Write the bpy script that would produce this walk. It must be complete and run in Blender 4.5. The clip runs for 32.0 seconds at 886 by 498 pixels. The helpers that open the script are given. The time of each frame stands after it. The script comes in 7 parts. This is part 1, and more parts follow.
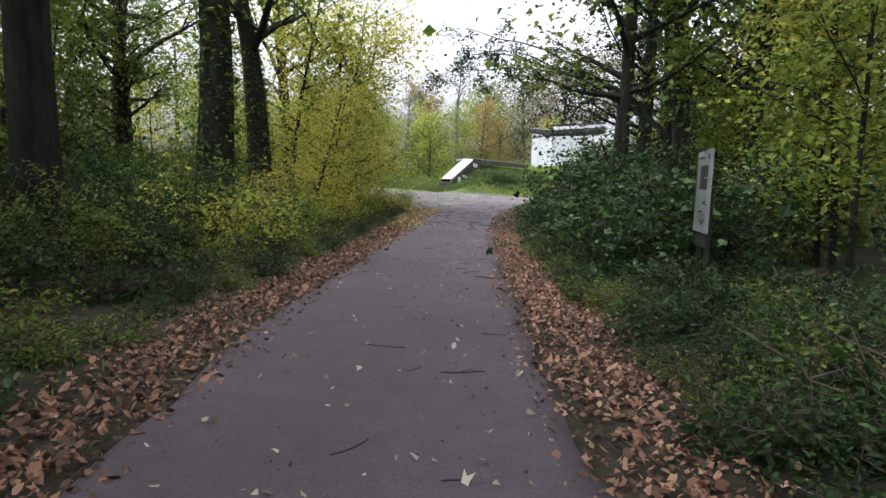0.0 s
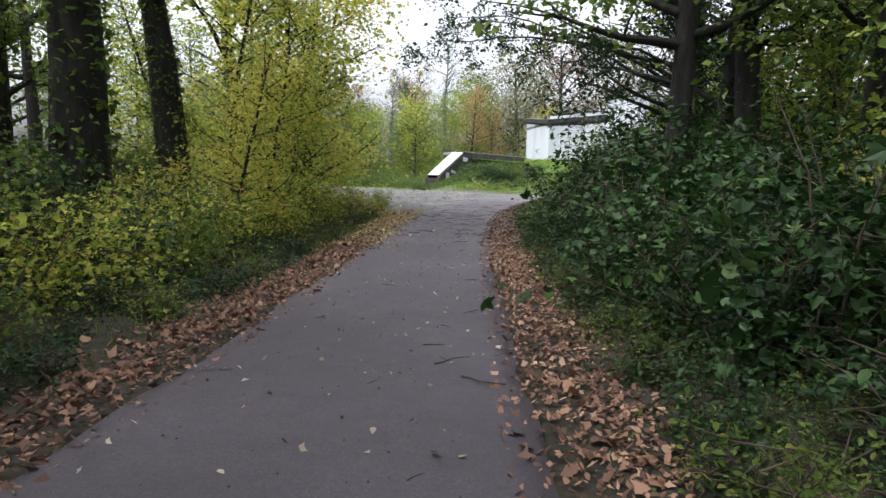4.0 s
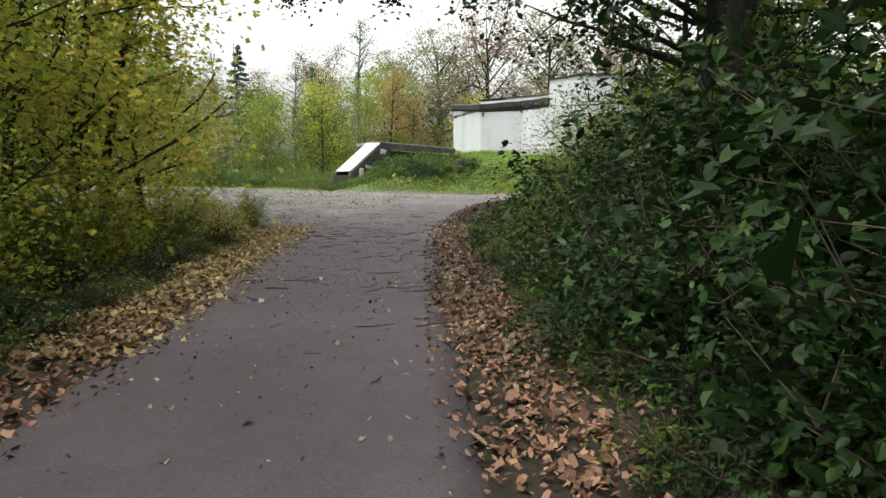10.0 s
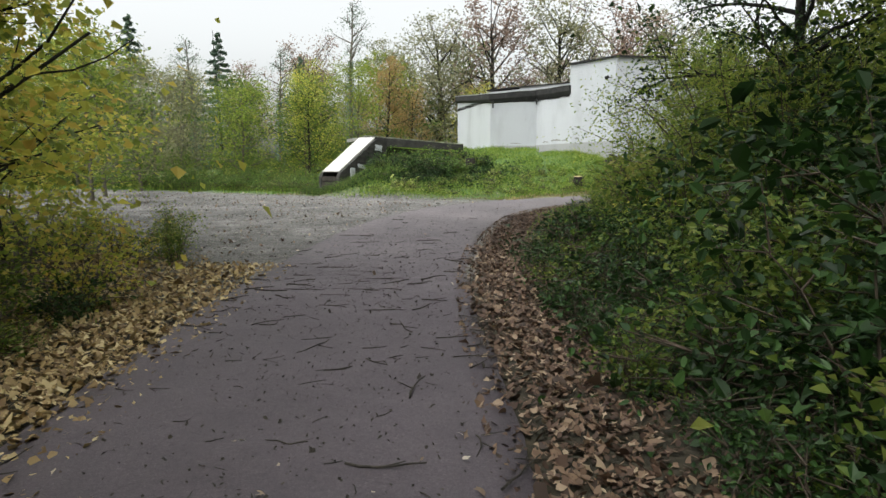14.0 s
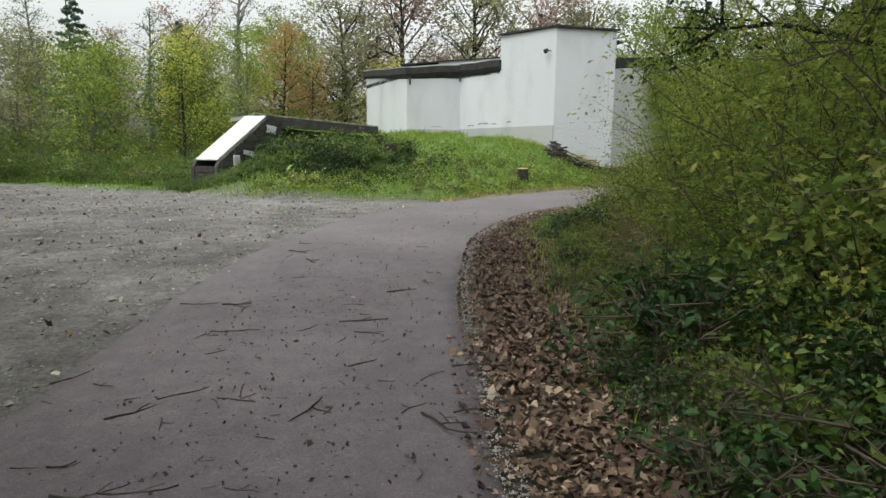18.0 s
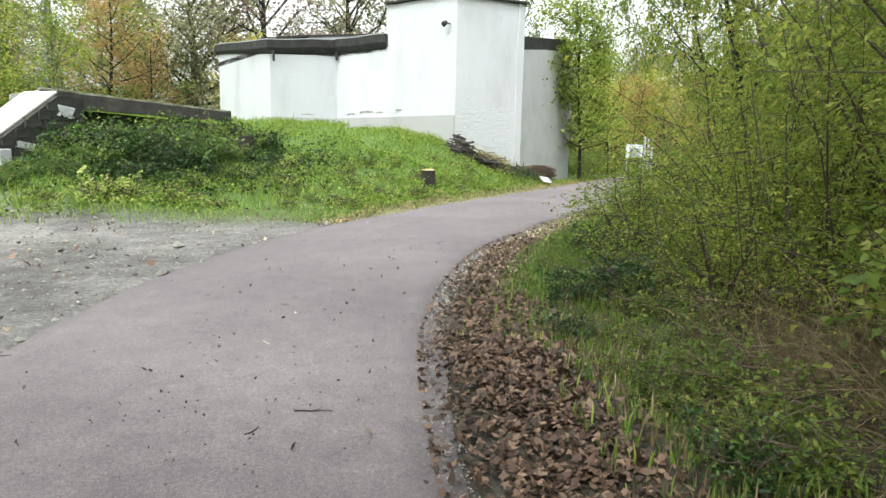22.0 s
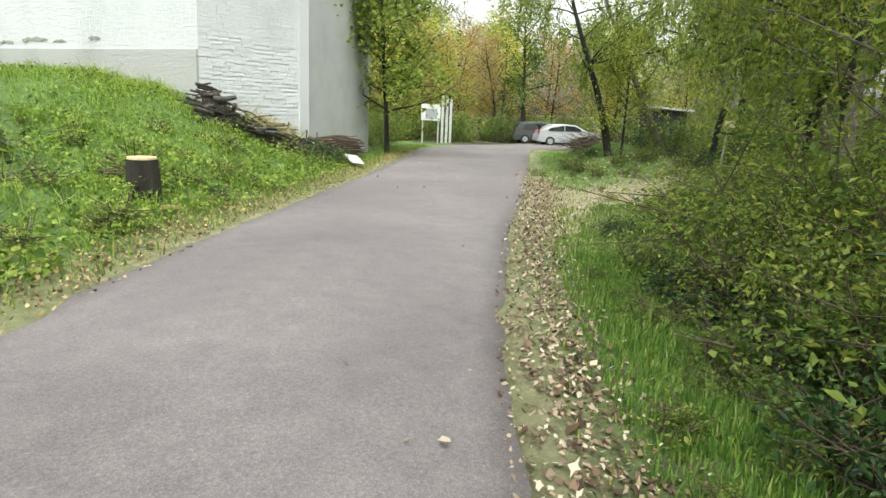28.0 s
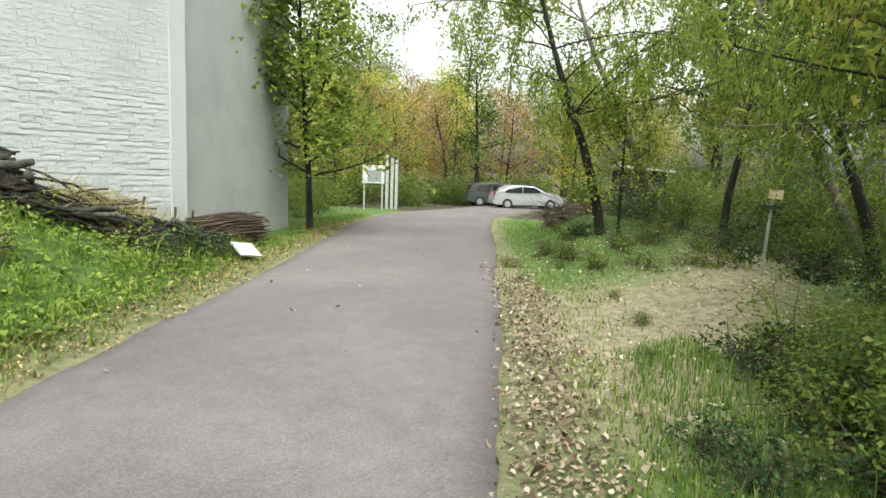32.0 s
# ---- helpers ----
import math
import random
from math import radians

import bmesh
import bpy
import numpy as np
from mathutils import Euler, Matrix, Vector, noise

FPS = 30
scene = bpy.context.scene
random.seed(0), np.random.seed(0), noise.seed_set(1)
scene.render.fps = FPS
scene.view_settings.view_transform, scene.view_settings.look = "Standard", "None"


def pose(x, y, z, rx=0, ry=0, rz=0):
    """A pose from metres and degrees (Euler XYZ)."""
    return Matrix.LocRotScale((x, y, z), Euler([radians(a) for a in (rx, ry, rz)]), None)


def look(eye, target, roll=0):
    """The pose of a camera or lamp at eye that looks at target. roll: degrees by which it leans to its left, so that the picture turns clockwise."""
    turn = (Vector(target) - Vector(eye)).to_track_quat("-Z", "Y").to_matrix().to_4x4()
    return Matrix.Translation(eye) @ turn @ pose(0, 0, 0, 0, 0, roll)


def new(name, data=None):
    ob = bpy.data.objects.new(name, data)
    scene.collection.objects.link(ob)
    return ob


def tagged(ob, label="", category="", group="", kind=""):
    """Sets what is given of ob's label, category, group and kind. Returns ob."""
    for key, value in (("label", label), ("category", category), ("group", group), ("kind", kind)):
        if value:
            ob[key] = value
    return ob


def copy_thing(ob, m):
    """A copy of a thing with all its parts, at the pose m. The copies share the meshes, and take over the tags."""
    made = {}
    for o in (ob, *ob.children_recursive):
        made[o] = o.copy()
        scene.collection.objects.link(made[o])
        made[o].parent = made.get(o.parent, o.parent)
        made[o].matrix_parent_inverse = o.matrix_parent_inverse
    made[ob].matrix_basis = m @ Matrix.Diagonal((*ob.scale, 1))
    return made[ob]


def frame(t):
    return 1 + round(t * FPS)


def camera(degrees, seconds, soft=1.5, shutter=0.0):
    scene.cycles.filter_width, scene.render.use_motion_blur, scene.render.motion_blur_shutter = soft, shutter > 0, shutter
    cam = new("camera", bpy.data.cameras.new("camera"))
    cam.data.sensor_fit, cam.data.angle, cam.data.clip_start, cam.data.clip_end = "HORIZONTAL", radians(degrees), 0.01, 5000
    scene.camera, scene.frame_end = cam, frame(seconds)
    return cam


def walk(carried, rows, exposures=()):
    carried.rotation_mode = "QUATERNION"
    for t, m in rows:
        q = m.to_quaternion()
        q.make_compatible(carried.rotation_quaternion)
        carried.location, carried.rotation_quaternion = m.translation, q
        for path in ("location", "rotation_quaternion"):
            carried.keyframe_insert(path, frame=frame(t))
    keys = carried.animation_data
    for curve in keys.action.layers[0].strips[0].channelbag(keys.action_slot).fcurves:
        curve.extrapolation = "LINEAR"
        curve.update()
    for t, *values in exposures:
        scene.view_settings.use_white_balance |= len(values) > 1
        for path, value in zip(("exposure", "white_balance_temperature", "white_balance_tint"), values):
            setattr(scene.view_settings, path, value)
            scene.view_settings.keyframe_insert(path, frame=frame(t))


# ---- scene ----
cam = camera(70.0, 32.0, soft=1.5)
PATH = [
    (0, (3.052, 2.736, 1.423), (2.614, 4.673, 1.19), 2.1),
    (0.5, (2.91, 3.371, 1.435), (2.461, 5.306, 1.201), 2.1),
    (1, (2.832, 4.035, 1.42), (2.364, 5.965, 1.183), 2.1),
    (1.5, (2.77, 4.687, 1.395), (2.297, 6.615, 1.152), 2.1),
    (2, (2.729, 5.358, 1.391), (2.26, 7.287, 1.147), 2.0),
    (2.5, (2.629, 5.962, 1.408), (2.163, 7.891, 1.168), 2.1),
    (4.5, (2.157, 8.178, 1.333), (1.778, 10.126, 1.088), 0.5),
    (5, (2.034, 8.807, 1.305), (1.745, 10.77, 1.059), 0.9),
    (5.5, (1.866, 9.448, 1.284), (1.699, 11.426, 1.043), 1.1),
    (6, (1.76, 10.089, 1.257), (1.617, 12.069, 1.013), 0.8),
    (6.5, (1.643, 10.735, 1.257), (1.492, 12.715, 1.015), 0.4),
    (7, (1.56, 11.352, 1.272), (1.41, 13.332, 1.028), 0.2),
    (7.5, (1.451, 12.003, 1.244), (1.286, 13.981, 1.0), 0.0),
    (8, (1.371, 12.645, 1.246), (1.205, 14.623, 1.004), 0.1),
    (8.5, (1.259, 13.31, 1.26), (1.087, 15.287, 1.016), 0.2),
    (9, (1.132, 13.962, 1.238), (0.958, 15.939, 0.992), -0.1),
    (9.5, (1.016, 14.617, 1.248), (0.844, 16.594, 0.997), 0.1),
    (10, (0.894, 15.364, 1.226), (0.724, 17.342, 0.978), 0.2),
    (10.5, (0.767, 16.123, 1.23), (0.594, 18.1, 0.979), -0.1),
    (11, (0.678, 16.832, 1.212), (0.503, 18.808, 0.958), -0.1),
    (11.5, (0.571, 17.462, 1.21), (0.399, 19.438, 0.955), 0.1),
    (12, (0.432, 18.045, 1.237), (0.259, 20.021, 0.986), 0.0),
    (12.5, (0.321, 18.688, 1.25), (0.15, 20.664, 0.994), 0.0),
    (13, (0.139, 19.324, 1.254), (-0.029, 21.301, 1.004), -0.2),
    (13.5, (0.052, 19.976, 1.238), (-0.111, 21.954, 0.986), -0.1),
    (14, (-0.045, 20.614, 1.246), (-0.204, 22.592, 0.995), -0.1),
    (14.5, (-0.072, 21.243, 1.241), (-0.222, 23.222, 0.995), -0.3),
    (15, (-0.122, 21.915, 1.255), (-0.259, 23.895, 1.007), -0.1),
    (15.5, (-0.236, 22.593, 1.289), (-0.105, 24.572, 1.034), 0.3),
    (17.5, (-0.779, 25.289, 1.393), (-0.633, 27.261, 1.098), 0.3),
    (18, (-0.86, 25.952, 1.43), (-0.711, 27.924, 1.129), 0.5),
    (18.5, (-0.92, 26.554, 1.439), (-0.767, 28.522, 1.116), 0.5),
    (19, (-0.938, 27.262, 1.457), (-0.771, 29.227, 1.124), 0.5),
    (19.5, (-1.003, 27.944, 1.466), (-0.585, 29.872, 1.134), 0.9),
    (20, (-1.063, 28.689, 1.487), (-0.466, 30.568, 1.152), 1.2),
    (20.5, (-1.062, 29.396, 1.492), (-0.549, 31.3, 1.157), 0.9),
    (21, (-0.976, 30.009, 1.504), (-0.52, 31.928, 1.178), 1.0),
    (21.5, (-0.884, 30.644, 1.492), (-0.441, 32.568, 1.171), 0.8),
    (22, (-0.716, 31.24, 1.517), (-0.17, 33.138, 1.198), 1.1),
    (22.5, (-0.55, 31.92, 1.517), (0.075, 33.792, 1.191), 1.2),
    (23, (-0.39, 32.569, 1.531), (0.293, 34.409, 1.146), 1.4),
    (23.5, (-0.284, 33.27, 1.549), (0.495, 35.066, 1.144), 1.6),
    (24, (-0.212, 33.934, 1.578), (0.599, 35.712, 1.153), 1.6),
    (24.5, (-0.039, 34.592, 1.605), (0.78, 36.365, 1.174), 1.7),
    (26.5, (0.53, 37.206, 1.564), (1.471, 38.915, 1.121), 1.5),
    (27, (0.831, 37.821, 1.546), (1.86, 39.479, 1.11), 1.9),
    (27.5, (1.195, 38.364, 1.555), (2.392, 39.908, 1.124), 2.3),
    (28, (1.642, 38.927, 1.612), (2.84, 40.471, 1.184), 2.4),
    (28.5, (2.036, 39.433, 1.675), (3.236, 40.977, 1.255), 2.4),
    (29, (2.457, 39.95, 1.683), (3.667, 41.495, 1.299), 2.3),
    (29.5, (2.837, 40.371, 1.68), (4.05, 41.918, 1.311), 2.3),
    (30, (3.2, 40.76, 1.689), (4.415, 42.306, 1.321), 2.4),
    (30.5, (3.535, 41.156, 1.694), (4.76, 42.695, 1.33), 2.4),
    (31, (3.946, 41.608, 1.727), (5.199, 43.13, 1.389), 2.3),
    (31.5, (4.247, 41.981, 1.745), (5.529, 43.487, 1.449), 2.2),
    (32, (4.577, 42.31, 1.759), (5.903, 43.786, 1.513), 2.0),
]
EXPOSURES = [(0, 0.62, 6100, 15), (1, 0.6, 5900, 25), (2, 0.62, 5900, 27), (2.5, 0.58, 5950, 22), (5, 0.54, 6100, 11), (7, 0.54, 6500, 7), (9, 0.46, 6650, 6), (11, 0.32, 6700, 5), (13, 0.2, 6550, 6), (15, 0.12, 6450, 7), (18, 0.05, 6500, 5), (19, 0.1, 6500, 4), (20, 0.44, 6500, 4), (21, 0.72, 6450, 4), (23, 0.8, 6500, 4), (27, 0.68, 6600, 1), (28, 0.7, 6700, 0), (32, 0.64, 6750, 0)]
walk(cam, [(t, look(eye, target, roll)) for t, eye, target, roll in PATH], EXPOSURES)

# ---------------------------------------------------------------- world, sun, exposure
world = bpy.data.worlds.new("overcast_sky")
scene.world = world
world.use_nodes = True
wn, wl = world.node_tree.nodes, world.node_tree.links
sky = wn.new("ShaderNodeTexSky")
sky.sky_type, sky.sun_disc = "NISHITA", False
sky.sun_elevation, sky.sun_rotation = radians(62), radians(215)
sky.air_density, sky.dust_density, sky.ozone_density = 1.0, 6.0, 1.0
grey = wn.new("ShaderNodeHueSaturation")
grey.inputs["Saturation"].default_value, grey.inputs["Value"].default_value = 0.1, 1.95
wl.new(sky.outputs[0], grey.inputs["Color"])
wl.new(grey.outputs[0], wn["Background"].inputs["Color"])
wn["Background"].inputs["Strength"].default_value = 0.15

sun_data = bpy.data.lights.new("sun", "SUN")
sun_data.energy, sun_data.angle, sun_data.color = 0.15, radians(60), (1.0, 0.98, 0.95)
sun = new("sun", sun_data)
sun.matrix_basis = look((-13, -18, 42), (0, 0, 0))

# ---------------------------------------------------------------- materials
def material(name, rough=0.8, metal=0.0):
    m = bpy.data.materials.new(name)
    m.use_nodes = True
    b = m.node_tree.nodes["Principled BSDF"]
    b.inputs["Roughness"].default_value, b.inputs["Metallic"].default_value = rough, metal
    return m, m.node_tree.nodes, m.node_tree.links, b


def node(nodes, kind, **values):
    n = nodes.new(kind)
    for key, v in values.items():
        n.inputs[key].default_value = v
    return n


def ramp(nodes, links, source, stops):
    r = nodes.new("ShaderNodeValToRGB")
    els = r.color_ramp.elements
    while len(els) < len(stops):
        els.new(0.5)
    for e, (at, c) in zip(els, stops):
        e.position, e.color = at, (*c, 1)
    links.new(source, r.inputs[0])
    return r.outputs[0]


def mix(nodes, links, fac, a, b, mode="MIX"):
    n = nodes.new("ShaderNodeMix")
    n.data_type, n.blend_type = "RGBA", mode
    for sock, v in ((n.inputs[0], fac), (n.inputs[6], a), (n.inputs[7], b)):
        if isinstance(v, (int, float)):
            sock.default_value = v
        elif isinstance(v, tuple):
            sock.default_value = (*v, 1)
        else:
            links.new(v, sock)
    return n.outputs[2]


def noise_of(nodes, links, scale, detail=6, rough=0.6, stretch=None):
    co = nodes.new("ShaderNodeTexCoord")
    n = node(nodes, "ShaderNodeTexNoise", Scale=scale, Detail=detail, Roughness=rough)
    if stretch:
        mp = nodes.new("ShaderNodeMapping")
        mp.inputs["Scale"].default_value = stretch
        links.new(co.outputs["Object"], mp.inputs[0])
        links.new(mp.outputs[0], n.inputs["Vector"])
    else:
        links.new(co.outputs["Object"], n.inputs["Vector"])
    return n.outputs["Fac"]


def bump(nodes, links, b, height, strength=0.4, distance=0.02):
    n = node(nodes, "ShaderNodeBump", Strength=strength, Distance=distance)
    links.new(height, n.inputs["Height"])
    links.new(n.outputs[0], b.inputs["Normal"])


def surface(name, stops, scale=6.0, fine=60.0, rough=0.85, strength=0.5, distance=0.01, stretch=None, metal=0.0):
    """A surface whose colour runs over the stops at a coarse scale, with grain and relief at a fine one."""
    m, nd, lk, b = material(name, rough, metal)
    big, small = noise_of(nd, lk, scale, stretch=stretch), noise_of(nd, lk, fine, 4, 0.7, stretch)
    col = ramp(nd, lk, big, stops)
    grain = ramp(nd, lk, small, [(0.25, (0.62, 0.62, 0.62)), (0.75, (1.25, 1.25, 1.25))])
    lk.new(mix(nd, lk, 0.6, col, grain, "MULTIPLY"), b.inputs["Base Color"])
    bump(nd, lk, b, small, strength, distance)
    return m


def leaf_material(name, stops, translucent=0.35, rough=0.5):
    """Leaves: each leaf takes its colour from the stops, shifted from plant to plant; light comes through them."""
    m, nd, lk, b = material(name, rough)
    geo, info = nd.new("ShaderNodeNewGeometry"), nd.new("ShaderNodeObjectInfo")
    add = nd.new("ShaderNodeMath")
    add.operation = "MULTIPLY_ADD"
    lk.new(info.outputs["Random"], add.inputs[0])
    add.inputs[1].default_value = 0.3
    sub = nd.new("ShaderNodeMath")
    sub.operation = "MULTIPLY_ADD"
    lk.new(geo.outputs["Random Per Island"], sub.inputs[0])
    sub.inputs[1].default_value, sub.inputs[2].default_value = 0.8, -0.05
    lk.new(sub.outputs[0], add.inputs[2])
    col = ramp(nd, lk, add.outputs[0], stops)
    lk.new(col, b.inputs["Base Color"])
    b.inputs["Specular IOR Level"].default_value = 0.32
    tr = nd.new("ShaderNodeBsdfTranslucent")
    lk.new(col, tr.inputs["Color"])
    mx = nd.new("ShaderNodeMixShader")
    mx.inputs[0].default_value = translucent
    lk.new(b.outputs[0], mx.inputs[1])
    lk.new(tr.outputs[0], mx.inputs[2])
    lk.new(mx.outputs[0], nd["Material Output"].inputs["Surface"])
    return m


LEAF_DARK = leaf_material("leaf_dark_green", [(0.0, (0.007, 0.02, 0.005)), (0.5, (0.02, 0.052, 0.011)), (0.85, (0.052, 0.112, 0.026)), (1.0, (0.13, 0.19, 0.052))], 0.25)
LEAF_GREEN = leaf_material("leaf_green", [(0.0, (0.05, 0.095, 0.02)), (0.45, (0.13, 0.2, 0.036)), (0.8, (0.21, 0.26, 0.055)), (1.0, (0.32, 0.31, 0.08))], 0.55)
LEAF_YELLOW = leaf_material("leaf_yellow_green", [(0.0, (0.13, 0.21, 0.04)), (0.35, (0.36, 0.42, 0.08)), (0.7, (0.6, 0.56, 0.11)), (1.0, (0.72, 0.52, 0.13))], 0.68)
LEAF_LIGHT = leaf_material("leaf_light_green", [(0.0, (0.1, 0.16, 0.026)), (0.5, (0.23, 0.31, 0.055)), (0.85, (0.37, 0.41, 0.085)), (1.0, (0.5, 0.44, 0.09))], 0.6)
# far-tree colours from here are paled for haze, bramble leaf aside
LEAF_ORANGE = leaf_material("leaf_orange", [(0.0, (0.22, 0.18, 0.07)), (0.4, (0.38, 0.28, 0.11)), (0.75, (0.46, 0.3, 0.13)), (1.0, (0.46, 0.26, 0.15))], 0.55)
LEAF_RUST = leaf_material("leaf_rust_brown", [(0.0, (0.2, 0.15, 0.12)), (0.5, (0.32, 0.23, 0.18)), (1.0, (0.42, 0.3, 0.24))], 0.55)
LEAF_OLIVE = leaf_material("leaf_grey_green", [(0.0, (0.13, 0.14, 0.08)), (0.5, (0.24, 0.25, 0.14)), (1.0, (0.36, 0.34, 0.18))], 0.55)
BRAMBLE_LEAF = leaf_material("bramble_leaf", [(0.0, (0.025, 0.06, 0.014)), (0.45, (0.085, 0.155, 0.03)), (0.8, (0.17, 0.26, 0.055)), (1.0, (0.3, 0.34, 0.1))], 0.4)
LEAF_BLUE = leaf_material("needle_green", [(0.0, (0.11, 0.165, 0.125)), (0.6, (0.19, 0.26, 0.19)), (1.0, (0.25, 0.32, 0.22))], 0.5)
GRASS = leaf_material("grass_blades", [(0.0, (0.06, 0.12, 0.02)), (0.5, (0.16, 0.27, 0.04)), (0.85, (0.3, 0.39, 0.075)), (1.0, (0.48, 0.46, 0.16))], 0.45)
VERGE = leaf_material("verge_grass_blades", [(0.0, (0.035, 0.09, 0.018)), (0.5, (0.1, 0.2, 0.035)), (0.85, (0.19, 0.3, 0.06)), (1.0, (0.36, 0.38, 0.14))], 0.4)
BANK_LEAF = leaf_material("bank_weed_leaf", [(0.0, (0.055, 0.11, 0.015)), (0.4, (0.19, 0.29, 0.04)), (0.75, (0.36, 0.43, 0.1)), (1.0, (0.58, 0.57, 0.24))], 0.5)
STRAW = leaf_material("dry_grass", [(0.0, (0.11, 0.08, 0.05)), (0.6, (0.24, 0.185, 0.105)), (1.0, (0.4, 0.33, 0.19))], 0.3)
STRAW_YELLOW = leaf_material("yellow_straw", [(0.0, (0.3, 0.25, 0.1)), (0.6, (0.5, 0.44, 0.2)), (1.0, (0.66, 0.6, 0.34))], 0.3)
LITTER_RED = leaf_material("fallen_leaves_russet", [(0.0, (0.06, 0.032, 0.024)), (0.35, (0.17, 0.085, 0.055)), (0.7, (0.33, 0.18, 0.115)), (0.9, (0.5, 0.33, 0.22)), (1.0, (0.7, 0.58, 0.46))], 0.1, 0.6)
LITTER_PALE = leaf_material("fallen_leaves_pale", [(0.0, (0.15, 0.1, 0.07)), (0.35, (0.3, 0.23, 0.17)), (0.7, (0.45, 0.39, 0.31)), (1.0, (0.62, 0.56, 0.46))], 0.1, 0.6)
LITTER_GOLD = leaf_material("fallen_leaves_golden", [(0.0, (0.09, 0.055, 0.028)), (0.35, (0.24, 0.16, 0.075)), (0.7, (0.44, 0.33, 0.16)), (1.0, (0.64, 0.54, 0.32))], 0.1, 0.6)
LITTER_TAN = leaf_material("fallen_leaves_tan", [(0.0, (0.03, 0.019, 0.014)), (0.4, (0.09, 0.053, 0.036)), (0.75, (0.2, 0.132, 0.088)), (0.9, (0.42, 0.33, 0.23)), (1.0, (0.7, 0.62, 0.5))], 0.1, 0.6)

BARK = surface("bark", [(0.3, (0.009, 0.008, 0.007)), (0.5, (0.021, 0.019, 0.014)), (0.65, (0.038, 0.037, 0.025)), (0.8, (0.06, 0.062, 0.036))], 7, 38, 0.95, 1.0, 0.06, (1, 1, 0.22))
BARK_PALE = surface("bark_pale", [(0.3, (0.09, 0.08, 0.06)), (0.6, (0.16, 0.14, 0.11)), (0.8, (0.2, 0.2, 0.14))], 6, 30, 0.95, 0.8, 0.02, (1, 1, 0.3))
TWIG = surface("twig_bark", [(0.3, (0.05, 0.035, 0.025)), (0.7, (0.11, 0.085, 0.06))], 12, 60, 0.9)
DEADWOOD = surface("dead_wood", [(0.3, (0.016, 0.014, 0.012)), (0.55, (0.05, 0.042, 0.034)), (0.8, (0.13, 0.115, 0.095))], 9, 60, 0.95, 1.0, 0.025)
CUTWOOD = surface("fresh_cut_wood", [(0.3, (0.48, 0.33, 0.17)), (0.7, (0.68, 0.52, 0.3))], 10, 80, 0.8)
CONCRETE = surface("weathered_concrete", [(0.25, (0.14, 0.135, 0.12)), (0.5, (0.27, 0.265, 0.24)), (0.8, (0.38, 0.37, 0.34))], 2.5, 40, 0.9, 0.6, 0.01)
CONCRETE_DARK = surface("dark_concrete", [(0.25, (0.02, 0.02, 0.018)), (0.55, (0.05, 0.049, 0.043)), (0.8, (0.11, 0.105, 0.09))], 2.5, 40, 0.9, 0.8, 0.02)
MOSS_STONE = surface("mossy_stone_cap", [(0.3, (0.13, 0.14, 0.08)), (0.55, (0.27, 0.28, 0.2)), (0.8, (0.4, 0.41, 0.34))], 5, 50, 0.95, 0.8, 0.015)
PALE_GRIT = surface("pale_grit", [(0.3, (0.2, 0.19, 0.18)), (0.7, (0.42, 0.4, 0.38))], 20, 90, 0.95)
GREYWOOD = surface("grey_weathered_wood", [(0.3, (0.03, 0.028, 0.025)), (0.55, (0.085, 0.08, 0.072)), (0.8, (0.2, 0.19, 0.17))], 9, 60, 0.95, 1.0, 0.02)
STUMP_BARK = surface("stump_bark", [(0.3, (0.012, 0.01, 0.009)), (0.6, (0.03, 0.025, 0.02)), (0.8, (0.06, 0.055, 0.04))], 6, 40, 0.95, 1.0, 0.03, (1, 1, 0.3))
METAL_GREY = surface("galvanised_metal", [(0.3, (0.36, 0.37, 0.37)), (0.7, (0.5, 0.51, 0.51))], 5, 60, 0.5, 0.1, 0.002, metal=0.3)
SHEET = surface("pale_sheet", [(0.25, (0.42, 0.42, 0.39)), (0.5, (0.6, 0.59, 0.55)), (0.8, (0.5, 0.5, 0.45))], 2.2, 60, 0.7, 0.3, 0.006)
BITUMEN = surface("bitumen_roofing", [(0.3, (0.012, 0.012, 0.012)), (0.6, (0.028, 0.027, 0.026)), (0.8, (0.07, 0.066, 0.06))], 3, 60, 0.85, 0.6, 0.01)
PAINT_WHITE = surface("sign_white", [(0.3, (0.48, 0.5, 0.51)), (0.7, (0.6, 0.62, 0.63))], 4, 60, 0.45, 0.1, 0.002)
PLATE_GREY = surface("sign_grey", [(0.3, (0.22, 0.235, 0.235)), (0.7, (0.3, 0.315, 0.315))], 4, 50, 0.5, 0.1, 0.002)
PRINT_DARK = surface("print_dark", [(0.3, (0.01, 0.013, 0.013)), (0.7, (0.035, 0.045, 0.042))], 14, 80, 0.75, 0.05, 0.001)
FADED = surface("faded_print", [(0.3, (0.12, 0.13, 0.13)), (0.7, (0.18, 0.19, 0.19))], 14, 80, 0.6, 0.05, 0.001)
YELLOWED = surface("yellowed_board", [(0.3, (0.36, 0.3, 0.15)), (0.7, (0.52, 0.46, 0.27))], 6, 60, 0.7, 0.1, 0.002)


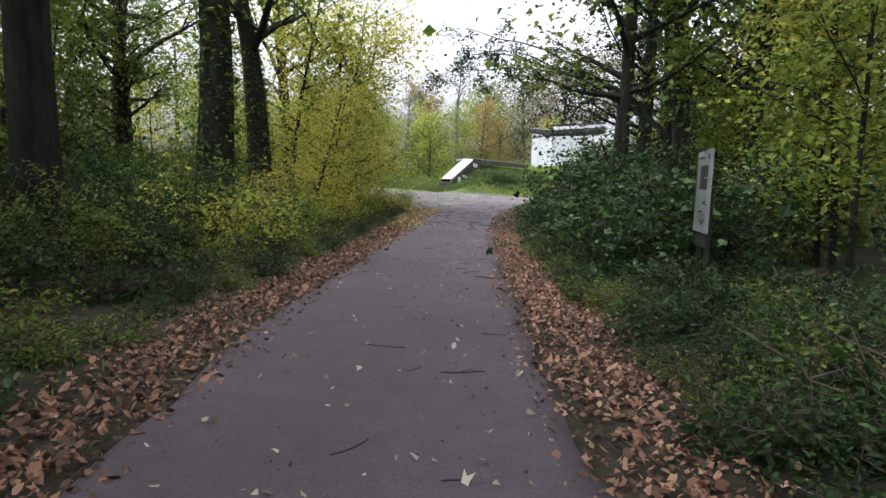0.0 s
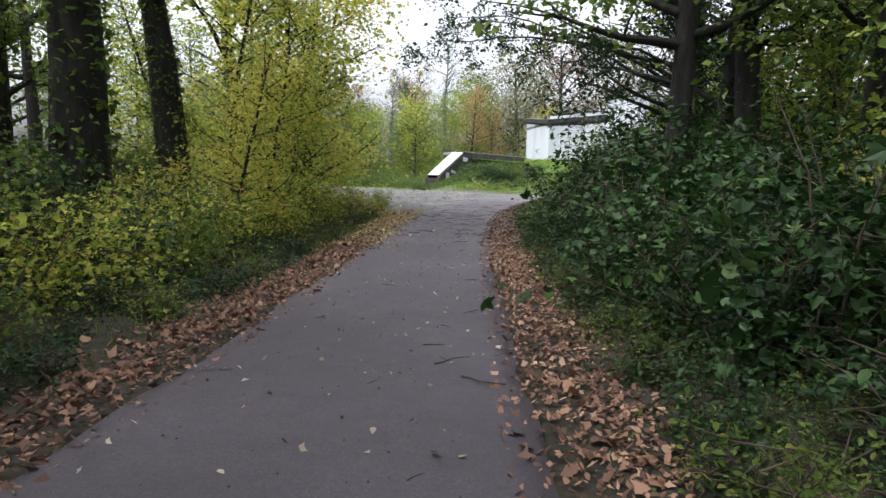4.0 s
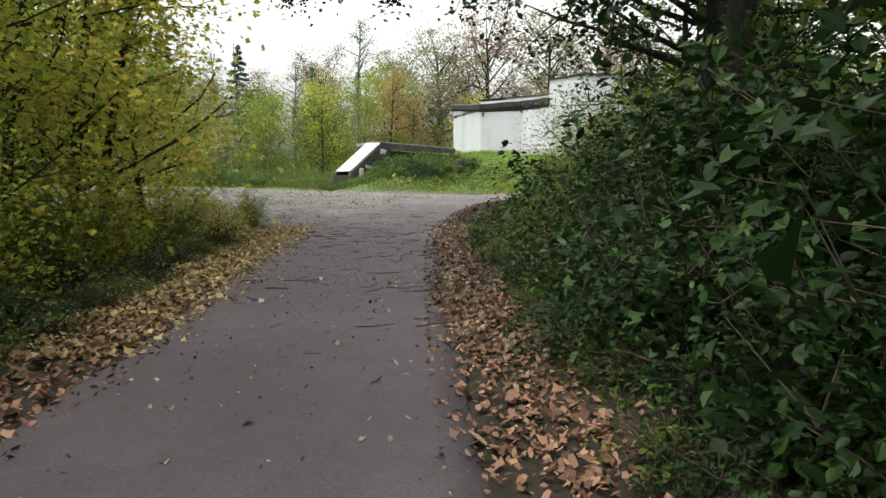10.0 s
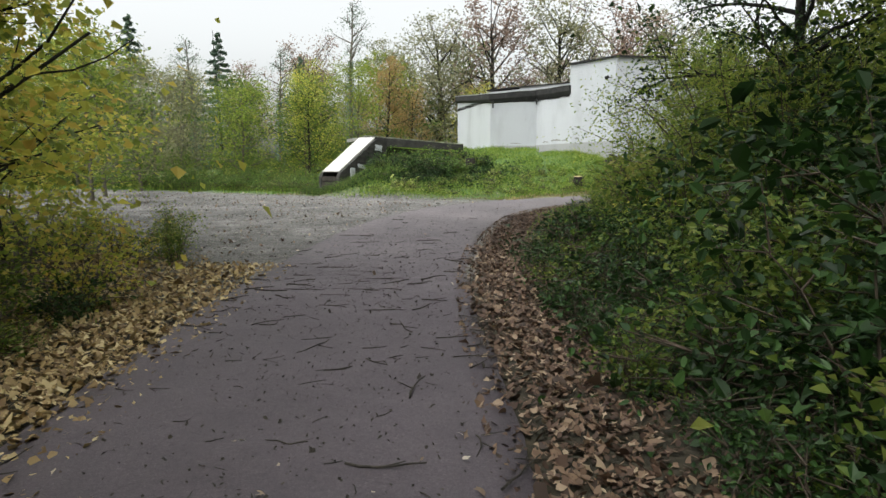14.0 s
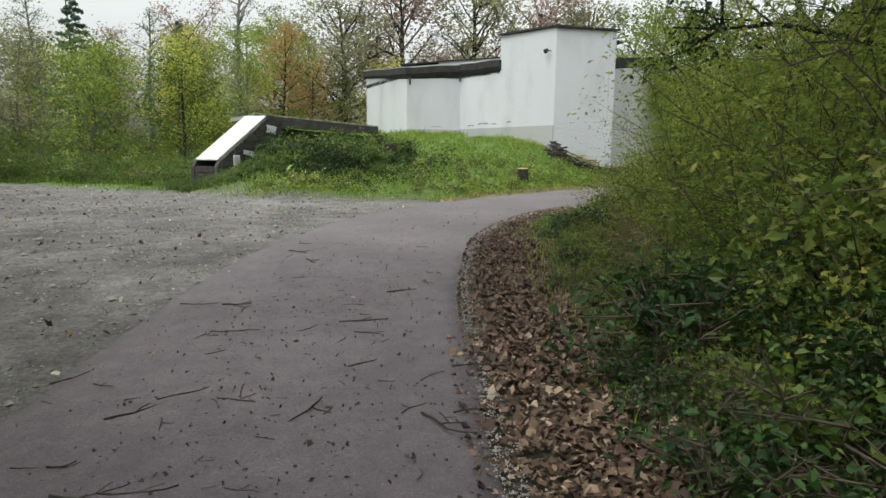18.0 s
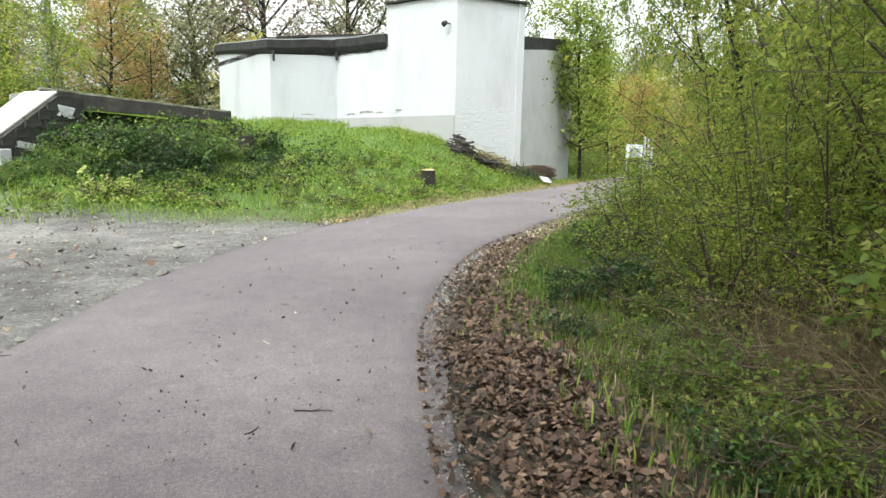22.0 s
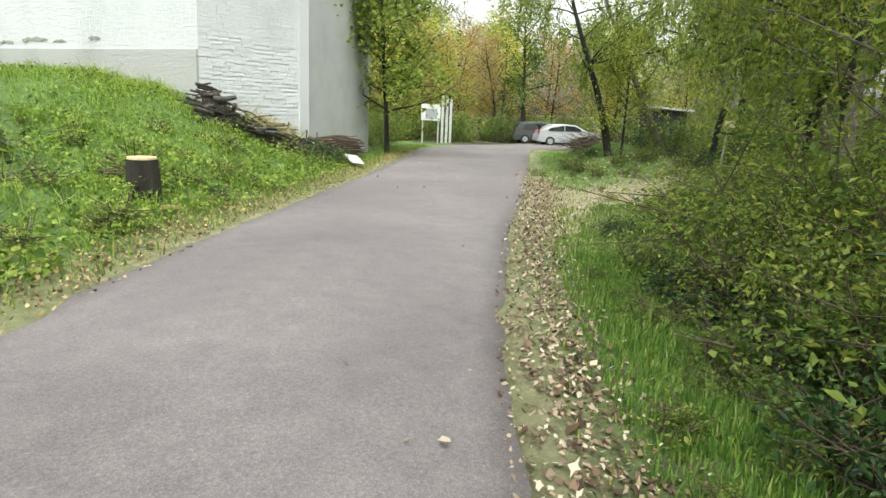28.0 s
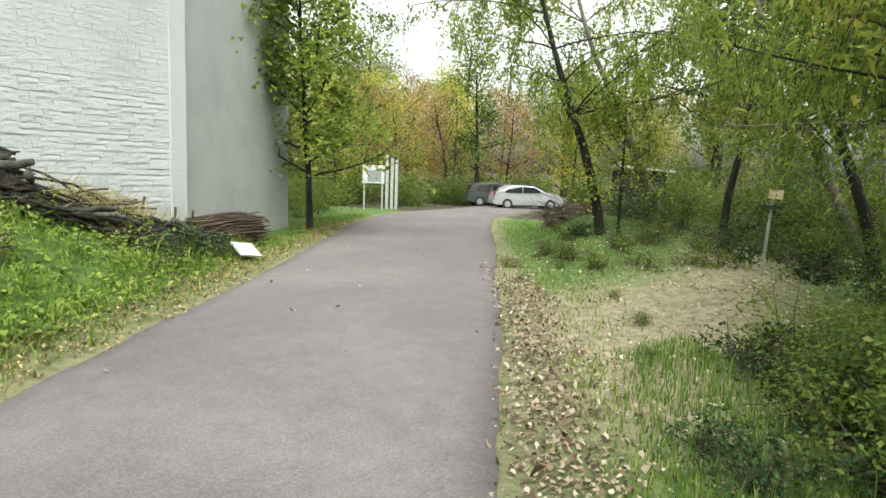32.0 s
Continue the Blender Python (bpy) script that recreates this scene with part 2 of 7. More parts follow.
def wall_paint(name, tint):
    """Whitewash over masonry: stains running down, flaking, fine courses under the paint."""
    m, nd, lk, b = material(name, 0.9)
    big = noise_of(nd, lk, 0.7, 5, 0.6, (1, 1, 0.35))
    spots = noise_of(nd, lk, 9, 6, 0.7)
    course = noise_of(nd, lk, 6, 6, 0.75, (1, 1, 3.2))
    col = ramp(nd, lk, big, [(0.25, tuple(0.8 * c for c in tint)), (0.5, tint), (0.8, tuple(1.04 * c for c in tint))])
    dirt = ramp(nd, lk, spots, [(0.24, (0.62, 0.61, 0.57)), (0.4, (1, 1, 1))])
    lk.new(mix(nd, lk, 0.55, col, dirt, "MULTIPLY"), b.inputs["Base Color"])
    bump(nd, lk, b, course, 0.85, 0.03)
    return m


WALL_WHITE = wall_paint("whitewashed_masonry", (0.53, 0.548, 0.576))
WALL_GREY = surface("grey_render", [(0.3, (0.42, 0.43, 0.445)), (0.55, (0.5, 0.51, 0.525)), (0.8, (0.54, 0.55, 0.56))], 1.1, 70, 0.9, 0.7, 0.02)
PLINTH_MAT = wall_paint("grey_plinth", (0.36, 0.365, 0.365))


def asphalt():
    m, nd, lk, b = material("old_asphalt", 0.72)
    big, mid, fine = noise_of(nd, lk, 0.45, 5), noise_of(nd, lk, 5, 5), noise_of(nd, lk, 130, 3, 0.8)
    col = ramp(nd, lk, big, [(0.3, (0.11, 0.0955, 0.103)), (0.55, (0.146, 0.128, 0.137)), (0.75, (0.187, 0.166, 0.173))])
    # wooded stretch: wetness and tree shade both put into this darker colour
    damp_shade = ramp(nd, lk, big, [(0.3, (0.061, 0.049, 0.06)), (0.55, (0.082, 0.067, 0.081)), (0.75, (0.108, 0.09, 0.104))])
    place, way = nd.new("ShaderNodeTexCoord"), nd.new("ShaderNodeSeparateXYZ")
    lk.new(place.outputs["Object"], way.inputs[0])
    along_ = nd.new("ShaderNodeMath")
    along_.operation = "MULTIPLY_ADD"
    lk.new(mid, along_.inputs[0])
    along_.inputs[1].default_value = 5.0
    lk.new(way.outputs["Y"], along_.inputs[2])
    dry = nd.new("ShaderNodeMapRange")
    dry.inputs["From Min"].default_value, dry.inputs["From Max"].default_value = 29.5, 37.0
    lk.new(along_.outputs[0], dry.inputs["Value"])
    col = mix(nd, lk, dry.outputs[0], damp_shade, col)
    spot = ramp(nd, lk, mid, [(0.3, (0.8, 0.8, 0.8)), (0.7, (1.15, 1.14, 1.12))])
    chip = ramp(nd, lk, noise_of(nd, lk, 45, 3, 0.8), [(0.32, (0.6, 0.6, 0.6)), (0.5, (1.0, 1.0, 1.0)), (0.68, (1.5, 1.48, 1.42))])
    grit = ramp(nd, lk, fine, [(0.3, (0.5, 0.5, 0.5)), (0.55, (1.05, 1.05, 1.05)), (0.7, (2.0, 1.95, 1.85))])
    c = mix(nd, lk, 0.8, mix(nd, lk, 0.55, mix(nd, lk, 0.7, col, spot, "MULTIPLY"), chip, "MULTIPLY"), grit, "MULTIPLY")
    lk.new(c, b.inputs["Base Color"])
    bump(nd, lk, b, fine, 0.6, 0.006)
    return m


ASPHALT = asphalt()


def ground_material():
    """Earth, gravel, short grass and trodden dirt, laid out by the layer attribute of the ground sheet."""
    m, nd, lk, b = material("open_ground", 0.95)
    at = nd.new("ShaderNodeAttribute")
    at.attribute_name = "layer"
    sep = nd.new("ShaderNodeSeparateColor")
    lk.new(at.outputs["Color"], sep.inputs[0])
    big, mid, fine = noise_of(nd, lk, 0.6, 6), noise_of(nd, lk, 7, 6, 0.7), noise_of(nd, lk, 70, 4, 0.8)
    soil = ramp(nd, lk, mid, [(0.3, (0.016, 0.016, 0.01)), (0.55, (0.046, 0.038, 0.023)), (0.75, (0.095, 0.068, 0.042))])
    gravel = mix(nd, lk, 0.85, ramp(nd, lk, big, [(0.3, (0.082, 0.079, 0.077)), (0.5, (0.142, 0.137, 0.134)), (0.72, (0.22, 0.214, 0.209))]),
                 ramp(nd, lk, fine, [(0.3, (0.42, 0.42, 0.42)), (0.5, (1.0, 1.0, 1.0)), (0.7, (1.8, 1.78, 1.7))]), "MULTIPLY")
    gravel = mix(nd, lk, 0.6, gravel, ramp(nd, lk, noise_of(nd, lk, 22, 4, 0.75), [(0.35, (0.4, 0.38, 0.36)), (0.5, (1.0, 1.0, 1.0)), (0.64, (1.6, 1.58, 1.52))]), "MULTIPLY")
    gravel = mix(nd, lk, 0.7, gravel, ramp(nd, lk, noise_of(nd, lk, 2.6, 6, 0.7), [(0.38, (0.55, 0.53, 0.51)), (0.52, (1.0, 1.0, 1.0)), (0.64, (1.4, 1.4, 1.39))]), "MULTIPLY")
    grass = ramp(nd, lk, mid, [(0.3, (0.03, 0.06, 0.012)), (0.52, (0.075, 0.135, 0.025)), (0.78, (0.17, 0.2, 0.06))])
    dirt = mix(nd, lk, 0.7, ramp(nd, lk, mid, [(0.3, (0.13, 0.125, 0.06)), (0.45, (0.23, 0.2, 0.125)), (0.65, (0.34, 0.3, 0.215)), (0.8, (0.44, 0.39, 0.29))]),
               ramp(nd, lk, fine, [(0.3, (0.6, 0.6, 0.6)), (0.7, (1.3, 1.3, 1.25))]), "MULTIPLY")
    c = mix(nd, lk, sep.outputs[0], soil, grass)
    c = mix(nd, lk, sep.outputs[1], c, gravel)
    c = mix(nd, lk, sep.outputs[2], c, dirt)
    lk.new(c, b.inputs["Base Color"])
    bump(nd, lk, b, fine, 0.8, 0.02)
    return m


GROUND = ground_material()

# ---------------------------------------------------------------- mesh helpers
def quick_mesh(name, verts, faces, mat, smooth=False):
    """A mesh from arrays; all faces have the same number of corners."""
    verts, faces = np.asarray(verts, np.float32), np.asarray(faces, np.int32)
    me = bpy.data.meshes.new(name)
    me.vertices.add(len(verts))
    me.vertices.foreach_set("co", verts.ravel())
    k = faces.shape[1]
    me.loops.add(faces.size)
    me.loops.foreach_set("vertex_index", faces.ravel())
    me.polygons.add(len(faces))
    me.polygons.foreach_set("loop_start", np.arange(0, faces.size, k, dtype=np.int32))
    me.polygons.foreach_set("loop_total", np.full(len(faces), k, np.int32))
    me.update(calc_edges=True)
    me.polygons.foreach_set("use_smooth", np.full(len(faces), smooth))
    me.materials.append(mat)
    return me


def child(ob, parent):
    if parent is not None:
        ob.parent = parent
    return ob


def part(name, bm, mat, parent, label=""):
    """One bmesh as one mesh object under a thing or a part."""
    me = bpy.data.meshes.new(name)
    bm.to_mesh(me)
    bm.free()
    me.materials.append(mat)
    ob = child(new(name, me), parent)
    return tagged(ob, label) if label else ob


def empty(name, m=None, label="", category="", group="", kind=""):
    e = new(name)
    if m is not None:
        e.matrix_basis = m
    return tagged(e, label, category, group, kind)


def box_bm(size, at=(0, 0, 0), turn=None, bevel=0.0, bm=None):
    bm = bm or bmesh.new()
    m = Matrix.Translation(at) @ (turn or Matrix()) @ Matrix.Diagonal((*size, 1))
    made = bmesh.ops.create_cube(bm, size=1, matrix=m)
    if bevel:
        edges = list({e for v in made["verts"] for e in v.link_edges})
        bmesh.ops.bevel(bm, geom=edges, offset=bevel, segments=2, affect="EDGES", profile=0.7)
    return bm


def cone_bm(r1, r2, depth, at=(0, 0, 0), turn=None, seg=16, bm=None, bevel=0.0):
    bm = bm or bmesh.new()
    made = bmesh.ops.create_cone(bm, cap_ends=True, segments=seg, radius1=r1, radius2=r2, depth=depth, matrix=Matrix.Translation(at) @ (turn or Matrix()))
    if bevel:
        edges = [e for e in {e for v in made["verts"] for e in v.link_edges} if any(len(f.verts) > 4 for f in e.link_faces)]
        bmesh.ops.bevel(bm, geom=edges, offset=bevel, segments=2, affect="EDGES", profile=0.7)
    return bm


def prism_bm(profile, y0, y1, bm=None, bevel=0.0):
    """A closed outline in x and z, drawn out from y0 to y1."""
    bm = bm or bmesh.new()
    a = [bm.verts.new((x, y0, z)) for x, z in profile]
    b = [bm.verts.new((x, y1, z)) for x, z in profile]
    bm.faces.new(a)
    bm.faces.new(b[::-1])
    for i in range(len(a)):
        j = (i + 1) % len(a)
        bm.faces.new((a[j], a[i], b[i], b[j]))
    bmesh.ops.recalc_face_normals(bm, faces=bm.faces)
    if bevel:
        bmesh.ops.bevel(bm, geom=list(bm.edges), offset=bevel, segments=2, affect="EDGES", profile=0.7)
    return bm


def tubes(limbs, sides=6):
    """Vertices and quads of tapered tubes; each limb is its points and its radii."""
    verts, faces = [], []
    ring = np.linspace(0, 2 * math.pi, sides, endpoint=False)
    base = 0
    for pts, radii in limbs:
        pts = np.asarray(pts, float)
        d = np.gradient(pts, axis=0)
        d /= np.linalg.norm(d, axis=1)[:, None] + 1e-9
        ref = np.array([1.0, 0, 0]) if abs(d[0][2]) > 0.7 else np.array([0, 0, 1.0])
        u = np.cross(d, ref)
        u /= np.linalg.norm(u, axis=1)[:, None] + 1e-9
        w = np.cross(d, u)
        v = pts[:, None] + np.asarray(radii)[:, None, None] * (np.cos(ring)[None, :, None] * u[:, None] + np.sin(ring)[None, :, None] * w[:, None])
        verts.append(v.reshape(-1, 3))
        for i in range(len(pts) - 1):
            for k in range(sides):
                a, b = base + i * sides + k, base + i * sides + (k + 1) % sides
                faces.append((a, b, b + sides, a + sides))
        base += len(pts) * sides
    return np.concatenate(verts), np.array(faces)


LEAF_FORMS = {
    # across, along, of a leaf one unit long; then its triangles
    "plain": ([(0, -0.5), (0.5, -0.05), (0, 0.5), (-0.5, -0.05)], [(0, 1, 2), (0, 2, 3)]),
    "oval": ([(0, -0.5), (0.42, -0.2), (0.4, 0.14), (0, 0.5), (-0.4, 0.14), (-0.42, -0.2)], [(0, 1, 3), (1, 2, 3), (0, 3, 5), (5, 3, 4)]),
    "lobed": ([(0, -0.45), (0.3, -0.3), (0.52, 0.1), (0.2, 0.08), (0, 0.55), (-0.2, 0.08), (-0.52, 0.1), (-0.3, -0.3)], [(0, 1, 3), (1, 2, 3), (0, 3, 4), (0, 4, 5), (0, 5, 7), (7, 5, 6)]),
}


def leaf_arrays(rng, centres, size, flat=0.85, long=1.7, droop=0.0, form="plain", face=None):
    """Folded leaves at the centres, facing up or the way of face, more at random the larger flat is."""
    n = len(centres)
    nor = rng.normal(size=(n, 3)) * flat
    nor += (0, 0, 1) if face is None else face
    nor /= np.linalg.norm(nor, axis=1)[:, None] + 1e-9
    ax = rng.normal(size=(n, 3))
    ax[:, 2] -= droop
    ax -= (ax * nor).sum(1)[:, None] * nor
    ax /= np.linalg.norm(ax, axis=1)[:, None] + 1e-9
    side = np.cross(nor, ax)
    s = (size * rng.lognormal(0, 0.25, n))[:, None]
    fold, bow = s * rng.uniform(0.05, 0.45, n)[:, None], s * rng.uniform(-0.05, 0.35, n)[:, None]
    pts, tris = LEAF_FORMS[form]
    wide = 1 / long if form != "lobed" else 1.15
    v = np.stack([centres + side * s * u * wide + ax * s * w + nor * (fold * abs(u) - bow * w * w) for u, w in pts], 1)
    f = np.arange(n)[:, None] * len(pts)
    return v.reshape(-1, 3), np.concatenate([f + list(t) for t in tris], 1).reshape(-1, 3)


def spray(rng, ends, n, leaf, radius, per=16, flat=0.4, tilt=0.35, thick=0.3, long=1.5, form="plain", low=None):
    """Leaves in flattish sprays round the twig ends, with gaps between the sprays."""
    k = max(1, n // per)
    at = ends[rng.integers(0, len(ends), k)] + rng.normal(0, 0.25 * radius, (k, 3))
    r = radius * rng.uniform(0.55, 1.35, k)
    slope = rng.normal(0, tilt, (k, 2))
    who = np.repeat(np.arange(k), per)
    off = rng.normal(0, 1, (len(who), 3)) * r[who][:, None] * [1, 1, thick]
    off[:, 2] -= (off[:, :2] * slope[who]).sum(1) + 0.25 * (off[:, :2] ** 2).sum(1) / (radius + 1e-6)
    c = at[who] + off
    if low is not None:
        c[:, 2] = np.maximum(c[:, 2], low * rng.uniform(0, 1, len(c)))
    face = np.concatenate([slope[who] + off[:, :2] / (radius + 1e-6) * 0.25, np.ones((len(who), 1))], 1)
    return leaf_arrays(rng, c, leaf, flat, long, 0.0, form, face)


# ---------------------------------------------------------------- the lie of the land
ROAD = np.array([(6.3, -14), (4.4, -6), (2.95, 0.5), (2.0, 5.5), (1.45, 8), (0.75, 11.6), (0.25, 14.5), (-0.35, 18), (-1.1, 23), (-1.6, 27),
                 (-1.68, 30), (-1.45, 33), (-0.85, 36), (0.5, 39.1), (2.6, 41.95), (5.3, 45.0), (8.5, 48.15), (12.0, 51.7), (17.4, 57.2), (23.4, 62.0), (33, 68.2), (52, 78)])


def catmull(pts, step=0.25):
    out = []
    p = np.vstack([2 * pts[0] - pts[1], pts, 2 * pts[-1] - pts[-2]])
    for i in range(1, len(p) - 2):
        n = max(2, int(np.linalg.norm(p[i + 1] - p[i]) / step))
        t = np.linspace(0, 1, n, endpoint=False)[:, None]
        a, b, c, d = p[i - 1], p[i], p[i + 1], p[i + 2]
        out.append(0.5 * (2 * b + (c - a) * t + (2 * a - 5 * b + 4 * c - d) * t**2 + (3 * b - a - 3 * c + d) * t**3))
    return np.vstack([*out, pts[-1:]])


RC = catmull(ROAD)
RT = np.gradient(RC, axis=0)
RT /= np.linalg.norm(RT, axis=1)[:, None]
RN = np.stack([RT[:, 1], -RT[:, 0]], 1)
HALF = np.interp(RC[:, 1], [10, 20, 27, 36, 42, 48, 56], [1.2, 1.2, 1.35, 1.36, 1.5, 1.65, 1.9])


def road_frame(x, y):
    """Signed way across the road from its middle (right is positive), the row of the nearest middle point."""
    p = np.stack([np.ravel(x), np.ravel(y)], 1)
    k = np.concatenate([((q[:, None] - RC[None]) ** 2).sum(2).argmin(1) for q in np.array_split(p, max(1, len(p) // 4000))])
    return ((p - RC[k]) * RN[k]).sum(1), k


def beside(y, off, side):
    """A place beside the road where its middle passes y: off metres past the edge, side 1 to the right, -1 to the left."""
    k = int(np.abs(RC[:, 1] - y).argmin())
    return RC[k] + side * (HALF[k] + off) * RN[k]


def step(x, a, b):
    u = np.clip((x - a) / (b - a), 0, 1)
    return u * u * (3 - 2 * u)


LOT = [(-1.5, 25.5), (-3.2, 26.5), (-5.2, 29.5), (-9.5, 32.5), (-24, 36), (-30, 52), (-21, 53), (-13, 49), (-6.3, 44.9), (-1.5, 42.3), (1.0, 42.4), (3, 41), (0, 36)]


TRACK = [(7.2, 44.6), (8.6, 43.7), (11, 44.4), (14, 45.5), (18, 47), (18, 48.2), (12.8, 47.0), (10.4, 47.7)]


def inside(x, y, poly, soft=0.6):
    """About 1 inside the outline and 0 outside, with a soft edge."""
    x, y = np.asarray(x, float), np.asarray(y, float)
    odd, near = np.zeros(x.shape, bool), np.full(x.shape, 1e9)
    for (x0, y0), (x1, y1) in zip(poly, poly[1:] + poly[:1]):
        cut = (y0 > y) != (y1 > y)
        odd ^= cut & (x < (x1 - x0) * (y - y0) / ((y1 - y0) if y1 != y0 else 1e-9) + x0)
        t = np.clip(((x - x0) * (x1 - x0) + (y - y0) * (y1 - y0)) / ((x1 - x0) ** 2 + (y1 - y0) ** 2), 0, 1)
        near = np.minimum(near, np.hypot(x - x0 - t * (x1 - x0), y - y0 - t * (y1 - y0)))
    return np.clip(0.5 + np.where(odd, near, -near) / soft, 0, 1)


def base_level(x, y):
    """Height of the way: a slight dip, a rise, a crest and the fall behind it."""
    e = (x - 4.58) * 0.667 + (y - 42.31) * 0.745
    z = -0.15 * step(y, 7, 16) + 0.35 * step(y, 23.5, 39)
    return z + 0.03 * step(e, 2, 14) - 0.6 * step(e, 17, 40)


def mound(x, y):
    """The grassed bank in front of the building, 0 to about 2 m."""
    a, k = road_frame(x, y)
    d_road = np.reshape(-a - HALF[k], np.shape(x))
    d_lot = ((y - 42.4) + 0.48 * np.maximum(-1.5 - x, 0)) * 0.9
    d = np.minimum(d_road, np.where(x < 2.2, d_lot, d_road))
    d = np.where((x < 2.2), np.minimum(d_lot, np.maximum(d_road, 0) * 1.2 + 0.2), d_road)
    reach = 12 - 6.5 * step(x, -1.0, 5.5)
    e = (x - 5.8) * 0.7 + (y - 52.7) * 0.7
    east = 1 - step(e, -1.5, 6.0)
    west = step(x + 0.35 * (y - 46.7), -7.4, -4.7)
    u = np.clip(d / reach, 0, 1)
    return 2.05 * (0.55 * u + 0.45 * u * u * (3 - 2 * u)) * east * west * (d > 0)


def height(x, y):
    x, y = np.asarray(x, float), np.asarray(y, float)
    z = base_level(x, y) + mound(x, y)
    a, k = road_frame(x, y)
    clear = np.reshape(step(a - HALF[k], 0.3, 2.2), x.shape)
    return z + 0.7 * clear * np.exp(-(((x - 15.6) / 2.6) ** 2 + ((y - 50.6) / 3.2) ** 2))


def rough_ground(x, y):
    """Small unevenness away from the road and the lot."""
    return 0.06 * np.sin(2.6 * x + 1.1 * y + np.sin(1.9 * y)) * np.sin(3.1 * y - 0.8 * x) * step(y, 42, 46) + 0.05 * np.sin(1.7 * x + 0.6 * y) * np.sin(1.3 * y - 0.4 * x) + 0.03 * np.sin(4.1 * x) * np.sin(3.7 * y)


def ground_z(x, y):
    a, k = road_frame(np.atleast_1d(x), np.atleast_1d(y))
    off = step(np.abs(a) - HALF[k], 0.1, 1.2)
    z = height(np.atleast_1d(x), np.atleast_1d(y))
    lot = inside(np.atleast_1d(x), np.atleast_1d(y), LOT, 1.5)
    return z + (rough_ground(np.atleast_1d(x), np.atleast_1d(y)) - 0.015) * off * (1 - lot)


def gz(x, y):
    return float(ground_z(x, y)[0])


def make_ground():
    def axis(a, b, fine):
        near = np.arange(a, b + 1e-6, fine)
        out = np.cumsum(1.5 * 1.35 ** np.arange(21))
        return np.r_[a - out[::-1], near, b + out]
    xs, ys = axis(-24, 34, 0.5), axis(-4, 70, 0.5)
    gx, gy = np.meshgrid(xs, ys)
    x, y = gx.ravel(), gy.ravel()
    z = ground_z(x, y)
    a, k = road_frame(x, y)
    z -= 0.03 * (np.abs(a) < HALF[k] - 0.1)
    nx = len(xs)
    i = np.arange(len(ys) - 1)[:, None] * nx + np.arange(nx - 1)[None]
    quads = np.stack([i, i + 1, i + nx + 1, i + nx], -1).reshape(-1, 4)
    me = quick_mesh("ground", np.stack([x, y, z], 1), quads, GROUND, True)
    lot = inside(x, y, LOT, 1.2)
    m = mound(x, y)
    d = np.abs(a) - HALF[k]
    # short grass: the bank, the verges of the last stretch, the far side of the lot
    grass = np.clip(np.maximum(step(m, 0.01, 0.15), step(y, 36, 44) * (x < 22)), 0, 1)
    grass = np.maximum(grass, step(y, 44, 50) * (x < 0))
    dirt = inside(x, y, TRACK, 1.2)
    dirt = np.maximum(dirt, 0.6 * (1 - step(d, 0.1, 0.6)) * (1 - lot) * step(y, 37, 42))
    col = np.stack([grass, lot, dirt, np.ones_like(x)], 1)
    layer = me.attributes.new("layer", "FLOAT_COLOR", "POINT")
    layer.data.foreach_set("color", col.astype(np.float32).ravel())
    return tagged(new("ground", me), "uneven woodland earth with grassed bank and gravel lot", "ground", kind="structure")


make_ground()


def make_road():
    rng = np.random.default_rng(3)
    n, across = len(RC), 13
    u = np.linspace(-1, 1, across)
    wob = [np.convolve(rng.normal(0, 0.12, n + 8), np.ones(9) / 9, "valid") for _ in range(2)]
    off = u[None] * HALF[:, None]
    off[:, 0] += wob[0]
    off[:, -1] += wob[1]
    p = RC[:, None] + off[..., None] * RN[:, None]
    z = base_level(p[..., 0], p[..., 1]) + 0.022 + 0.03 * (1 - u[None] ** 2)
    top = np.concatenate([p, z[..., None]], -1)
    low = top[:, [0, -1]] - [0, 0, 0.12]
    verts = np.concatenate([top.reshape(-1, 3), low.reshape(-1, 3)])
    i = np.arange(n - 1)[:, None] * across + np.arange(across - 1)[None]
    quads = [np.stack([i, i + 1, i + across + 1, i + across], -1).reshape(-1, 4)]
    j = np.arange(n - 1)
    t0, l0 = j * across, n * across + 2 * j
    quads.append(np.stack([t0, t0 + across, l0 + 2, l0], -1))
    quads.append(np.stack([t0 + across - 1, l0 + 1, l0 + 3, t0 + 2 * across - 1], -1))
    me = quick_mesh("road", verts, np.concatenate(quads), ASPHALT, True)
    return tagged(new("road", me), "narrow worn asphalt lane with crumbling edges", "road", kind="structure")


make_road()

# ---------------------------------------------------------------- the white building
PLAN = {"a": (-2.55, 64.4), "b": (-0.28, 57.8), "c": (2.4, 58.6), "d": (4.0, 56.0), "e": (5.8, 52.72), "f": (8.55, 53.33), "g": (12.4, 57.0)}
building = empty("white_building", pose(5, 58, 0), "white-painted angular masonry building with dark roof edge on a grassy bank", "building")
UNMOVE = Matrix.Translation((-5, -58, 0))


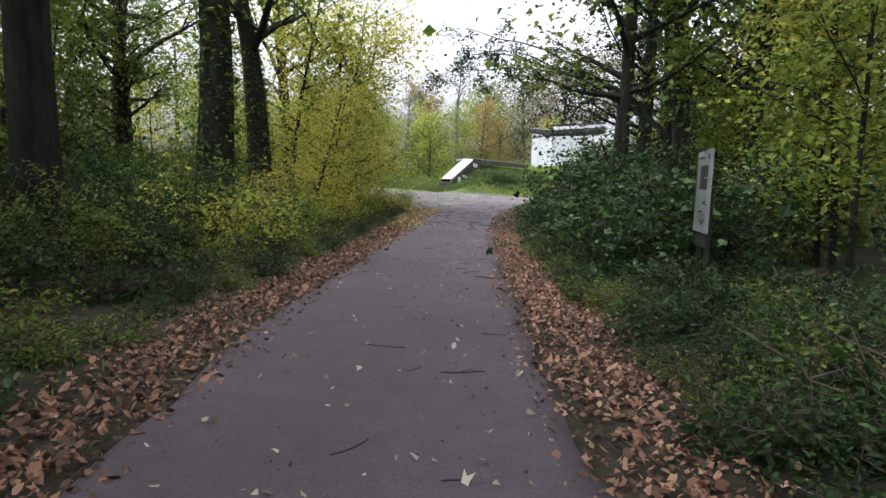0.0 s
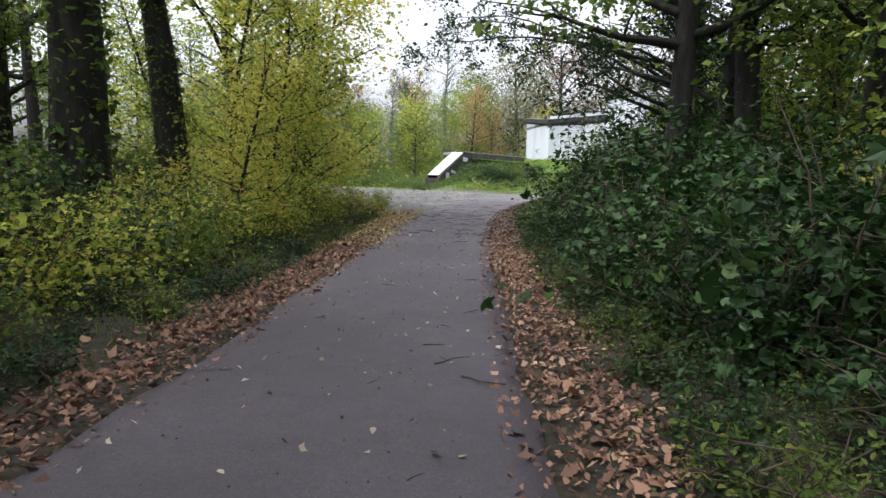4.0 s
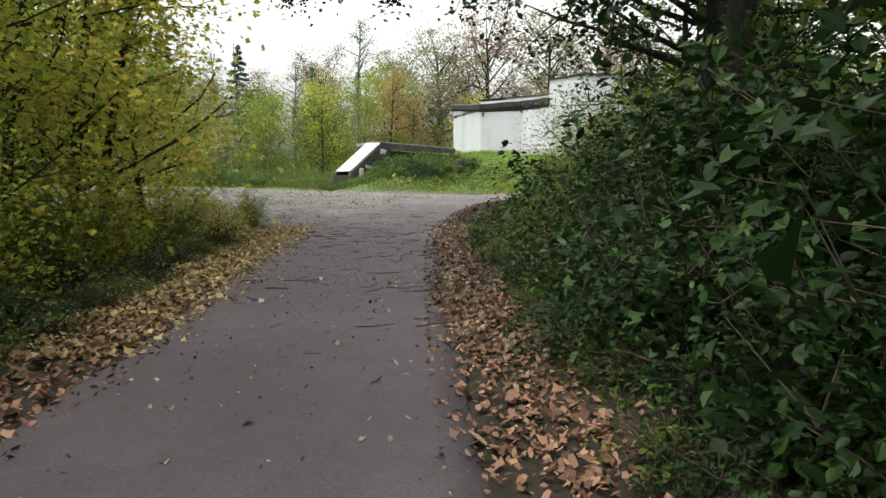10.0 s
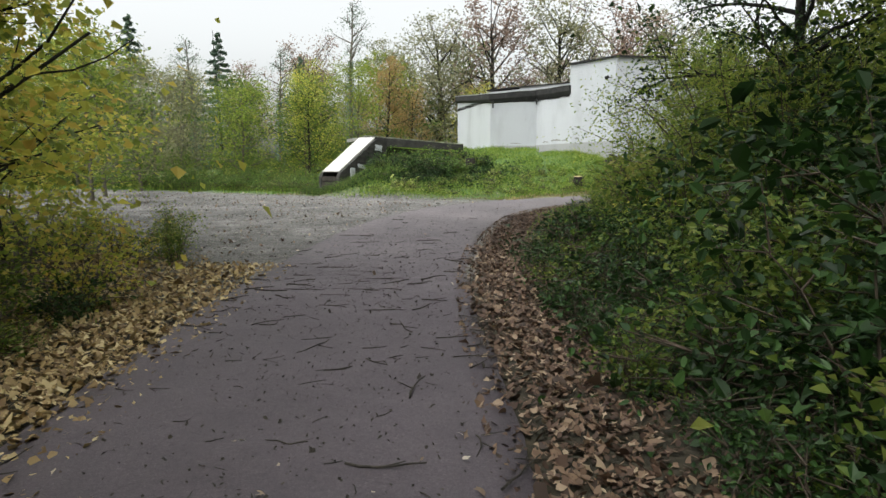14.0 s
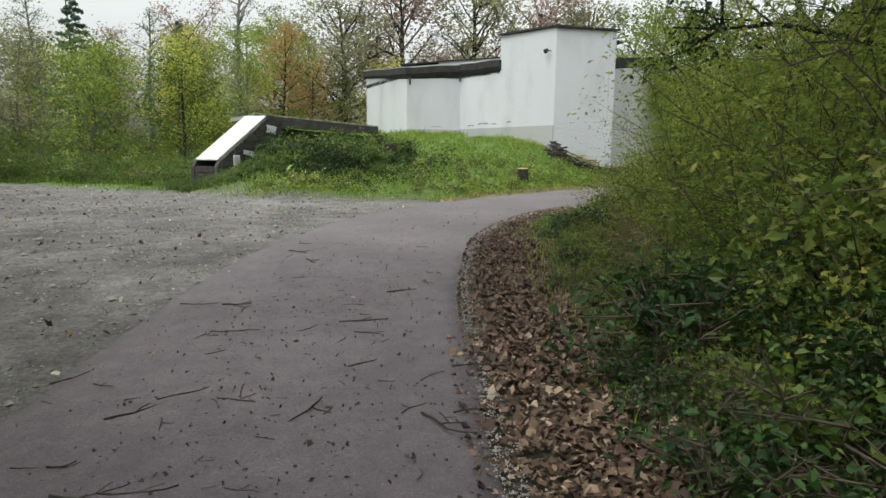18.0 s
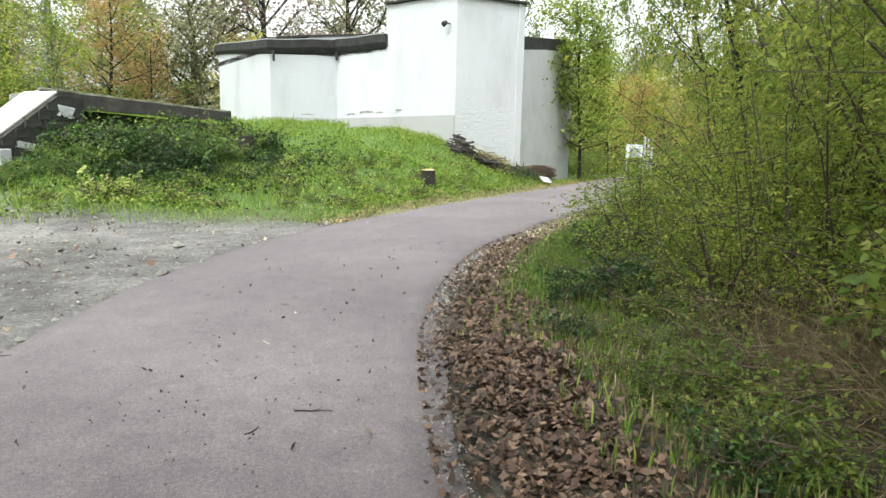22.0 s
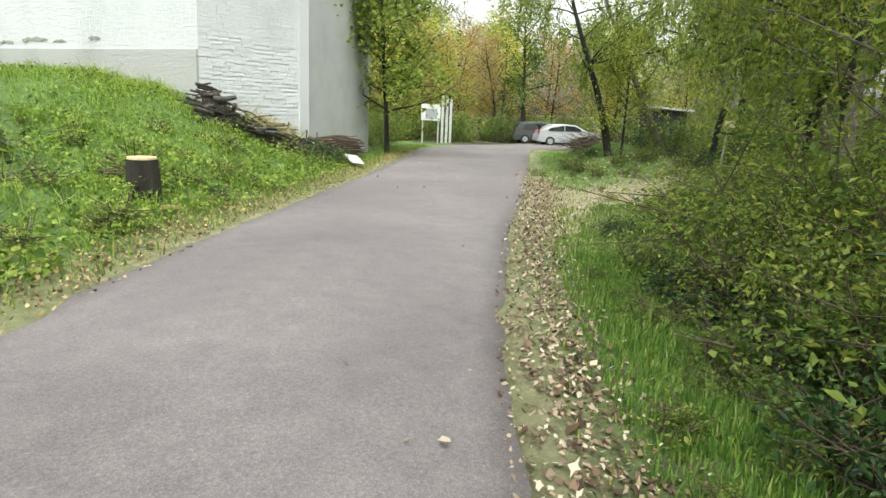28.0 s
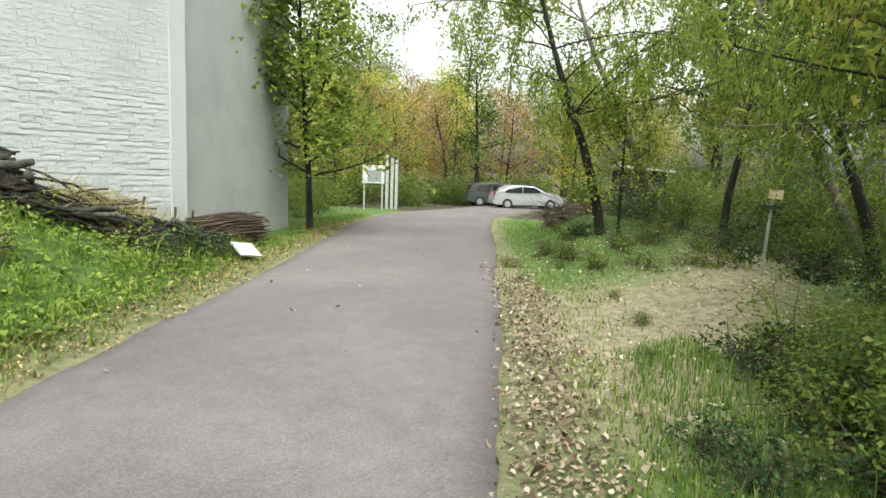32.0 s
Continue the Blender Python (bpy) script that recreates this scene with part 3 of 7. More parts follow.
def wall_part(name, p, q, z0, z1, thick, mat, out=0.0, label="", z1b=None):
    """A wall from p to q, its face on the line, its thickness behind it; out moves the face forward. z1b: its top at q."""
    p, q = Vector((*p, 0)), Vector((*q, 0))
    d = (q - p).normalized()
    n = Vector((d.y, -d.x, 0))
    bm = bmesh.new()
    z1b = z1 if z1b is None else z1b
    cols = max(1, int((q - p).length / 0.5))
    rows = []
    for s in (out, out - thick):
        for k in range(cols + 1):
            f = k / cols
            at = p.lerp(q, f) + n * s
            rows.append((bm.verts.new((at.x, at.y, z0)), bm.verts.new((at.x, at.y, z1 + (z1b - z1) * f))))
    m = cols + 1
    for k in range(cols):
        bm.faces.new((rows[k][0], rows[k + 1][0], rows[k + 1][1], rows[k][1]))
        bm.faces.new((rows[m + k + 1][0], rows[m + k][0], rows[m + k][1], rows[m + k + 1][1]))
        bm.faces.new((rows[k][1], rows[k + 1][1], rows[m + k + 1][1], rows[m + k][1]))
        bm.faces.new((rows[k + 1][0], rows[k][0], rows[m + k][0], rows[m + k + 1][0]))
    bm.faces.new((rows[0][0], rows[0][1], rows[m][1], rows[m][0]))
    bm.faces.new((rows[m - 1][1], rows[m - 1][0], rows[2 * m - 1][0], rows[2 * m - 1][1]))
    bmesh.ops.recalc_face_normals(bm, faces=bm.faces)
    bm.transform(UNMOVE)
    return part(name, bm, mat, building, label)


def slab_part(name, outline, z0, z1, mat, label="", parent=None, tilt=None):
    """A flat slab over an outline; tilt gives each corner its own top."""
    bm = bmesh.new()
    lo = [bm.verts.new((x, y, (t if tilt else z1) - (z1 - z0))) for (x, y), t in zip(outline, tilt or outline)]
    hi = [bm.verts.new((x, y, t if tilt else z1)) for (x, y), t in zip(outline, tilt or outline)]
    bm.faces.new(lo[::-1])
    bm.faces.new(hi)
    for i in range(len(lo)):
        j = (i + 1) % len(lo)
        bm.faces.new((lo[i], lo[j], hi[j], hi[i]))
    bmesh.ops.recalc_face_normals(bm, faces=bm.faces)
    bm.transform(UNMOVE)
    return part(name, bm, mat, parent or building, label)


P = PLAN
wall_part("wall", P["a"], P["b"], 0.8, 5.72, 0.3, WALL_WHITE, z1b=4.98)
wall_part("wall", P["b"], P["c"], 0.8, 4.98, 0.3, WALL_WHITE, z1b=5.16)
wall_part("wall", P["c"], P["d"], 0.8, 5.16, 0.3, WALL_WHITE, z1b=5.16)
wall_part("tower_wall", P["d"], P["e"], 0.6, 6.76, 0.3, WALL_WHITE, z1b=6.6)
wall_part("tower_wall", P["e"], P["f"], 0.3, 6.6, 0.3, WALL_WHITE, z1b=6.6)
wall_part("tower_wall", P["f"], (7.0, 57.6), 0.3, 6.6, 0.3, WALL_WHITE, z1b=6.8)
wall_part("tower_wall", (7.0, 57.6), P["d"], 0.8, 6.8, 0.3, WALL_WHITE, z1b=6.76)
wall_part("wall", (8.5, 53.38), P["g"], 0.0, 5.05, 0.3, WALL_GREY, label="smooth grey rendered wall", z1b=5.75)
wall_part("wall", P["g"], (9.5, 66), 0.0, 5.75, 0.3, WALL_GREY)
wall_part("wall", (9.5, 66), P["a"], 0.6, 5.05, 0.3, WALL_WHITE)
for p, q, z in (("b", "c", 2.58), ("c", "d", 2.62), ("d", "e", 2.62)):
    wall_part("plinth", P[p], P[q], 0.5, z, 0.1, PLINTH_MAT, 0.06, "bare grey concrete plinth")
for p, q, f, z, w, h in (("c", "d", 0.3, 2.78, 0.5, 0.1), ("c", "d", 0.62, 2.84, 0.8, 0.12), ("c", "d", 0.88, 2.8, 0.4, 0.08), ("d", "e", 0.2, 2.86, 0.36, 0.1), ("b", "c", 0.55, 2.72, 0.6, 0.05)):
    a_, b_ = Vector((*P[p], z)), Vector((*P[q], z))
    d_ = (b_ - a_).normalized()
    at_ = a_.lerp(b_, f) + Vector((d_.y, -d_.x, 0)) * 0.02
    rp = random.Random(int(f * 100))
    bm = bmesh.new()
    top = [bm.verts.new((at_.x + d_.x * w * (k / 8 - 0.5), at_.y + d_.y * w * (k / 8 - 0.5), z + h * rp.uniform(0.1, 0.6) * math.sin(math.pi * (k + 0.5) / 9))) for k in range(9)]
    low_ = [bm.verts.new((v.co.x, v.co.y, z - h * rp.uniform(0.1, 0.5))) for v in top]
    for k in range(8):
        bm.faces.new((low_[k], low_[k + 1], top[k + 1], top[k]))
    ext = bmesh.ops.extrude_face_region(bm, geom=list(bm.faces))
    bmesh.ops.translate(bm, verts=[v for v in ext["geom"] if isinstance(v, bmesh.types.BMVert)], vec=(-d_.y * 0.03, d_.x * 0.03, 0))
    bmesh.ops.recalc_face_normals(bm, faces=bm.faces)
    bm.transform(UNMOVE)
    part("peeled_patch", bm, CONCRETE, building, "patch where the whitewash has peeled")
# roofs: a thin deck with a deep dark edge round it
fascia_tops = (("a", "b", 6.1, 5.5, 0.42, 0.48), ("b", "c", 5.5, 5.78, 0.48, 0.5), ("c", "d", 5.78, 5.7, 0.5, 0.48))


def edge_run(name, p, q, ends, mat, label):
    """A moulding along a wall's top: ends holds, for p and q, the (out, z) points of its profile."""
    a, b = Vector((*p, 0)), Vector((*q, 0))
    d = (b - a).normalized()
    n = Vector((d.y, -d.x, 0))
    bm = bmesh.new()
    cols = 8
    rows = []
    for k in range(cols + 1):
        at = (a - d * 0.1).lerp(b + d * 0.1, k / cols)
        row = []
        for (o0, z0), (o1, z1) in zip(*ends):
            c = at + n * (o0 + (o1 - o0) * k / cols)
            row.append(bm.verts.new((c.x, c.y, z0 + (z1 - z0) * k / cols + 0.015 * math.sin(5 * k + c.x) * (0 < k < cols))))
        rows.append(row)
    m = len(rows[0])
    for r0, r1 in zip(rows, rows[1:]):
        for s in range(m):
            bm.faces.new((r0[s], r0[(s + 1) % m], r1[(s + 1) % m], r1[s]))
    bm.faces.new(rows[0][::-1])
    bm.faces.new(rows[-1])
    bmesh.ops.recalc_face_normals(bm, faces=bm.faces)
    bm.transform(UNMOVE)
    part(name, bm, mat, building, label)


for p, q, t0, t1, h0, h1 in fascia_tops:
    edge_run("fascia", P[p], P[q], [[(0.15, t), (0.15, t - 0.3), (0.05, t - h), (-0.1, t - h), (-0.1, t)] for t, h in ((t0, h0), (t1, h1))], BITUMEN, "black weathered bitumen roof edge")
    edge_run("edge_strip", P[p], P[q], [[(0.16, t + 0.035), (0.16, t + 0.003), (0.09, t + 0.003), (0.09, t + 0.035)] for t in (t0, t1)], METAL_GREY, "pale metal roof edge strip")
slab_part("roof", [P["a"], P["b"], P["c"], P["d"], (7, 57.6), (9.5, 66)], 5.1, 5.3, BITUMEN, "flat bitumen roof")
slab_part("roof", [(8.3, 53.3), (12.48, 56.95), (9.5, 66), (7.0, 57.6)], 5.05, 5.5, BITUMEN, "dark sloping roof of the side wing", tilt=[5.5, 6.15, 6.15, 5.5])
slab_part("tower_roof", [(3.88, 55.95), (5.76, 52.58), (8.68, 53.24), (7.1, 57.75)], 6.6, 6.67, BITUMEN, "thin dark roof sheet", tilt=[6.86, 6.68, 6.68, 6.9])
# the set-back upper storey behind
wall_part("upper_wall", (1.5, 61.5), (4.6, 59.6), 5.25, 6.3, 0.3, WALL_WHITE)
wall_part("upper_wall", (-0.5, 63.0), (1.5, 61.5), 5.25, 6.2, 0.3, WALL_WHITE)
slab_part("upper_roof", [(-0.6, 63.0), (1.45, 61.4), (4.7, 59.5), (6.5, 63), (1, 66)], 6.3, 6.36, BITUMEN, "thin dark roof sheet")
wall_part("upper_wall", (8.0, 56.6), (10.4, 58.6), 5.4, 7.0, 0.3, WALL_WHITE)
slab_part("upper_roof", [(7.8, 56.4), (10.7, 58.5), (10, 62), (7, 60)], 7.0, 7.1, BITUMEN, "thin dark roof sheet")


def along(p, q, f, out, z):
    a, b = Vector((*p, 0)), Vector((*q, 0))
    d = (b - a).normalized()
    at = a.lerp(b, f) + Vector((d.y, -d.x, 0)) * out
    return Matrix.Translation((at.x, at.y, z)) @ Matrix.Rotation(math.atan2(d.y, d.x), 4, "Z")


def wall_lamp(m):
    lamp = empty("wall_lamp", m, "small black floodlight on the white tower wall", "lamp")
    part("bracket", box_bm((0.04, 0.22, 0.04), (0, -0.09, 0), bevel=0.008), BITUMEN, lamp)
    part("housing", cone_bm(0.1, 0.07, 0.16, (-0.06, -0.22, 0), Matrix.Rotation(radians(70), 4, "Y"), 12, bevel=0.01), BITUMEN, lamp)


wall_lamp(along(P["d"], P["e"], 0.92, 0.0, 5.68))


def junction_box(m):
    b = empty("wall_box", m, "small grey junction box on the rendered wall", "electric box")
    part("body", box_bm((0.17, 0.1, 0.24), (0, -0.05, 0), bevel=0.015), METAL_GREY, b)
    part("cover", box_bm((0.14, 0.02, 0.2), (0, -0.11, 0), bevel=0.006), PAINT_WHITE, b)


junction_box(along((8.38, 53.62), P["g"], 0.87, 0, 2.3))


def downpipe(m, length):
    d = empty("downpipe", m, "short dark rainwater spout hanging from the roof edge", "pipe")
    part("pipe", cone_bm(0.045, 0.045, length, (0, -0.08, -length / 2), seg=10), BITUMEN, d)
    part("clip", box_bm((0.14, 0.1, 0.04), (0, -0.05, -0.12), bevel=0.008), BITUMEN, d)


downpipe(along(P["b"], P["c"], 0.03, 0.12, 5.1), 0.4)
downpipe(along(P["b"], P["c"], 0.97, 0.12, 5.3), 0.35)

# ---------------------------------------------------------------- the ramp and its slab
def make_ramp():
    r = empty("concrete_ramp", pose(-7.2, 46.7, 0.2, 0, 0, 57), "low concrete ramp with pale sheet on its slope", "ramp")
    # x runs up the slope, y to the left
    def wedge(y0, y1):
        return prism_bm([(0.0, -0.2), (0.0, 0.72), (0.12, 0.9), (2.2, 2.3), (2.9, 2.3), (2.9, -0.2)], y0, y1)
    part("side_wall", wedge(-1.0, -0.85), CONCRETE_DARK, r, "dark concrete side wall")
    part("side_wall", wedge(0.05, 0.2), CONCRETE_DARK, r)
    for k in range(4):
        part("front_board", box_bm((0.1, 0.84, 0.19), (0.05, -0.4, 0.02 + 0.21 * k), bevel=0.015), DEADWOOD, r, "dark board closing the low end")
    slope = Matrix.Rotation(-math.atan2(1.4, 2.08), 4, "Y")
    part("sheet", box_bm((2.62, 0.98, 0.05), (1.2, -0.4, 1.67), slope, 0.012), SHEET, r, "pale weathered sheet laid on the slope")
    part("cheek", box_bm((0.26, 0.12, 0.7), (0.75, -1.02, 0.75), None, 0.03), WALL_WHITE, r, "white-painted stone upright")
    rng = random.Random(31)
    kinds = []
    for w in (0.3, 0.42, 0.55):
        bm = box_bm((w - 0.014, 0.05, 0.186), bevel=0.012)
        for v in bm.verts:
            v.co += Vector((rng.uniform(-0.006, 0.006), rng.uniform(-0.008, 0.008), rng.uniform(-0.006, 0.006)))
        me = bpy.data.meshes.new("stone")
        bm.to_mesh(me)
        bm.free()
        me.materials.append(CONCRETE_DARK)
        kinds.append((w, me))
    for k in range(11):
        z = -0.05 + 0.2 * k
        s = max(0.02, (z + 0.1 - 0.9) / 0.673 + 0.14) + rng.uniform(0, 0.1)
        while s < 2.6:
            w, me = kinds[rng.randrange(3)]
            ob = child(new("stone", me), r)
            ob.matrix_basis = pose(s + w / 2, -1.012 + rng.uniform(-0.008, 0.004), z + 0.1)
            s += w
    for x0, z0, w, h in ((1.35, 1.15, 0.5, 0.12), (1.75, 0.98, 0.42, 0.16), (2.3, 1.2, 0.4, 0.1), (2.35, 1.95, 0.34, 0.2), (1.2, 0.6, 0.3, 0.14)):
        bm = box_bm((w, 0.03, h), (x0, -1.045, z0), Matrix.Rotation(radians(12), 4, "Y"), 0.01)
        for v in bm.verts:
            v.co += Vector((rng.uniform(-0.08, 0.08), 0, rng.uniform(-0.04, 0.04)))
        part("render_flake", bm, WALL_WHITE, r, "flake of old whitewash")
    return r


make_ramp()


def make_slab():
    s = empty("concrete_slab", pose(-5.3, 49.1, 0), "long dark concrete roof slab edged with moss above the mound", "slab")
    a, b = Vector((-0.45, -0.3, 2.68)), Vector((3.75, 2.3, 2.38))
    d = (b - a).normalized()
    bm = box_bm(((b - a).length, 2.6, 0.16), (0, 0, 0), None, 0.02)
    m = Matrix.Translation((a + b) / 2) @ d.to_track_quat("X", "Z").to_matrix().to_4x4()
    bm.transform(m @ Matrix.Translation((0, 1.3, -0.08)))
    part("deck", bm, CONCRETE, s, "mossy concrete deck")
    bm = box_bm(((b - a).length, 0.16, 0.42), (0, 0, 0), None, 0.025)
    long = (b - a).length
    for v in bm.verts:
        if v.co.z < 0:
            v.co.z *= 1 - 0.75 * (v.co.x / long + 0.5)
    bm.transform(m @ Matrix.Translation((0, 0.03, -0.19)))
    part("edge_beam", bm, CONCRETE_DARK, s, "dark edge beam")
    rng = random.Random(8)
    for k in range(12):
        w = long / 12
        bm = box_bm((w - 0.012, 0.3, 0.05), (-long / 2 + w * (k + 0.5), 0.1, 0.04 + rng.uniform(-0.01, 0.008)), None, 0.012)
        bm.transform(m)
        part("cap_stone", bm, MOSS_STONE, s, "pale mossy cap stone")
    # wall under the slab: the slab's shade is put into its dark colour
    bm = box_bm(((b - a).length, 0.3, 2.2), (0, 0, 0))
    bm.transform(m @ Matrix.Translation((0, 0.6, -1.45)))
    part("support_wall", bm, CONCRETE_DARK, s, "dark supporting wall, slab shade in its colour")


make_slab()

# ---------------------------------------------------------------- plants
def curve_pts(rng, p, d, length, n=6, wander=0.12, up=0.15):
    pts, d = [np.array(p, float)], np.array(d, float)
    for _ in range(n - 1):
        d = d + rng.normal(0, wander, 3) + [0, 0, up / n]
        d /= np.linalg.norm(d)
        pts.append(pts[-1] + d * length / (n - 1))
    return np.array(pts)


def grow_tree(rng, tall, radius, first, spread, limbs, leaves, leaf, sigma, lean=0.03, up=0.6, shape=0.6, twigs=4, per=16, form="plain", long=1.4):
    """Trunk, limbs and twigs, and leaves round the twigs."""
    trunk = curve_pts(rng, (0, 0, -0.15), (rng.normal(0, lean), rng.normal(0, lean), 1), tall * 0.92, 10, 0.035, 0.1)
    f = np.linspace(0, 1, 10)
    tr = radius * (1 - 0.85 * f) + 0.012
    tr[0] *= 1.15
    wood, ends = [(trunk, tr)], []
    for i in range(limbs):
        u = (i + rng.uniform(0, 1)) / limbs
        hz = first + (tall * 0.9 - first) * u
        k = np.clip(hz / (tall * 0.92) * 9, 0, 8.99)
        p = trunk[int(k)] + (trunk[int(k) + 1] - trunk[int(k)]) * (k % 1)
        az = i * 2.4 + rng.normal(0, 0.5)
        rise = rng.uniform(0.15, 0.6) + up * u
        dirn = np.array([math.cos(az), math.sin(az), rise])
        dirn /= np.linalg.norm(dirn)
        length = spread * (1 - shape * u) * rng.uniform(0.65, 1.2)
        pts = curve_pts(rng, p, dirn, length, 6, 0.14, 0.25)
        r0 = radius * (0.42 - 0.25 * u)
        wood.append((pts, np.linspace(r0, 0.012, 6)))
        for _ in range(twigs):
            j = rng.integers(1, 5)
            t = rng.normal(0, 0.6, 3) + (pts[j + 1] - pts[j]) / np.linalg.norm(pts[j + 1] - pts[j])
            t[2] += 0.1
            tw = curve_pts(rng, pts[j], t / np.linalg.norm(t), length * rng.uniform(0.25, 0.5), 4, 0.2, 0.1)
            wood.append((tw, np.linspace(max(0.008, r0 * 0.3), 0.005, 4)))
            ends += [tw[1], tw[2], tw[3], tw[3]]
        ends += [pts[-1], pts[-2]]
    ends = np.array(ends)
    return wood, spray(rng, ends, leaves, leaf, sigma, per, 0.45, 0.4, 0.4, long, form)


def with_boughs(grown, rng, level, tips, leaves, leaf):
    """Long boughs from the trunk to the tips given, leaves hanging in bunches on their outer part."""
    wood, (v, f) = grown
    spots = []
    for tip in tips:
        a, b = np.array([0, 0, level + rng.uniform(0, 1.2)]), np.array(tip, float)
        s = np.linspace(0, 1, 9)[:, None]
        pts = a + (b - a) * s + np.array([0, 0, 0.9]) * np.sin(s * 2.6) + rng.normal(0, 0.07, (9, 3))
        wood.append((pts, np.linspace(0.06, 0.008, 9)))
        for _ in range(9):
            j = rng.integers(4, 9)
            t = rng.normal(0, 0.6, 3) + [0, 0, -0.4]
            tw = curve_pts(rng, pts[j], t / np.linalg.norm(t), rng.uniform(0.4, 1.1), 4, 0.2, -0.3)
            wood.append((tw, np.linspace(0.012, 0.004, 4)))
            spots += list(tw[1:])
    spots = np.array(spots)
    n = leaves * len(tips)
    v2, f2 = spray(rng, spots, n, leaf, 0.22, 12, 0.5, 0.4, 0.4)
    return wood, (np.concatenate([v, v2]), np.concatenate([f, f2 + len(v)]))


def with_ivy(grown, rng, n, top, wide):
    wood, (v, f) = grown
    z = rng.uniform(0, top, n)
    az, r = rng.uniform(0, 6.28, n), wide * rng.uniform(0.6, 1.2, n) * (1 - 0.5 * z / top)
    trunk = wood[0][0]
    c = np.stack([np.interp(z, trunk[:, 2], trunk[:, 0]) + np.cos(az) * r, np.interp(z, trunk[:, 2], trunk[:, 1]) + np.sin(az) * r, z], 1)
    v2, f2 = leaf_arrays(rng, c, 0.15)
    return wood, (np.concatenate([v, v2]), np.concatenate([f, f2 + len(v)]))


def grow_shrub(rng, tall, wide, stems, leaves, leaf, low=0.1, per=14, form="plain", out=(0.15, 0.75), loose=0.13, long=1.6):
    wood, ends = [], []
    for i in range(stems):
        az, lean = i * 2.4 + rng.normal(0, 0.4), rng.uniform(*out)
        d = np.array([math.cos(az) * lean, math.sin(az) * lean, 1.0])
        length = tall * rng.uniform(0.65, 1.0)
        pts = curve_pts(rng, (math.cos(az) * 0.12 * wide, math.sin(az) * 0.12 * wide, -0.05), d / np.linalg.norm(d), length, 7, 0.13, -0.12)
        wood.append((pts, np.linspace(0.008 + 0.0045 * tall, 0.003, 7)))
        for _ in range(5):
            j = rng.integers(1, 6)
            t = rng.normal(0, 0.8, 3)
            t[2] = abs(t[2]) * 0.5
            tw = curve_pts(rng, pts[j], t / np.linalg.norm(t), wide * rng.uniform(0.25, 0.55), 4, 0.2, -0.1)
            wood.append((tw, np.linspace(0.008, 0.003, 4)))
            ends += list(tw[1:])
        ends += list(pts[3:])
    ends = np.array(ends)
    return wood, spray(rng, ends, leaves, leaf, loose * wide, per, 0.45, 0.45, 0.35, long, form, low)


def grow_willow(rng, tall, radius, lean, limbs, strands, leaves, leaf):
    """A leaning trunk, arching limbs and hanging strands of narrow leaves."""
    trunk = curve_pts(rng, (0, 0, -0.15), (lean, 0, 1), tall * 0.9, 10, 0.06, 0.5)
    wood, c = [(trunk, np.linspace(radius * 1.15, radius * 0.2, 10))], []
    for i in range(limbs):
        k = rng.integers(3, 9)
        az = i * 2.4 + rng.normal(0, 0.4)
        d = np.array([math.cos(az) + 0.4 * lean, math.sin(az), rng.uniform(0.3, 1.0)])
        length = tall * rng.uniform(0.22, 0.45)
        pts = curve_pts(rng, trunk[k], d / np.linalg.norm(d), length, 7, 0.12, -0.5)
        wood.append((pts, np.linspace(radius * (0.36 - 0.025 * k), 0.006, 7)))
        for _ in range(strands):
            j = rng.integers(2, 7)
            t = np.array([*rng.normal(0, 0.45, 2), -0.6])
            st = curve_pts(rng, pts[j] + rng.normal(0, 0.05, 3), t / np.linalg.norm(t), rng.uniform(0.4, 1.3), 5, 0.15, -1.2)
            wood.append((st, np.linspace(0.006, 0.002, 5)))
            f = rng.uniform(0.1, 4, leaves)
            a = f.astype(int)
            c.append(st[a] + (st[np.minimum(a + 1, 4)] - st[a]) * (f - a)[:, None] + rng.normal(0, 0.05, (leaves, 3)))
    return wood, leaf_arrays(rng, np.concatenate(c), leaf, 1.2, 3.4, 1.6)


def plant(kind, grown, wood_mat, leaf_mat, label, category, group, sides=6):
    """A tree or a shrub: an empty at its foot with wood and foliage under it. It is the pattern for its copies."""
    e = empty(kind, None, label, category, group)
    wood, (lv, lf) = grown
    tree = category == "tree"
    if tree:
        v, f = tubes(wood[:1], 10)
        child(new("trunk", quick_mesh("trunk", v, f, wood_mat, True)), e)
        v, f = tubes(wood[1:], 4)
        child(new("branchwork", quick_mesh("branchwork", v, f, wood_mat, True)), e)["kind"] = "stuff"
        child(new("crown", quick_mesh("crown", lv, lf, leaf_mat)), e)
    else:
        v, f = tubes([(p[::2] if len(p) > 5 else p[::3], r[::2] if len(p) > 5 else r[::3]) for p, r in wood], 3)
        child(new("stemwork", quick_mesh("stemwork", v, f, wood_mat, True)), e)["kind"] = "stuff"
        child(new("foliage", quick_mesh("foliage", lv, lf, leaf_mat)), e)
    return e


class Kind:
    """A few patterns of one kind of plant; the first use of a pattern places it, later ones copy it."""

    def __init__(self, patterns):
        self.patterns, self.used, self.turn = patterns, [False] * len(patterns), 0

    def put(self, rng, x, y, scale=1.0, which=None, sink=0.0, yaw=None):
        k = self.turn % len(self.patterns) if which is None else which
        self.turn += 1
        m = pose(x, y, gz(x, y) - sink, 0, 0, math.degrees(rng.uniform(0, 6.28)) if yaw is None else yaw) @ Matrix.Scale(scale, 4)
        e = self.patterns[k]
        if not self.used[k]:
            self.used[k] = True
            e.matrix_basis = m
            return e
        made = copy_thing(e, m)
        made.matrix_basis = m
        return made


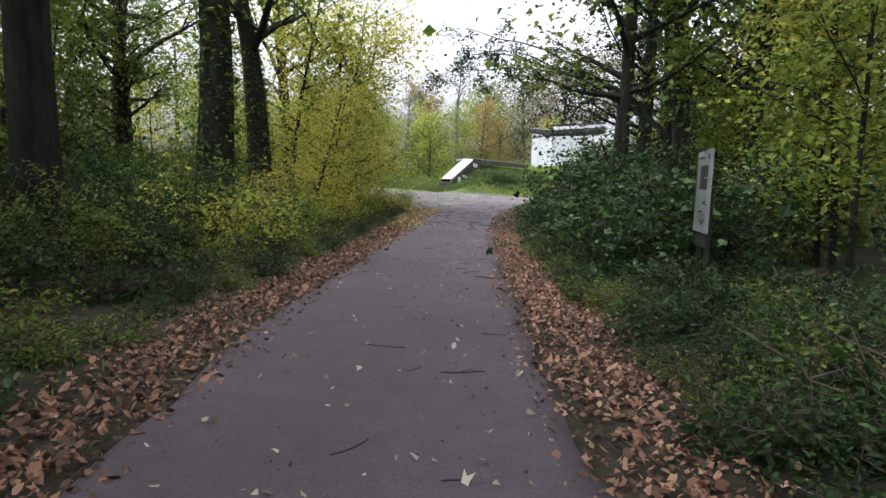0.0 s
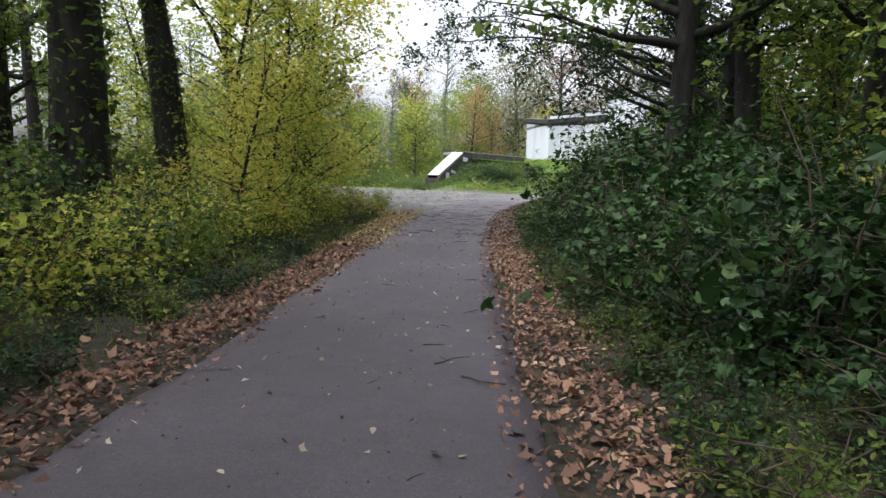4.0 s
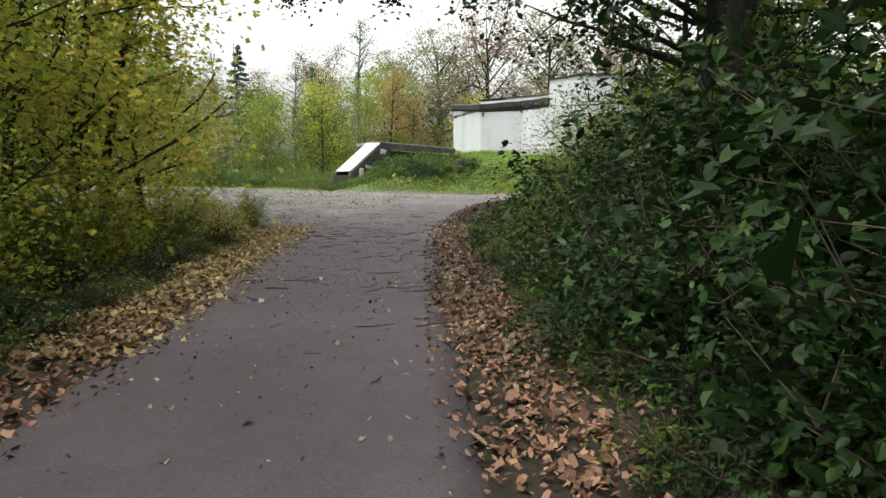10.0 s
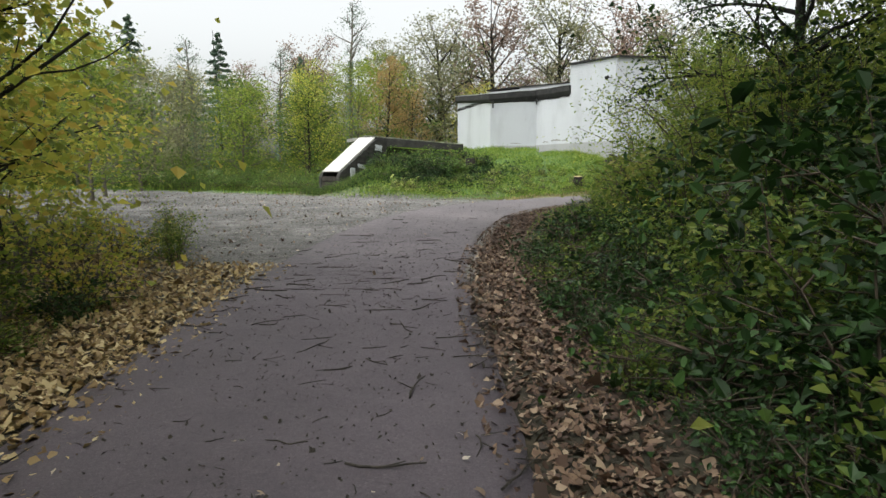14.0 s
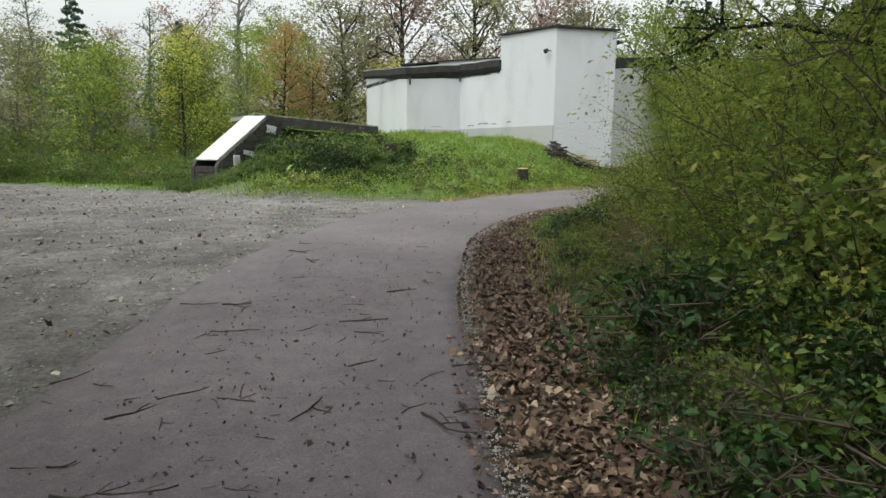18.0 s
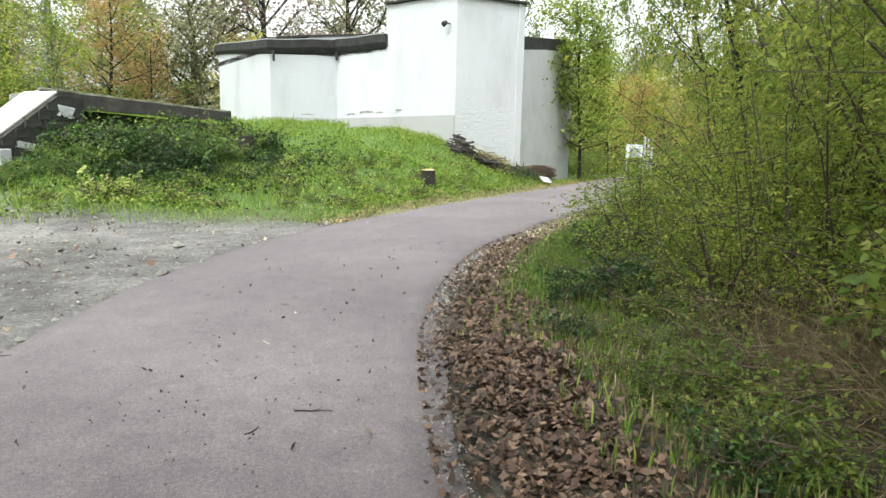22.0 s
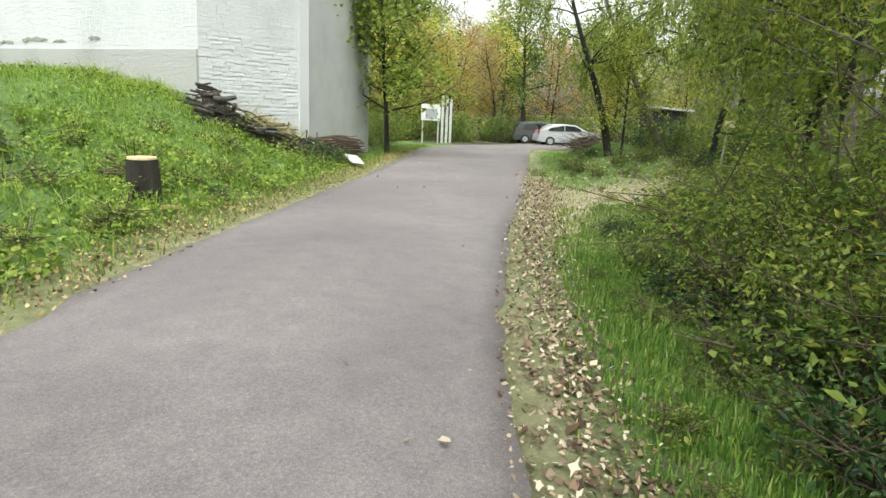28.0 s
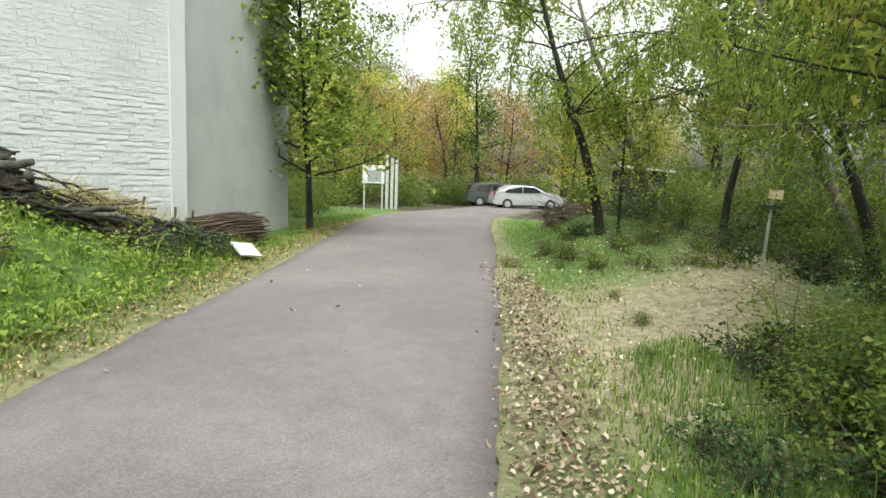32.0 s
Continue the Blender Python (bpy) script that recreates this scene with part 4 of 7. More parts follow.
g_ = np.random.default_rng(11)
SHRUB_NAMES = {"dark": "hazel_bush", "mixed": "field_shrub", "gold": "maple_scrub", "pale": "willow_bush", "broad": "sycamore_bush"}
SHRUB_LABELS = {"dark": "dense dark green roadside shrub", "mixed": "green roadside shrub turning yellow", "gold": "yellow-green maple scrub in autumn leaf", "pale": "light green willowy shrub with fine leaves", "broad": "dark green young sycamore with large lobed leaves"}


def shrubs(n, tall, wide, stems, leaves, leaf, mat, look_, group, **habit):
    return Kind([plant(SHRUB_NAMES[look_], grow_shrub(g_, tall, wide, stems, leaves, leaf, **habit), TWIG, mat, SHRUB_LABELS[look_], "shrub", group) for _ in range(n)])


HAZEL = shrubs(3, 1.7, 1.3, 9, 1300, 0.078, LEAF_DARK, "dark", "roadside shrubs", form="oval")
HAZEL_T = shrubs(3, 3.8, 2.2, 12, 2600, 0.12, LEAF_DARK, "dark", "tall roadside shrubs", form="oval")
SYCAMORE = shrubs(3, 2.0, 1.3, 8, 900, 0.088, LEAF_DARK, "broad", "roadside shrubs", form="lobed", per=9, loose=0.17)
MIXED = shrubs(3, 2.0, 1.5, 9, 2200, 0.07, LEAF_GREEN, "mixed", "roadside shrubs", long=1.5)
MIXED_T = shrubs(2, 3.6, 2.4, 11, 1700, 0.17, LEAF_GREEN, "mixed", "tall roadside shrubs", long=1.3)
GOLD = shrubs(3, 1.9, 1.4, 9, 1000, 0.085, LEAF_YELLOW, "gold", "autumn scrub", form="lobed", per=9, loose=0.18)
PALE = shrubs(3, 2.0, 1.6, 11, 2900, 0.048, LEAF_LIGHT, "pale", "willowy shrubs", long=2.4)
PALE_T = shrubs(3, 4.6, 2.4, 12, 5200, 0.066, LEAF_LIGHT, "pale", "tall willowy shrubs", long=2.2)
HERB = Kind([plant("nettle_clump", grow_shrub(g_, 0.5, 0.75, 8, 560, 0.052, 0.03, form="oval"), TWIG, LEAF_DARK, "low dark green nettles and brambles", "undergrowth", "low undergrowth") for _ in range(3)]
            + [plant("weed_clump", grow_shrub(g_, 0.45, 0.75, 8, 520, 0.046, 0.03, form="oval"), TWIG, LEAF_GREEN, "low green weeds beside the lane", "undergrowth", "low undergrowth") for _ in range(2)])
BRAMBLE = Kind([plant("bramble_mound", grow_shrub(g_, 1.0, 1.7, 16, 2400, 0.08, 0.05, out=(0.3, 1.2), form="plain", per=20, loose=0.11), TWIG, mat, "mound of ivy and brambles on the bank", "brambles", "brambles on the bank") for mat in (BRAMBLE_LEAF, BRAMBLE_LEAF, LEAF_DARK)])
TALL = Kind([plant("oak_tree", grow_tree(g_, 15, 0.33, 5.0, 5.0, 17, 3600, 0.21, 0.5, shape=0.4), BARK, LEAF_GREEN, "tall dark-trunked tree with green crown", "tree", "woodland trees") for _ in range(3)])
THICK = Kind([plant("oak_tree", with_ivy(grow_tree(g_, 16, 0.5, 6.0, 5.0, 15, 3600, 0.2, 0.5, shape=0.4), g_, 1500, 6.5, 0.62), BARK, LEAF_GREEN, "thick dark-trunked old oak beside the lane", "tree", "woodland trees") for _ in range(2)])
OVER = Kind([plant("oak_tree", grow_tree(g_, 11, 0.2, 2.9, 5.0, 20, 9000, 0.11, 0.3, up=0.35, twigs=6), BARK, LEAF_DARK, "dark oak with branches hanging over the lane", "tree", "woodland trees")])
MAPLE = Kind([plant("maple_tree", grow_tree(g_, 8.0, 0.085, 0.9, 2.7, 20, 4600, 0.105, 0.46, up=0.4, shape=0.4, twigs=4, long=1.1, per=34), BARK, LEAF_YELLOW, "young maple in yellow autumn leaf", "tree", "yellow maples") for _ in range(2)])
ORANGE = Kind([plant("autumn_tree", grow_tree(g_, 8.0, 0.12, 1.5, 3.0, 22, 4000, 0.15, 0.42, up=0.5, shape=0.4, twigs=5), BARK, LEAF_ORANGE, "small tree in orange autumn leaf", "tree", "orange trees") for _ in range(2)])
RUST = Kind([plant("broad_tree", grow_tree(g_, 14, 0.36, 3.0, 6.0, 26, 5200, 0.23, 0.6, up=0.8, shape=0.3, twigs=6, per=20), BARK, mat, look_, "tree", "russet trees") for mat, look_ in ((LEAF_RUST, "broad tall tree with russet crown"), (LEAF_OLIVE, "broad tall tree with grey-green crown"))])
WILLOW = Kind([plant("willow_tree", grow_willow(g_, 6.8, 0.1, lean, 15, 17, 20, 0.11), BARK_PALE if lean > 0.4 else BARK, LEAF_LIGHT, "leaning willow with hanging light green leaves", "tree", "willows") for lean in (0.25, 0.5, 0.12)])
SAPLING = Kind([plant("sapling", grow_tree(g_, 6.2, 0.06, 0.9, 2.2, 20, 3600, 0.125, 0.34, up=0.3, shape=0.35, twigs=5, long=1.2), BARK, LEAF_GREEN, "slim green sapling under the tall trees", "tree", "saplings") for _ in range(2)])
SAPLING_L = Kind([plant("sapling", grow_tree(g_, 6.2, 0.06, 1.2, 2.3, 18, 3600, 0.12, 0.34, up=0.3, shape=0.35, twigs=5), BARK, LEAF_LIGHT, "slim light green sapling beside the lane", "tree", "saplings")])
SIDE = Kind([plant("young_tree", grow_tree(g_, 7.6, 0.07, 1.3, 2.2, 36, 9500, 0.125, 0.3, up=0.4, shape=0.2, twigs=5), BARK, LEAF_LIGHT, "leafy light green tree close to the building corner", "tree", "young trees")])
# far trees mostly take lighter leaf colours in place of distance haze
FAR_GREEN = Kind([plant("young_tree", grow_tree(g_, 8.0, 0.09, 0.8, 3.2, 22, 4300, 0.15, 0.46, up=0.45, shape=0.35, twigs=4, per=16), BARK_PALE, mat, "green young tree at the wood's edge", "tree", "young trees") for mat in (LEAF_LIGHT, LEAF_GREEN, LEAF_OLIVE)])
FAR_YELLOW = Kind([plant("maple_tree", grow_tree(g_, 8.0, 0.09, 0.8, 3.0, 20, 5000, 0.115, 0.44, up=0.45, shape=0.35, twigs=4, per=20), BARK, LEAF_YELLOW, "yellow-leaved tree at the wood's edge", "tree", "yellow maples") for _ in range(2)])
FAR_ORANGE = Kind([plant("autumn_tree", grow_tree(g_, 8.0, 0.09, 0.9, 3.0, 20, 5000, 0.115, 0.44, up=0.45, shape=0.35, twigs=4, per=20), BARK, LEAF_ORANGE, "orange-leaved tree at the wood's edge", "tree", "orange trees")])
FAR_TALL = Kind([plant("oak_tree", grow_tree(g_, 15, 0.3, 3.5, 5.2, 18, 3800, 0.26, 0.65, shape=0.35, twigs=4, per=20), BARK, LEAF_GREEN, "tall green tree behind the wood's edge", "tree", "woodland trees")])
# added trees: high crowns out of view that shade lane and shrubs
SHADE_CANOPY = Kind([plant("beech_tree", grow_tree(g_, 18, 0.3, 8.5, 7.5, 20, 3600, 0.42, 1.0, up=0.4, shape=0.3), BARK, LEAF_GREEN, "tall tree with unseen crown, added to shade the lane", "tree", "canopy trees") for _ in range(2)])
BARE = Kind([plant("bare_tree", with_ivy(grow_tree(g_, 15, 0.2, 8, 2.6, 16, 900, 0.14, 0.4, up=0.9, twigs=6), g_, 1500, 8.5, 0.5), BARK_PALE, LEAF_BLUE, "tall ivy-clad tree with nearly bare top", "tree", "bare trees")])


def grow_conifer(rng, tall, leaves):
    trunk = curve_pts(rng, (0, 0, -0.1), (0, 0, 1), tall, 8, 0.01, 0)
    wood, c = [(trunk, np.linspace(0.16, 0.02, 8))], []
    for i in range(60):
        u = i / 60
        z, r = tall * (0.12 + 0.86 * u), 2.9 * (1 - u) ** 0.9 + 0.1
        az = i * 2.4
        p = np.array([0, 0, z])
        pts = np.array([p + np.array([math.cos(az), math.sin(az), -0.25 + 0.15 * s]) * r * s for s in (0, 0.4, 0.75, 1.0)])
        wood.append((pts, np.linspace(0.03, 0.006, 4)))
        s = rng.uniform(0.15, 1, int(leaves / 60))
        q = p + np.stack([np.cos(az) * s * r, np.sin(az) * s * r, (-0.25 + 0.15 * s) * r * s], 1)
        c.append(q + rng.normal(0, 0.1, q.shape) * [1.6 * r / 2, 1.6 * r / 2, 0.7])
    return wood, leaf_arrays(rng, np.concatenate(c), 0.24, 0.5, 2.2, 0.4)


SPRUCE = Kind([plant("spruce", grow_conifer(g_, 13, 9000), BARK, LEAF_BLUE, "blue-green spruce behind the lot, needles paled for haze", "tree", "spruces")])

r_ = np.random.default_rng(5)


def line(kind, y0, y1, gap, off, jitter, side, lo, hi, other=None, share=0.0):
    """Plants set along the lane, off metres past its edge."""
    for y in np.arange(y0, y1, gap):
        p = beside(y + r_.uniform(-0.2, 0.2), off + r_.uniform(-jitter, jitter), side)
        (other if other and r_.random() < share else kind).put(r_, *p, r_.uniform(lo, hi))


# the right of the lane, from the edge outwards
line(HERB, 1.5, 30, 0.6, 0.98, 0.15, 1, 0.55, 1.0)
line(HERB, 30, 40, 0.9, 1.15, 0.15, 1, 0.35, 0.6)
line(HERB, 40, 43.6, 0.8, 1.3, 0.2, 1, 0.6, 0.9)
for o in (1.8, 2.6, 3.5, 4.5):
    for y in np.arange(1.0, 11.5, 0.75):
        p = beside(y, o + r_.uniform(-0.3, 0.3), 1)
        if not (3.6 < p[0] < 4.9 and 10.4 < p[1] < 12.1):
            HERB.put(r_, *p, r_.uniform(0.8, 1.4))
line(HAZEL, 12, 24, 1.0, 1.7, 0.15, 1, 0.75, 1.0, MIXED, 0.08)
line(SYCAMORE, 11.8, 23.5, 1.3, 1.9, 0.25, 1, 0.7, 1.0)
line(SYCAMORE, 12, 23, 1.6, 2.7, 0.3, 1, 1.0, 1.4)
for y, s in ((15.6, 0.7), (20.6, 0.6), (29.0, 0.6)):
    GOLD.put(r_, *beside(y, 2.5, 1), s)
line(HAZEL_T, 11.8, 16, 1.4, 3.2, 0.25, 1, 0.55, 0.75)
line(HAZEL_T, 16, 25, 1.4, 3.2, 0.25, 1, 0.75, 1.0)
line(HERB, 24, 31, 0.75, 1.6, 0.2, 1, 0.9, 1.5)
for k, y in enumerate(np.arange(31, 39, 0.7)):
    HERB.put(r_, *beside(y, 1.65 + r_.uniform(-0.25, 0.25), 1), r_.uniform(0.4, 0.75), 3 + k % 2)
line(HAZEL, 24, 30.5, 0.8, 2.3, 0.2, 1, 0.55, 0.75, MIXED, 0.15)
line(HAZEL, 25, 30, 1.0, 3.1, 0.2, 1, 0.95, 1.2, MIXED, 0.3)
line(MIXED, 30, 32.5, 1.1, 3.1, 0.2, 1, 0.95, 1.15, PALE, 0.5)
line(HAZEL_T, 25, 30, 1.4, 4.4, 0.3, 1, 0.65, 0.85, PALE_T, 0.4)
line(PALE_T, 30, 34, 1.4, 4.4, 0.3, 1, 0.75, 0.95)
line(PALE, 31, 36.5, 0.95, 3.2, 0.2, 1, 0.7, 0.95, MIXED, 0.3)
line(PALE, 36.5, 39, 0.95, 2.6, 0.2, 1, 0.6, 0.8, MIXED, 0.4)
line(PALE_T, 34, 44, 1.4, 4.7, 0.3, 1, 0.75, 1.0)
line(PALE_T, 37, 43, 1.3, 3.3, 0.2, 1, 0.6, 0.8)
line(PALE, 39, 43.2, 0.8, 2.0, 0.2, 1, 0.55, 0.85, MIXED, 0.3)
line(PALE, 39, 43.4, 1.0, 3.0, 0.2, 1, 0.9, 1.2)
line(MIXED_T, 3, 46, 2.6, 7.0, 1.2, 1, 0.45, 0.75, HAZEL_T, 0.2)
line(MIXED_T, 0, 46, 4.0, 10.5, 1.5, 1, 0.5, 0.8)
# the left of the lane
line(HERB, 1.5, 27, 0.6, 1.1, 0.2, -1, 0.5, 0.9)
line(HERB, 1.5, 24, 0.9, 1.8, 0.25, -1, 0.8, 1.2)
line(HAZEL, 3, 13, 0.95, 2.6, 0.25, -1, 0.6, 0.8, MIXED, 0.12)
line(HAZEL, 2, 14, 1.0, 3.9, 0.4, -1, 0.8, 1.1, MIXED, 0.15)
line(HAZEL_T, 3, 15, 1.8, 5.4, 0.5, -1, 0.45, 0.65)
line(MIXED, 13, 18, 0.9, 2.3, 0.25, -1, 0.55, 0.8, GOLD, 0.5)
line(MIXED, 14, 17, 0.95, 3.3, 0.4, -1, 0.8, 1.15, HAZEL, 0.3)
line(GOLD, 17, 26.5, 0.95, 3.3, 0.4, -1, 0.8, 1.15, MIXED, 0.25)
line(GOLD, 18, 26.8, 0.9, 2.1, 0.2, -1, 0.5, 0.75, MIXED, 0.3)
line(HAZEL, 2, 14, 1.5, 6.0, 0.8, -1, 0.9, 1.3, MIXED, 0.2)
line(MIXED, 14, 26, 2.0, 6.0, 0.8, -1, 0.8, 1.15, GOLD, 0.3)
line(MIXED_T, 1, 27, 1.7, 9.0, 1.0, -1, 0.7, 1.0, HAZEL_T, 0.3)
line(MIXED_T, 1, 26, 2.0, 13.0, 1.5, -1, 0.9, 1.2)
for x, y, s in ((-4.2, 26.6, 0.5), (-4.9, 25.6, 0.6), (-5.0, 30.0, 0.42), (-5.5, 29.4, 0.5), (-6.4, 29.6, 0.6), (-4.6, 29.2, 0.4), (-7.6, 30.4, 0.75), (-8.8, 31, 0.8)):
    (MIXED if s < 0.45 else GOLD).put(r_, x, y, s)
# trunks on the left
for x, y, s, w in ((-4.15, 9.9, 1.0, 0), (-10.2, 29.4, 0.95, 0), (-9.5, 13.5, 0.7, 1), (-12, 16, 0.9, 2), (-13, 22, 0.9, 0), (-7.5, 5, 1.0, 2), (-14, 10, 1, 1), (-17, 18, 0.8, 0), (-11.4, 20.5, 0.5, 1), (-16, 26, 0.8, 2)):
    TALL.put(r_, x, y, s, w)
for x, y, s, w in ((-6.0, 16.8, 1.0, 0), (-6.7, 20.4, 0.8, 1)):
    THICK.put(r_, x, y, s, w)
for x, y, s in ((-6.4, 25.6, 1.05), (-6.9, 27.2, 1.0), (-8.4, 27.8, 1.1), (-5.7, 23.2, 0.9), (-7.6, 24.0, 1.05), (-11, 27, 1.0), (-4.9, 21.2, 0.6), (-4.1, 18.3, 0.5), (-7.2, 29.2, 0.72), (-9.4, 31.6, 0.8)):
    MAPLE.put(r_, x, y, s)
# trees on the right
for x, y, s, w in ((9.4, 25.2, 0.95, 0), (9, 14, 1.0, 2), (12, 19, 1.0, 1), (13, 8, 1.0, 0), (10.5, 32, 0.9, 2), (14, 38, 0.9, 1), (6.6, 18.5, 0.7, 2)):
    TALL.put(r_, x, y, s, w)
# unseen crowns added for shade; only (4.7, 26.5) follows from fallen twigs
for y in (-10, -4, 1.5):
    SHADE_CANOPY.put(r_, *beside(y, 5.6 + r_.uniform(-0.6, 0.6), -1), r_.uniform(0.9, 1.0))
    SHADE_CANOPY.put(r_, *beside(y + 2, 5.8 + r_.uniform(-0.6, 0.6), 1), r_.uniform(0.9, 1.05))
for x, y in ((10.2, 4.0), (5.6, 21.0), (4.7, 26.5), (6.4, 30.6)):
    SHADE_CANOPY.put(r_, x, y, r_.uniform(0.9, 0.98))
TALL.put(r_, 3.75, 18.0, 0.66)
for x, y in ((-14, -4), (14, -5), (2, -16), (8, -15)):
    SHADE_CANOPY.put(r_, x, y, 1.0)
for x, y, s in ((-5.2, 6.0, 0.8), (-7.4, 9.5, 0.9), (-9.0, 13.6, 1.0), (-10.6, 8.0, 1.1), (-12.5, 12.5, 1.2), (-12.8, 18.8, 1.2)):
    SAPLING.put(r_, x, y, s)
for x, y, s in ((7.0, 13.5, 0.9), (7.6, 16.8, 1.0), (6.6, 20.5, 1.0), (10.2, 12.6, 1.1), (11.4, 16.5, 1.2), (10.4, 22.4, 1.1), (7.6, 23.6, 1.0), (7.2, 30.5, 1.0), (8.6, 33.5, 1.0), (9.4, 37, 1.0)):
    SAPLING_L.put(r_, x, y, s)
line(MIXED_T, -12, 1, 2.5, 3.0, 0.5, 1, 0.7, 1.0)
line(MIXED_T, -12, 1, 2.5, 3.0, 0.5, -1, 0.7, 1.0)
BOUGH = Kind([plant("oak_tree", with_boughs(grow_tree(g_, 11, 0.2, 2.9, 4.6, 18, 5200, 0.11, 0.22, up=0.35, twigs=6), g_, 4.2, [(-9.0, 2.4, 5.5), (-8.4, 3.4, 6.6), (-4.6, -1.2, 4.6), (-4.0, -2.4, 3.8), (-7.4, 1.6, 6.4), (-8.2, 2.0, 7.4)], 620, 0.12), BARK, LEAF_DARK, "dark oak with long boughs hanging over the lane", "tree", "woodland trees")])
BOUGH.put(r_, 5.0, 28.6, 1.0, 0, yaw=0)
OVER.put(r_, 5.2, 22.4, 1.0, 0, yaw=140)
OVER.put(r_, 6.2, 34.5, 0.8, 0, yaw=250)
for x, y, s in ((7.8, 16.5, 0.8), (8.8, 20.5, 0.9), (7.4, 27, 0.75)):
    MAPLE.put(r_, x, y, s)
# behind the lot and the ramp
for x, y, s in ((-12.1, 38.8, 0.75), (-15, 44, 0.9), (-17, 50, 0.9), (-13.5, 54, 0.8), (-11, 57, 0.85), (-19, 55, 1.0), (-23, 47, 1.0), (-8.5, 60, 0.8), (-16, 59, 1.0), (-21, 62, 1.1), (-25, 57, 1.1), (-12, 64, 0.9), (-27, 42, 1.0), (-19, 40, 0.9)):
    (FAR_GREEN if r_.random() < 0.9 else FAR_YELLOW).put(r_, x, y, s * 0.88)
for x, y, s in ((-10.5, 56, 0.95),):
    FAR_YELLOW.put(r_, x, y, s * 0.85)
ORANGE.put(r_, -7.8, 66, 0.85, 0)
ORANGE.put(r_, -6.4, 70, 0.8, 1)
BARE.put(r_, -10.8, 68.4, 0.82)
BARE.put(r_, -15.5, 66, 0.7)
BARE.put(r_, -22, 66, 0.75)
for x, y, s in ((-26.5, 66, 0.95), (-22.5, 72, 0.95), (-31, 64, 1.0), (-17.5, 78, 0.85)):
    SPRUCE.put(r_, x, y, s)
for x, y, s, w in ((-4.8, 78, 0.95, 1), (0.5, 80, 1.12, 0), (6, 82, 1.15, 1), (11, 82, 1.1, 0), (16, 84, 1.1, 1), (-10, 84, 0.9, 1), (-18, 86, 0.9, 0)):
    RUST.put(r_, x, y, s, w)
for x in range(-48, 60, 9):
    (RUST if r_.random() < 0.4 else FAR_TALL).put(r_, x + r_.uniform(-2, 2), 95 + r_.uniform(-4, 6), r_.uniform(0.75, 1.0))
for i in range(22):
    MIXED_T.put(r_, -44 + 2.6 * i, 70 + 4 * math.sin(2.1 * i), r_.uniform(0.7, 1.1))
for i in range(14):
    MIXED_T.put(r_, -30 + 1.9 * i * 0.8, 60 + 2.5 * math.sin(1.7 * i), r_.uniform(0.5, 0.8))
for i in range(16):
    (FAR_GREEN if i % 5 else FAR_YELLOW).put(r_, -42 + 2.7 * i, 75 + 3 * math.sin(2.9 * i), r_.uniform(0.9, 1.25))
for i in range(12):
    MIXED_T.put(r_, -34 + r_.uniform(-2, 2), 30 + 3.4 * i, r_.uniform(0.7, 1.0))
    (FAR_GREEN if i % 2 else FAR_TALL).put(r_, -32 + r_.uniform(-4, 4), 28 + 3.6 * i, r_.uniform(0.8, 1.1))
for x, y, s in ((-9.5, 51.5, 0.45), (-10.6, 52.6, 0.5), (-12.5, 52.2, 0.5), (-14.2, 53.5, 0.55), (-16, 54.2, 0.55), (-18.2, 55.5, 0.6), (-8.6, 53.5, 0.5), (-20.5, 56, 0.6), (-11, 54.6, 0.8), (-15, 56, 0.85)):
    MIXED.put(r_, x, y, s)
# beside and behind the building's far corner, and the wood at the end of the lane
SIDE.put(r_, 12.3, 55.7, 1.0)
for x, y, s in ((15.2, 60.4, 0.8), (16.5, 62.5, 0.9), (17.6, 64.8, 0.95), (14.2, 59.6, 0.6), (19, 68.2, 1.0), (15.6, 66, 1.1)):
    (MIXED if r_.random() < 0.6 else PALE).put(r_, x, y, s)
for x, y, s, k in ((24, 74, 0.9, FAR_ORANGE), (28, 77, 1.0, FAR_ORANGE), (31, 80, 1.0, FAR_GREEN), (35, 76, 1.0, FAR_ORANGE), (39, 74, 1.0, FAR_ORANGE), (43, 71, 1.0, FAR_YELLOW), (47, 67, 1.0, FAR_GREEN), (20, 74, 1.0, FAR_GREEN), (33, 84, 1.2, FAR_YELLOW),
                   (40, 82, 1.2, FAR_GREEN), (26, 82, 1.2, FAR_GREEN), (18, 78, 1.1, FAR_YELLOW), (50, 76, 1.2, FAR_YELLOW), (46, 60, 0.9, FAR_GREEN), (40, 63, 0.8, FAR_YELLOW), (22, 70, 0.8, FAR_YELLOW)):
    k.put(r_, x, y, s)
for x, y, s, w in ((30, 88, 1.0, 0), (38, 90, 1.0, 1), (46, 86, 1.0, 2), (54, 80, 1.0, 0), (22, 88, 1.0, 1), (58, 68, 1.0, 2), (33.5, 71.5, 0.6, 1)):
    FAR_TALL.put(r_, x, y, s)
for i in range(16):
    f = i / 15
    MIXED.put(r_, 22 + 34 * f, 76 - 14 * f + 2 * math.sin(3 * i), r_.uniform(1.0, 1.5))
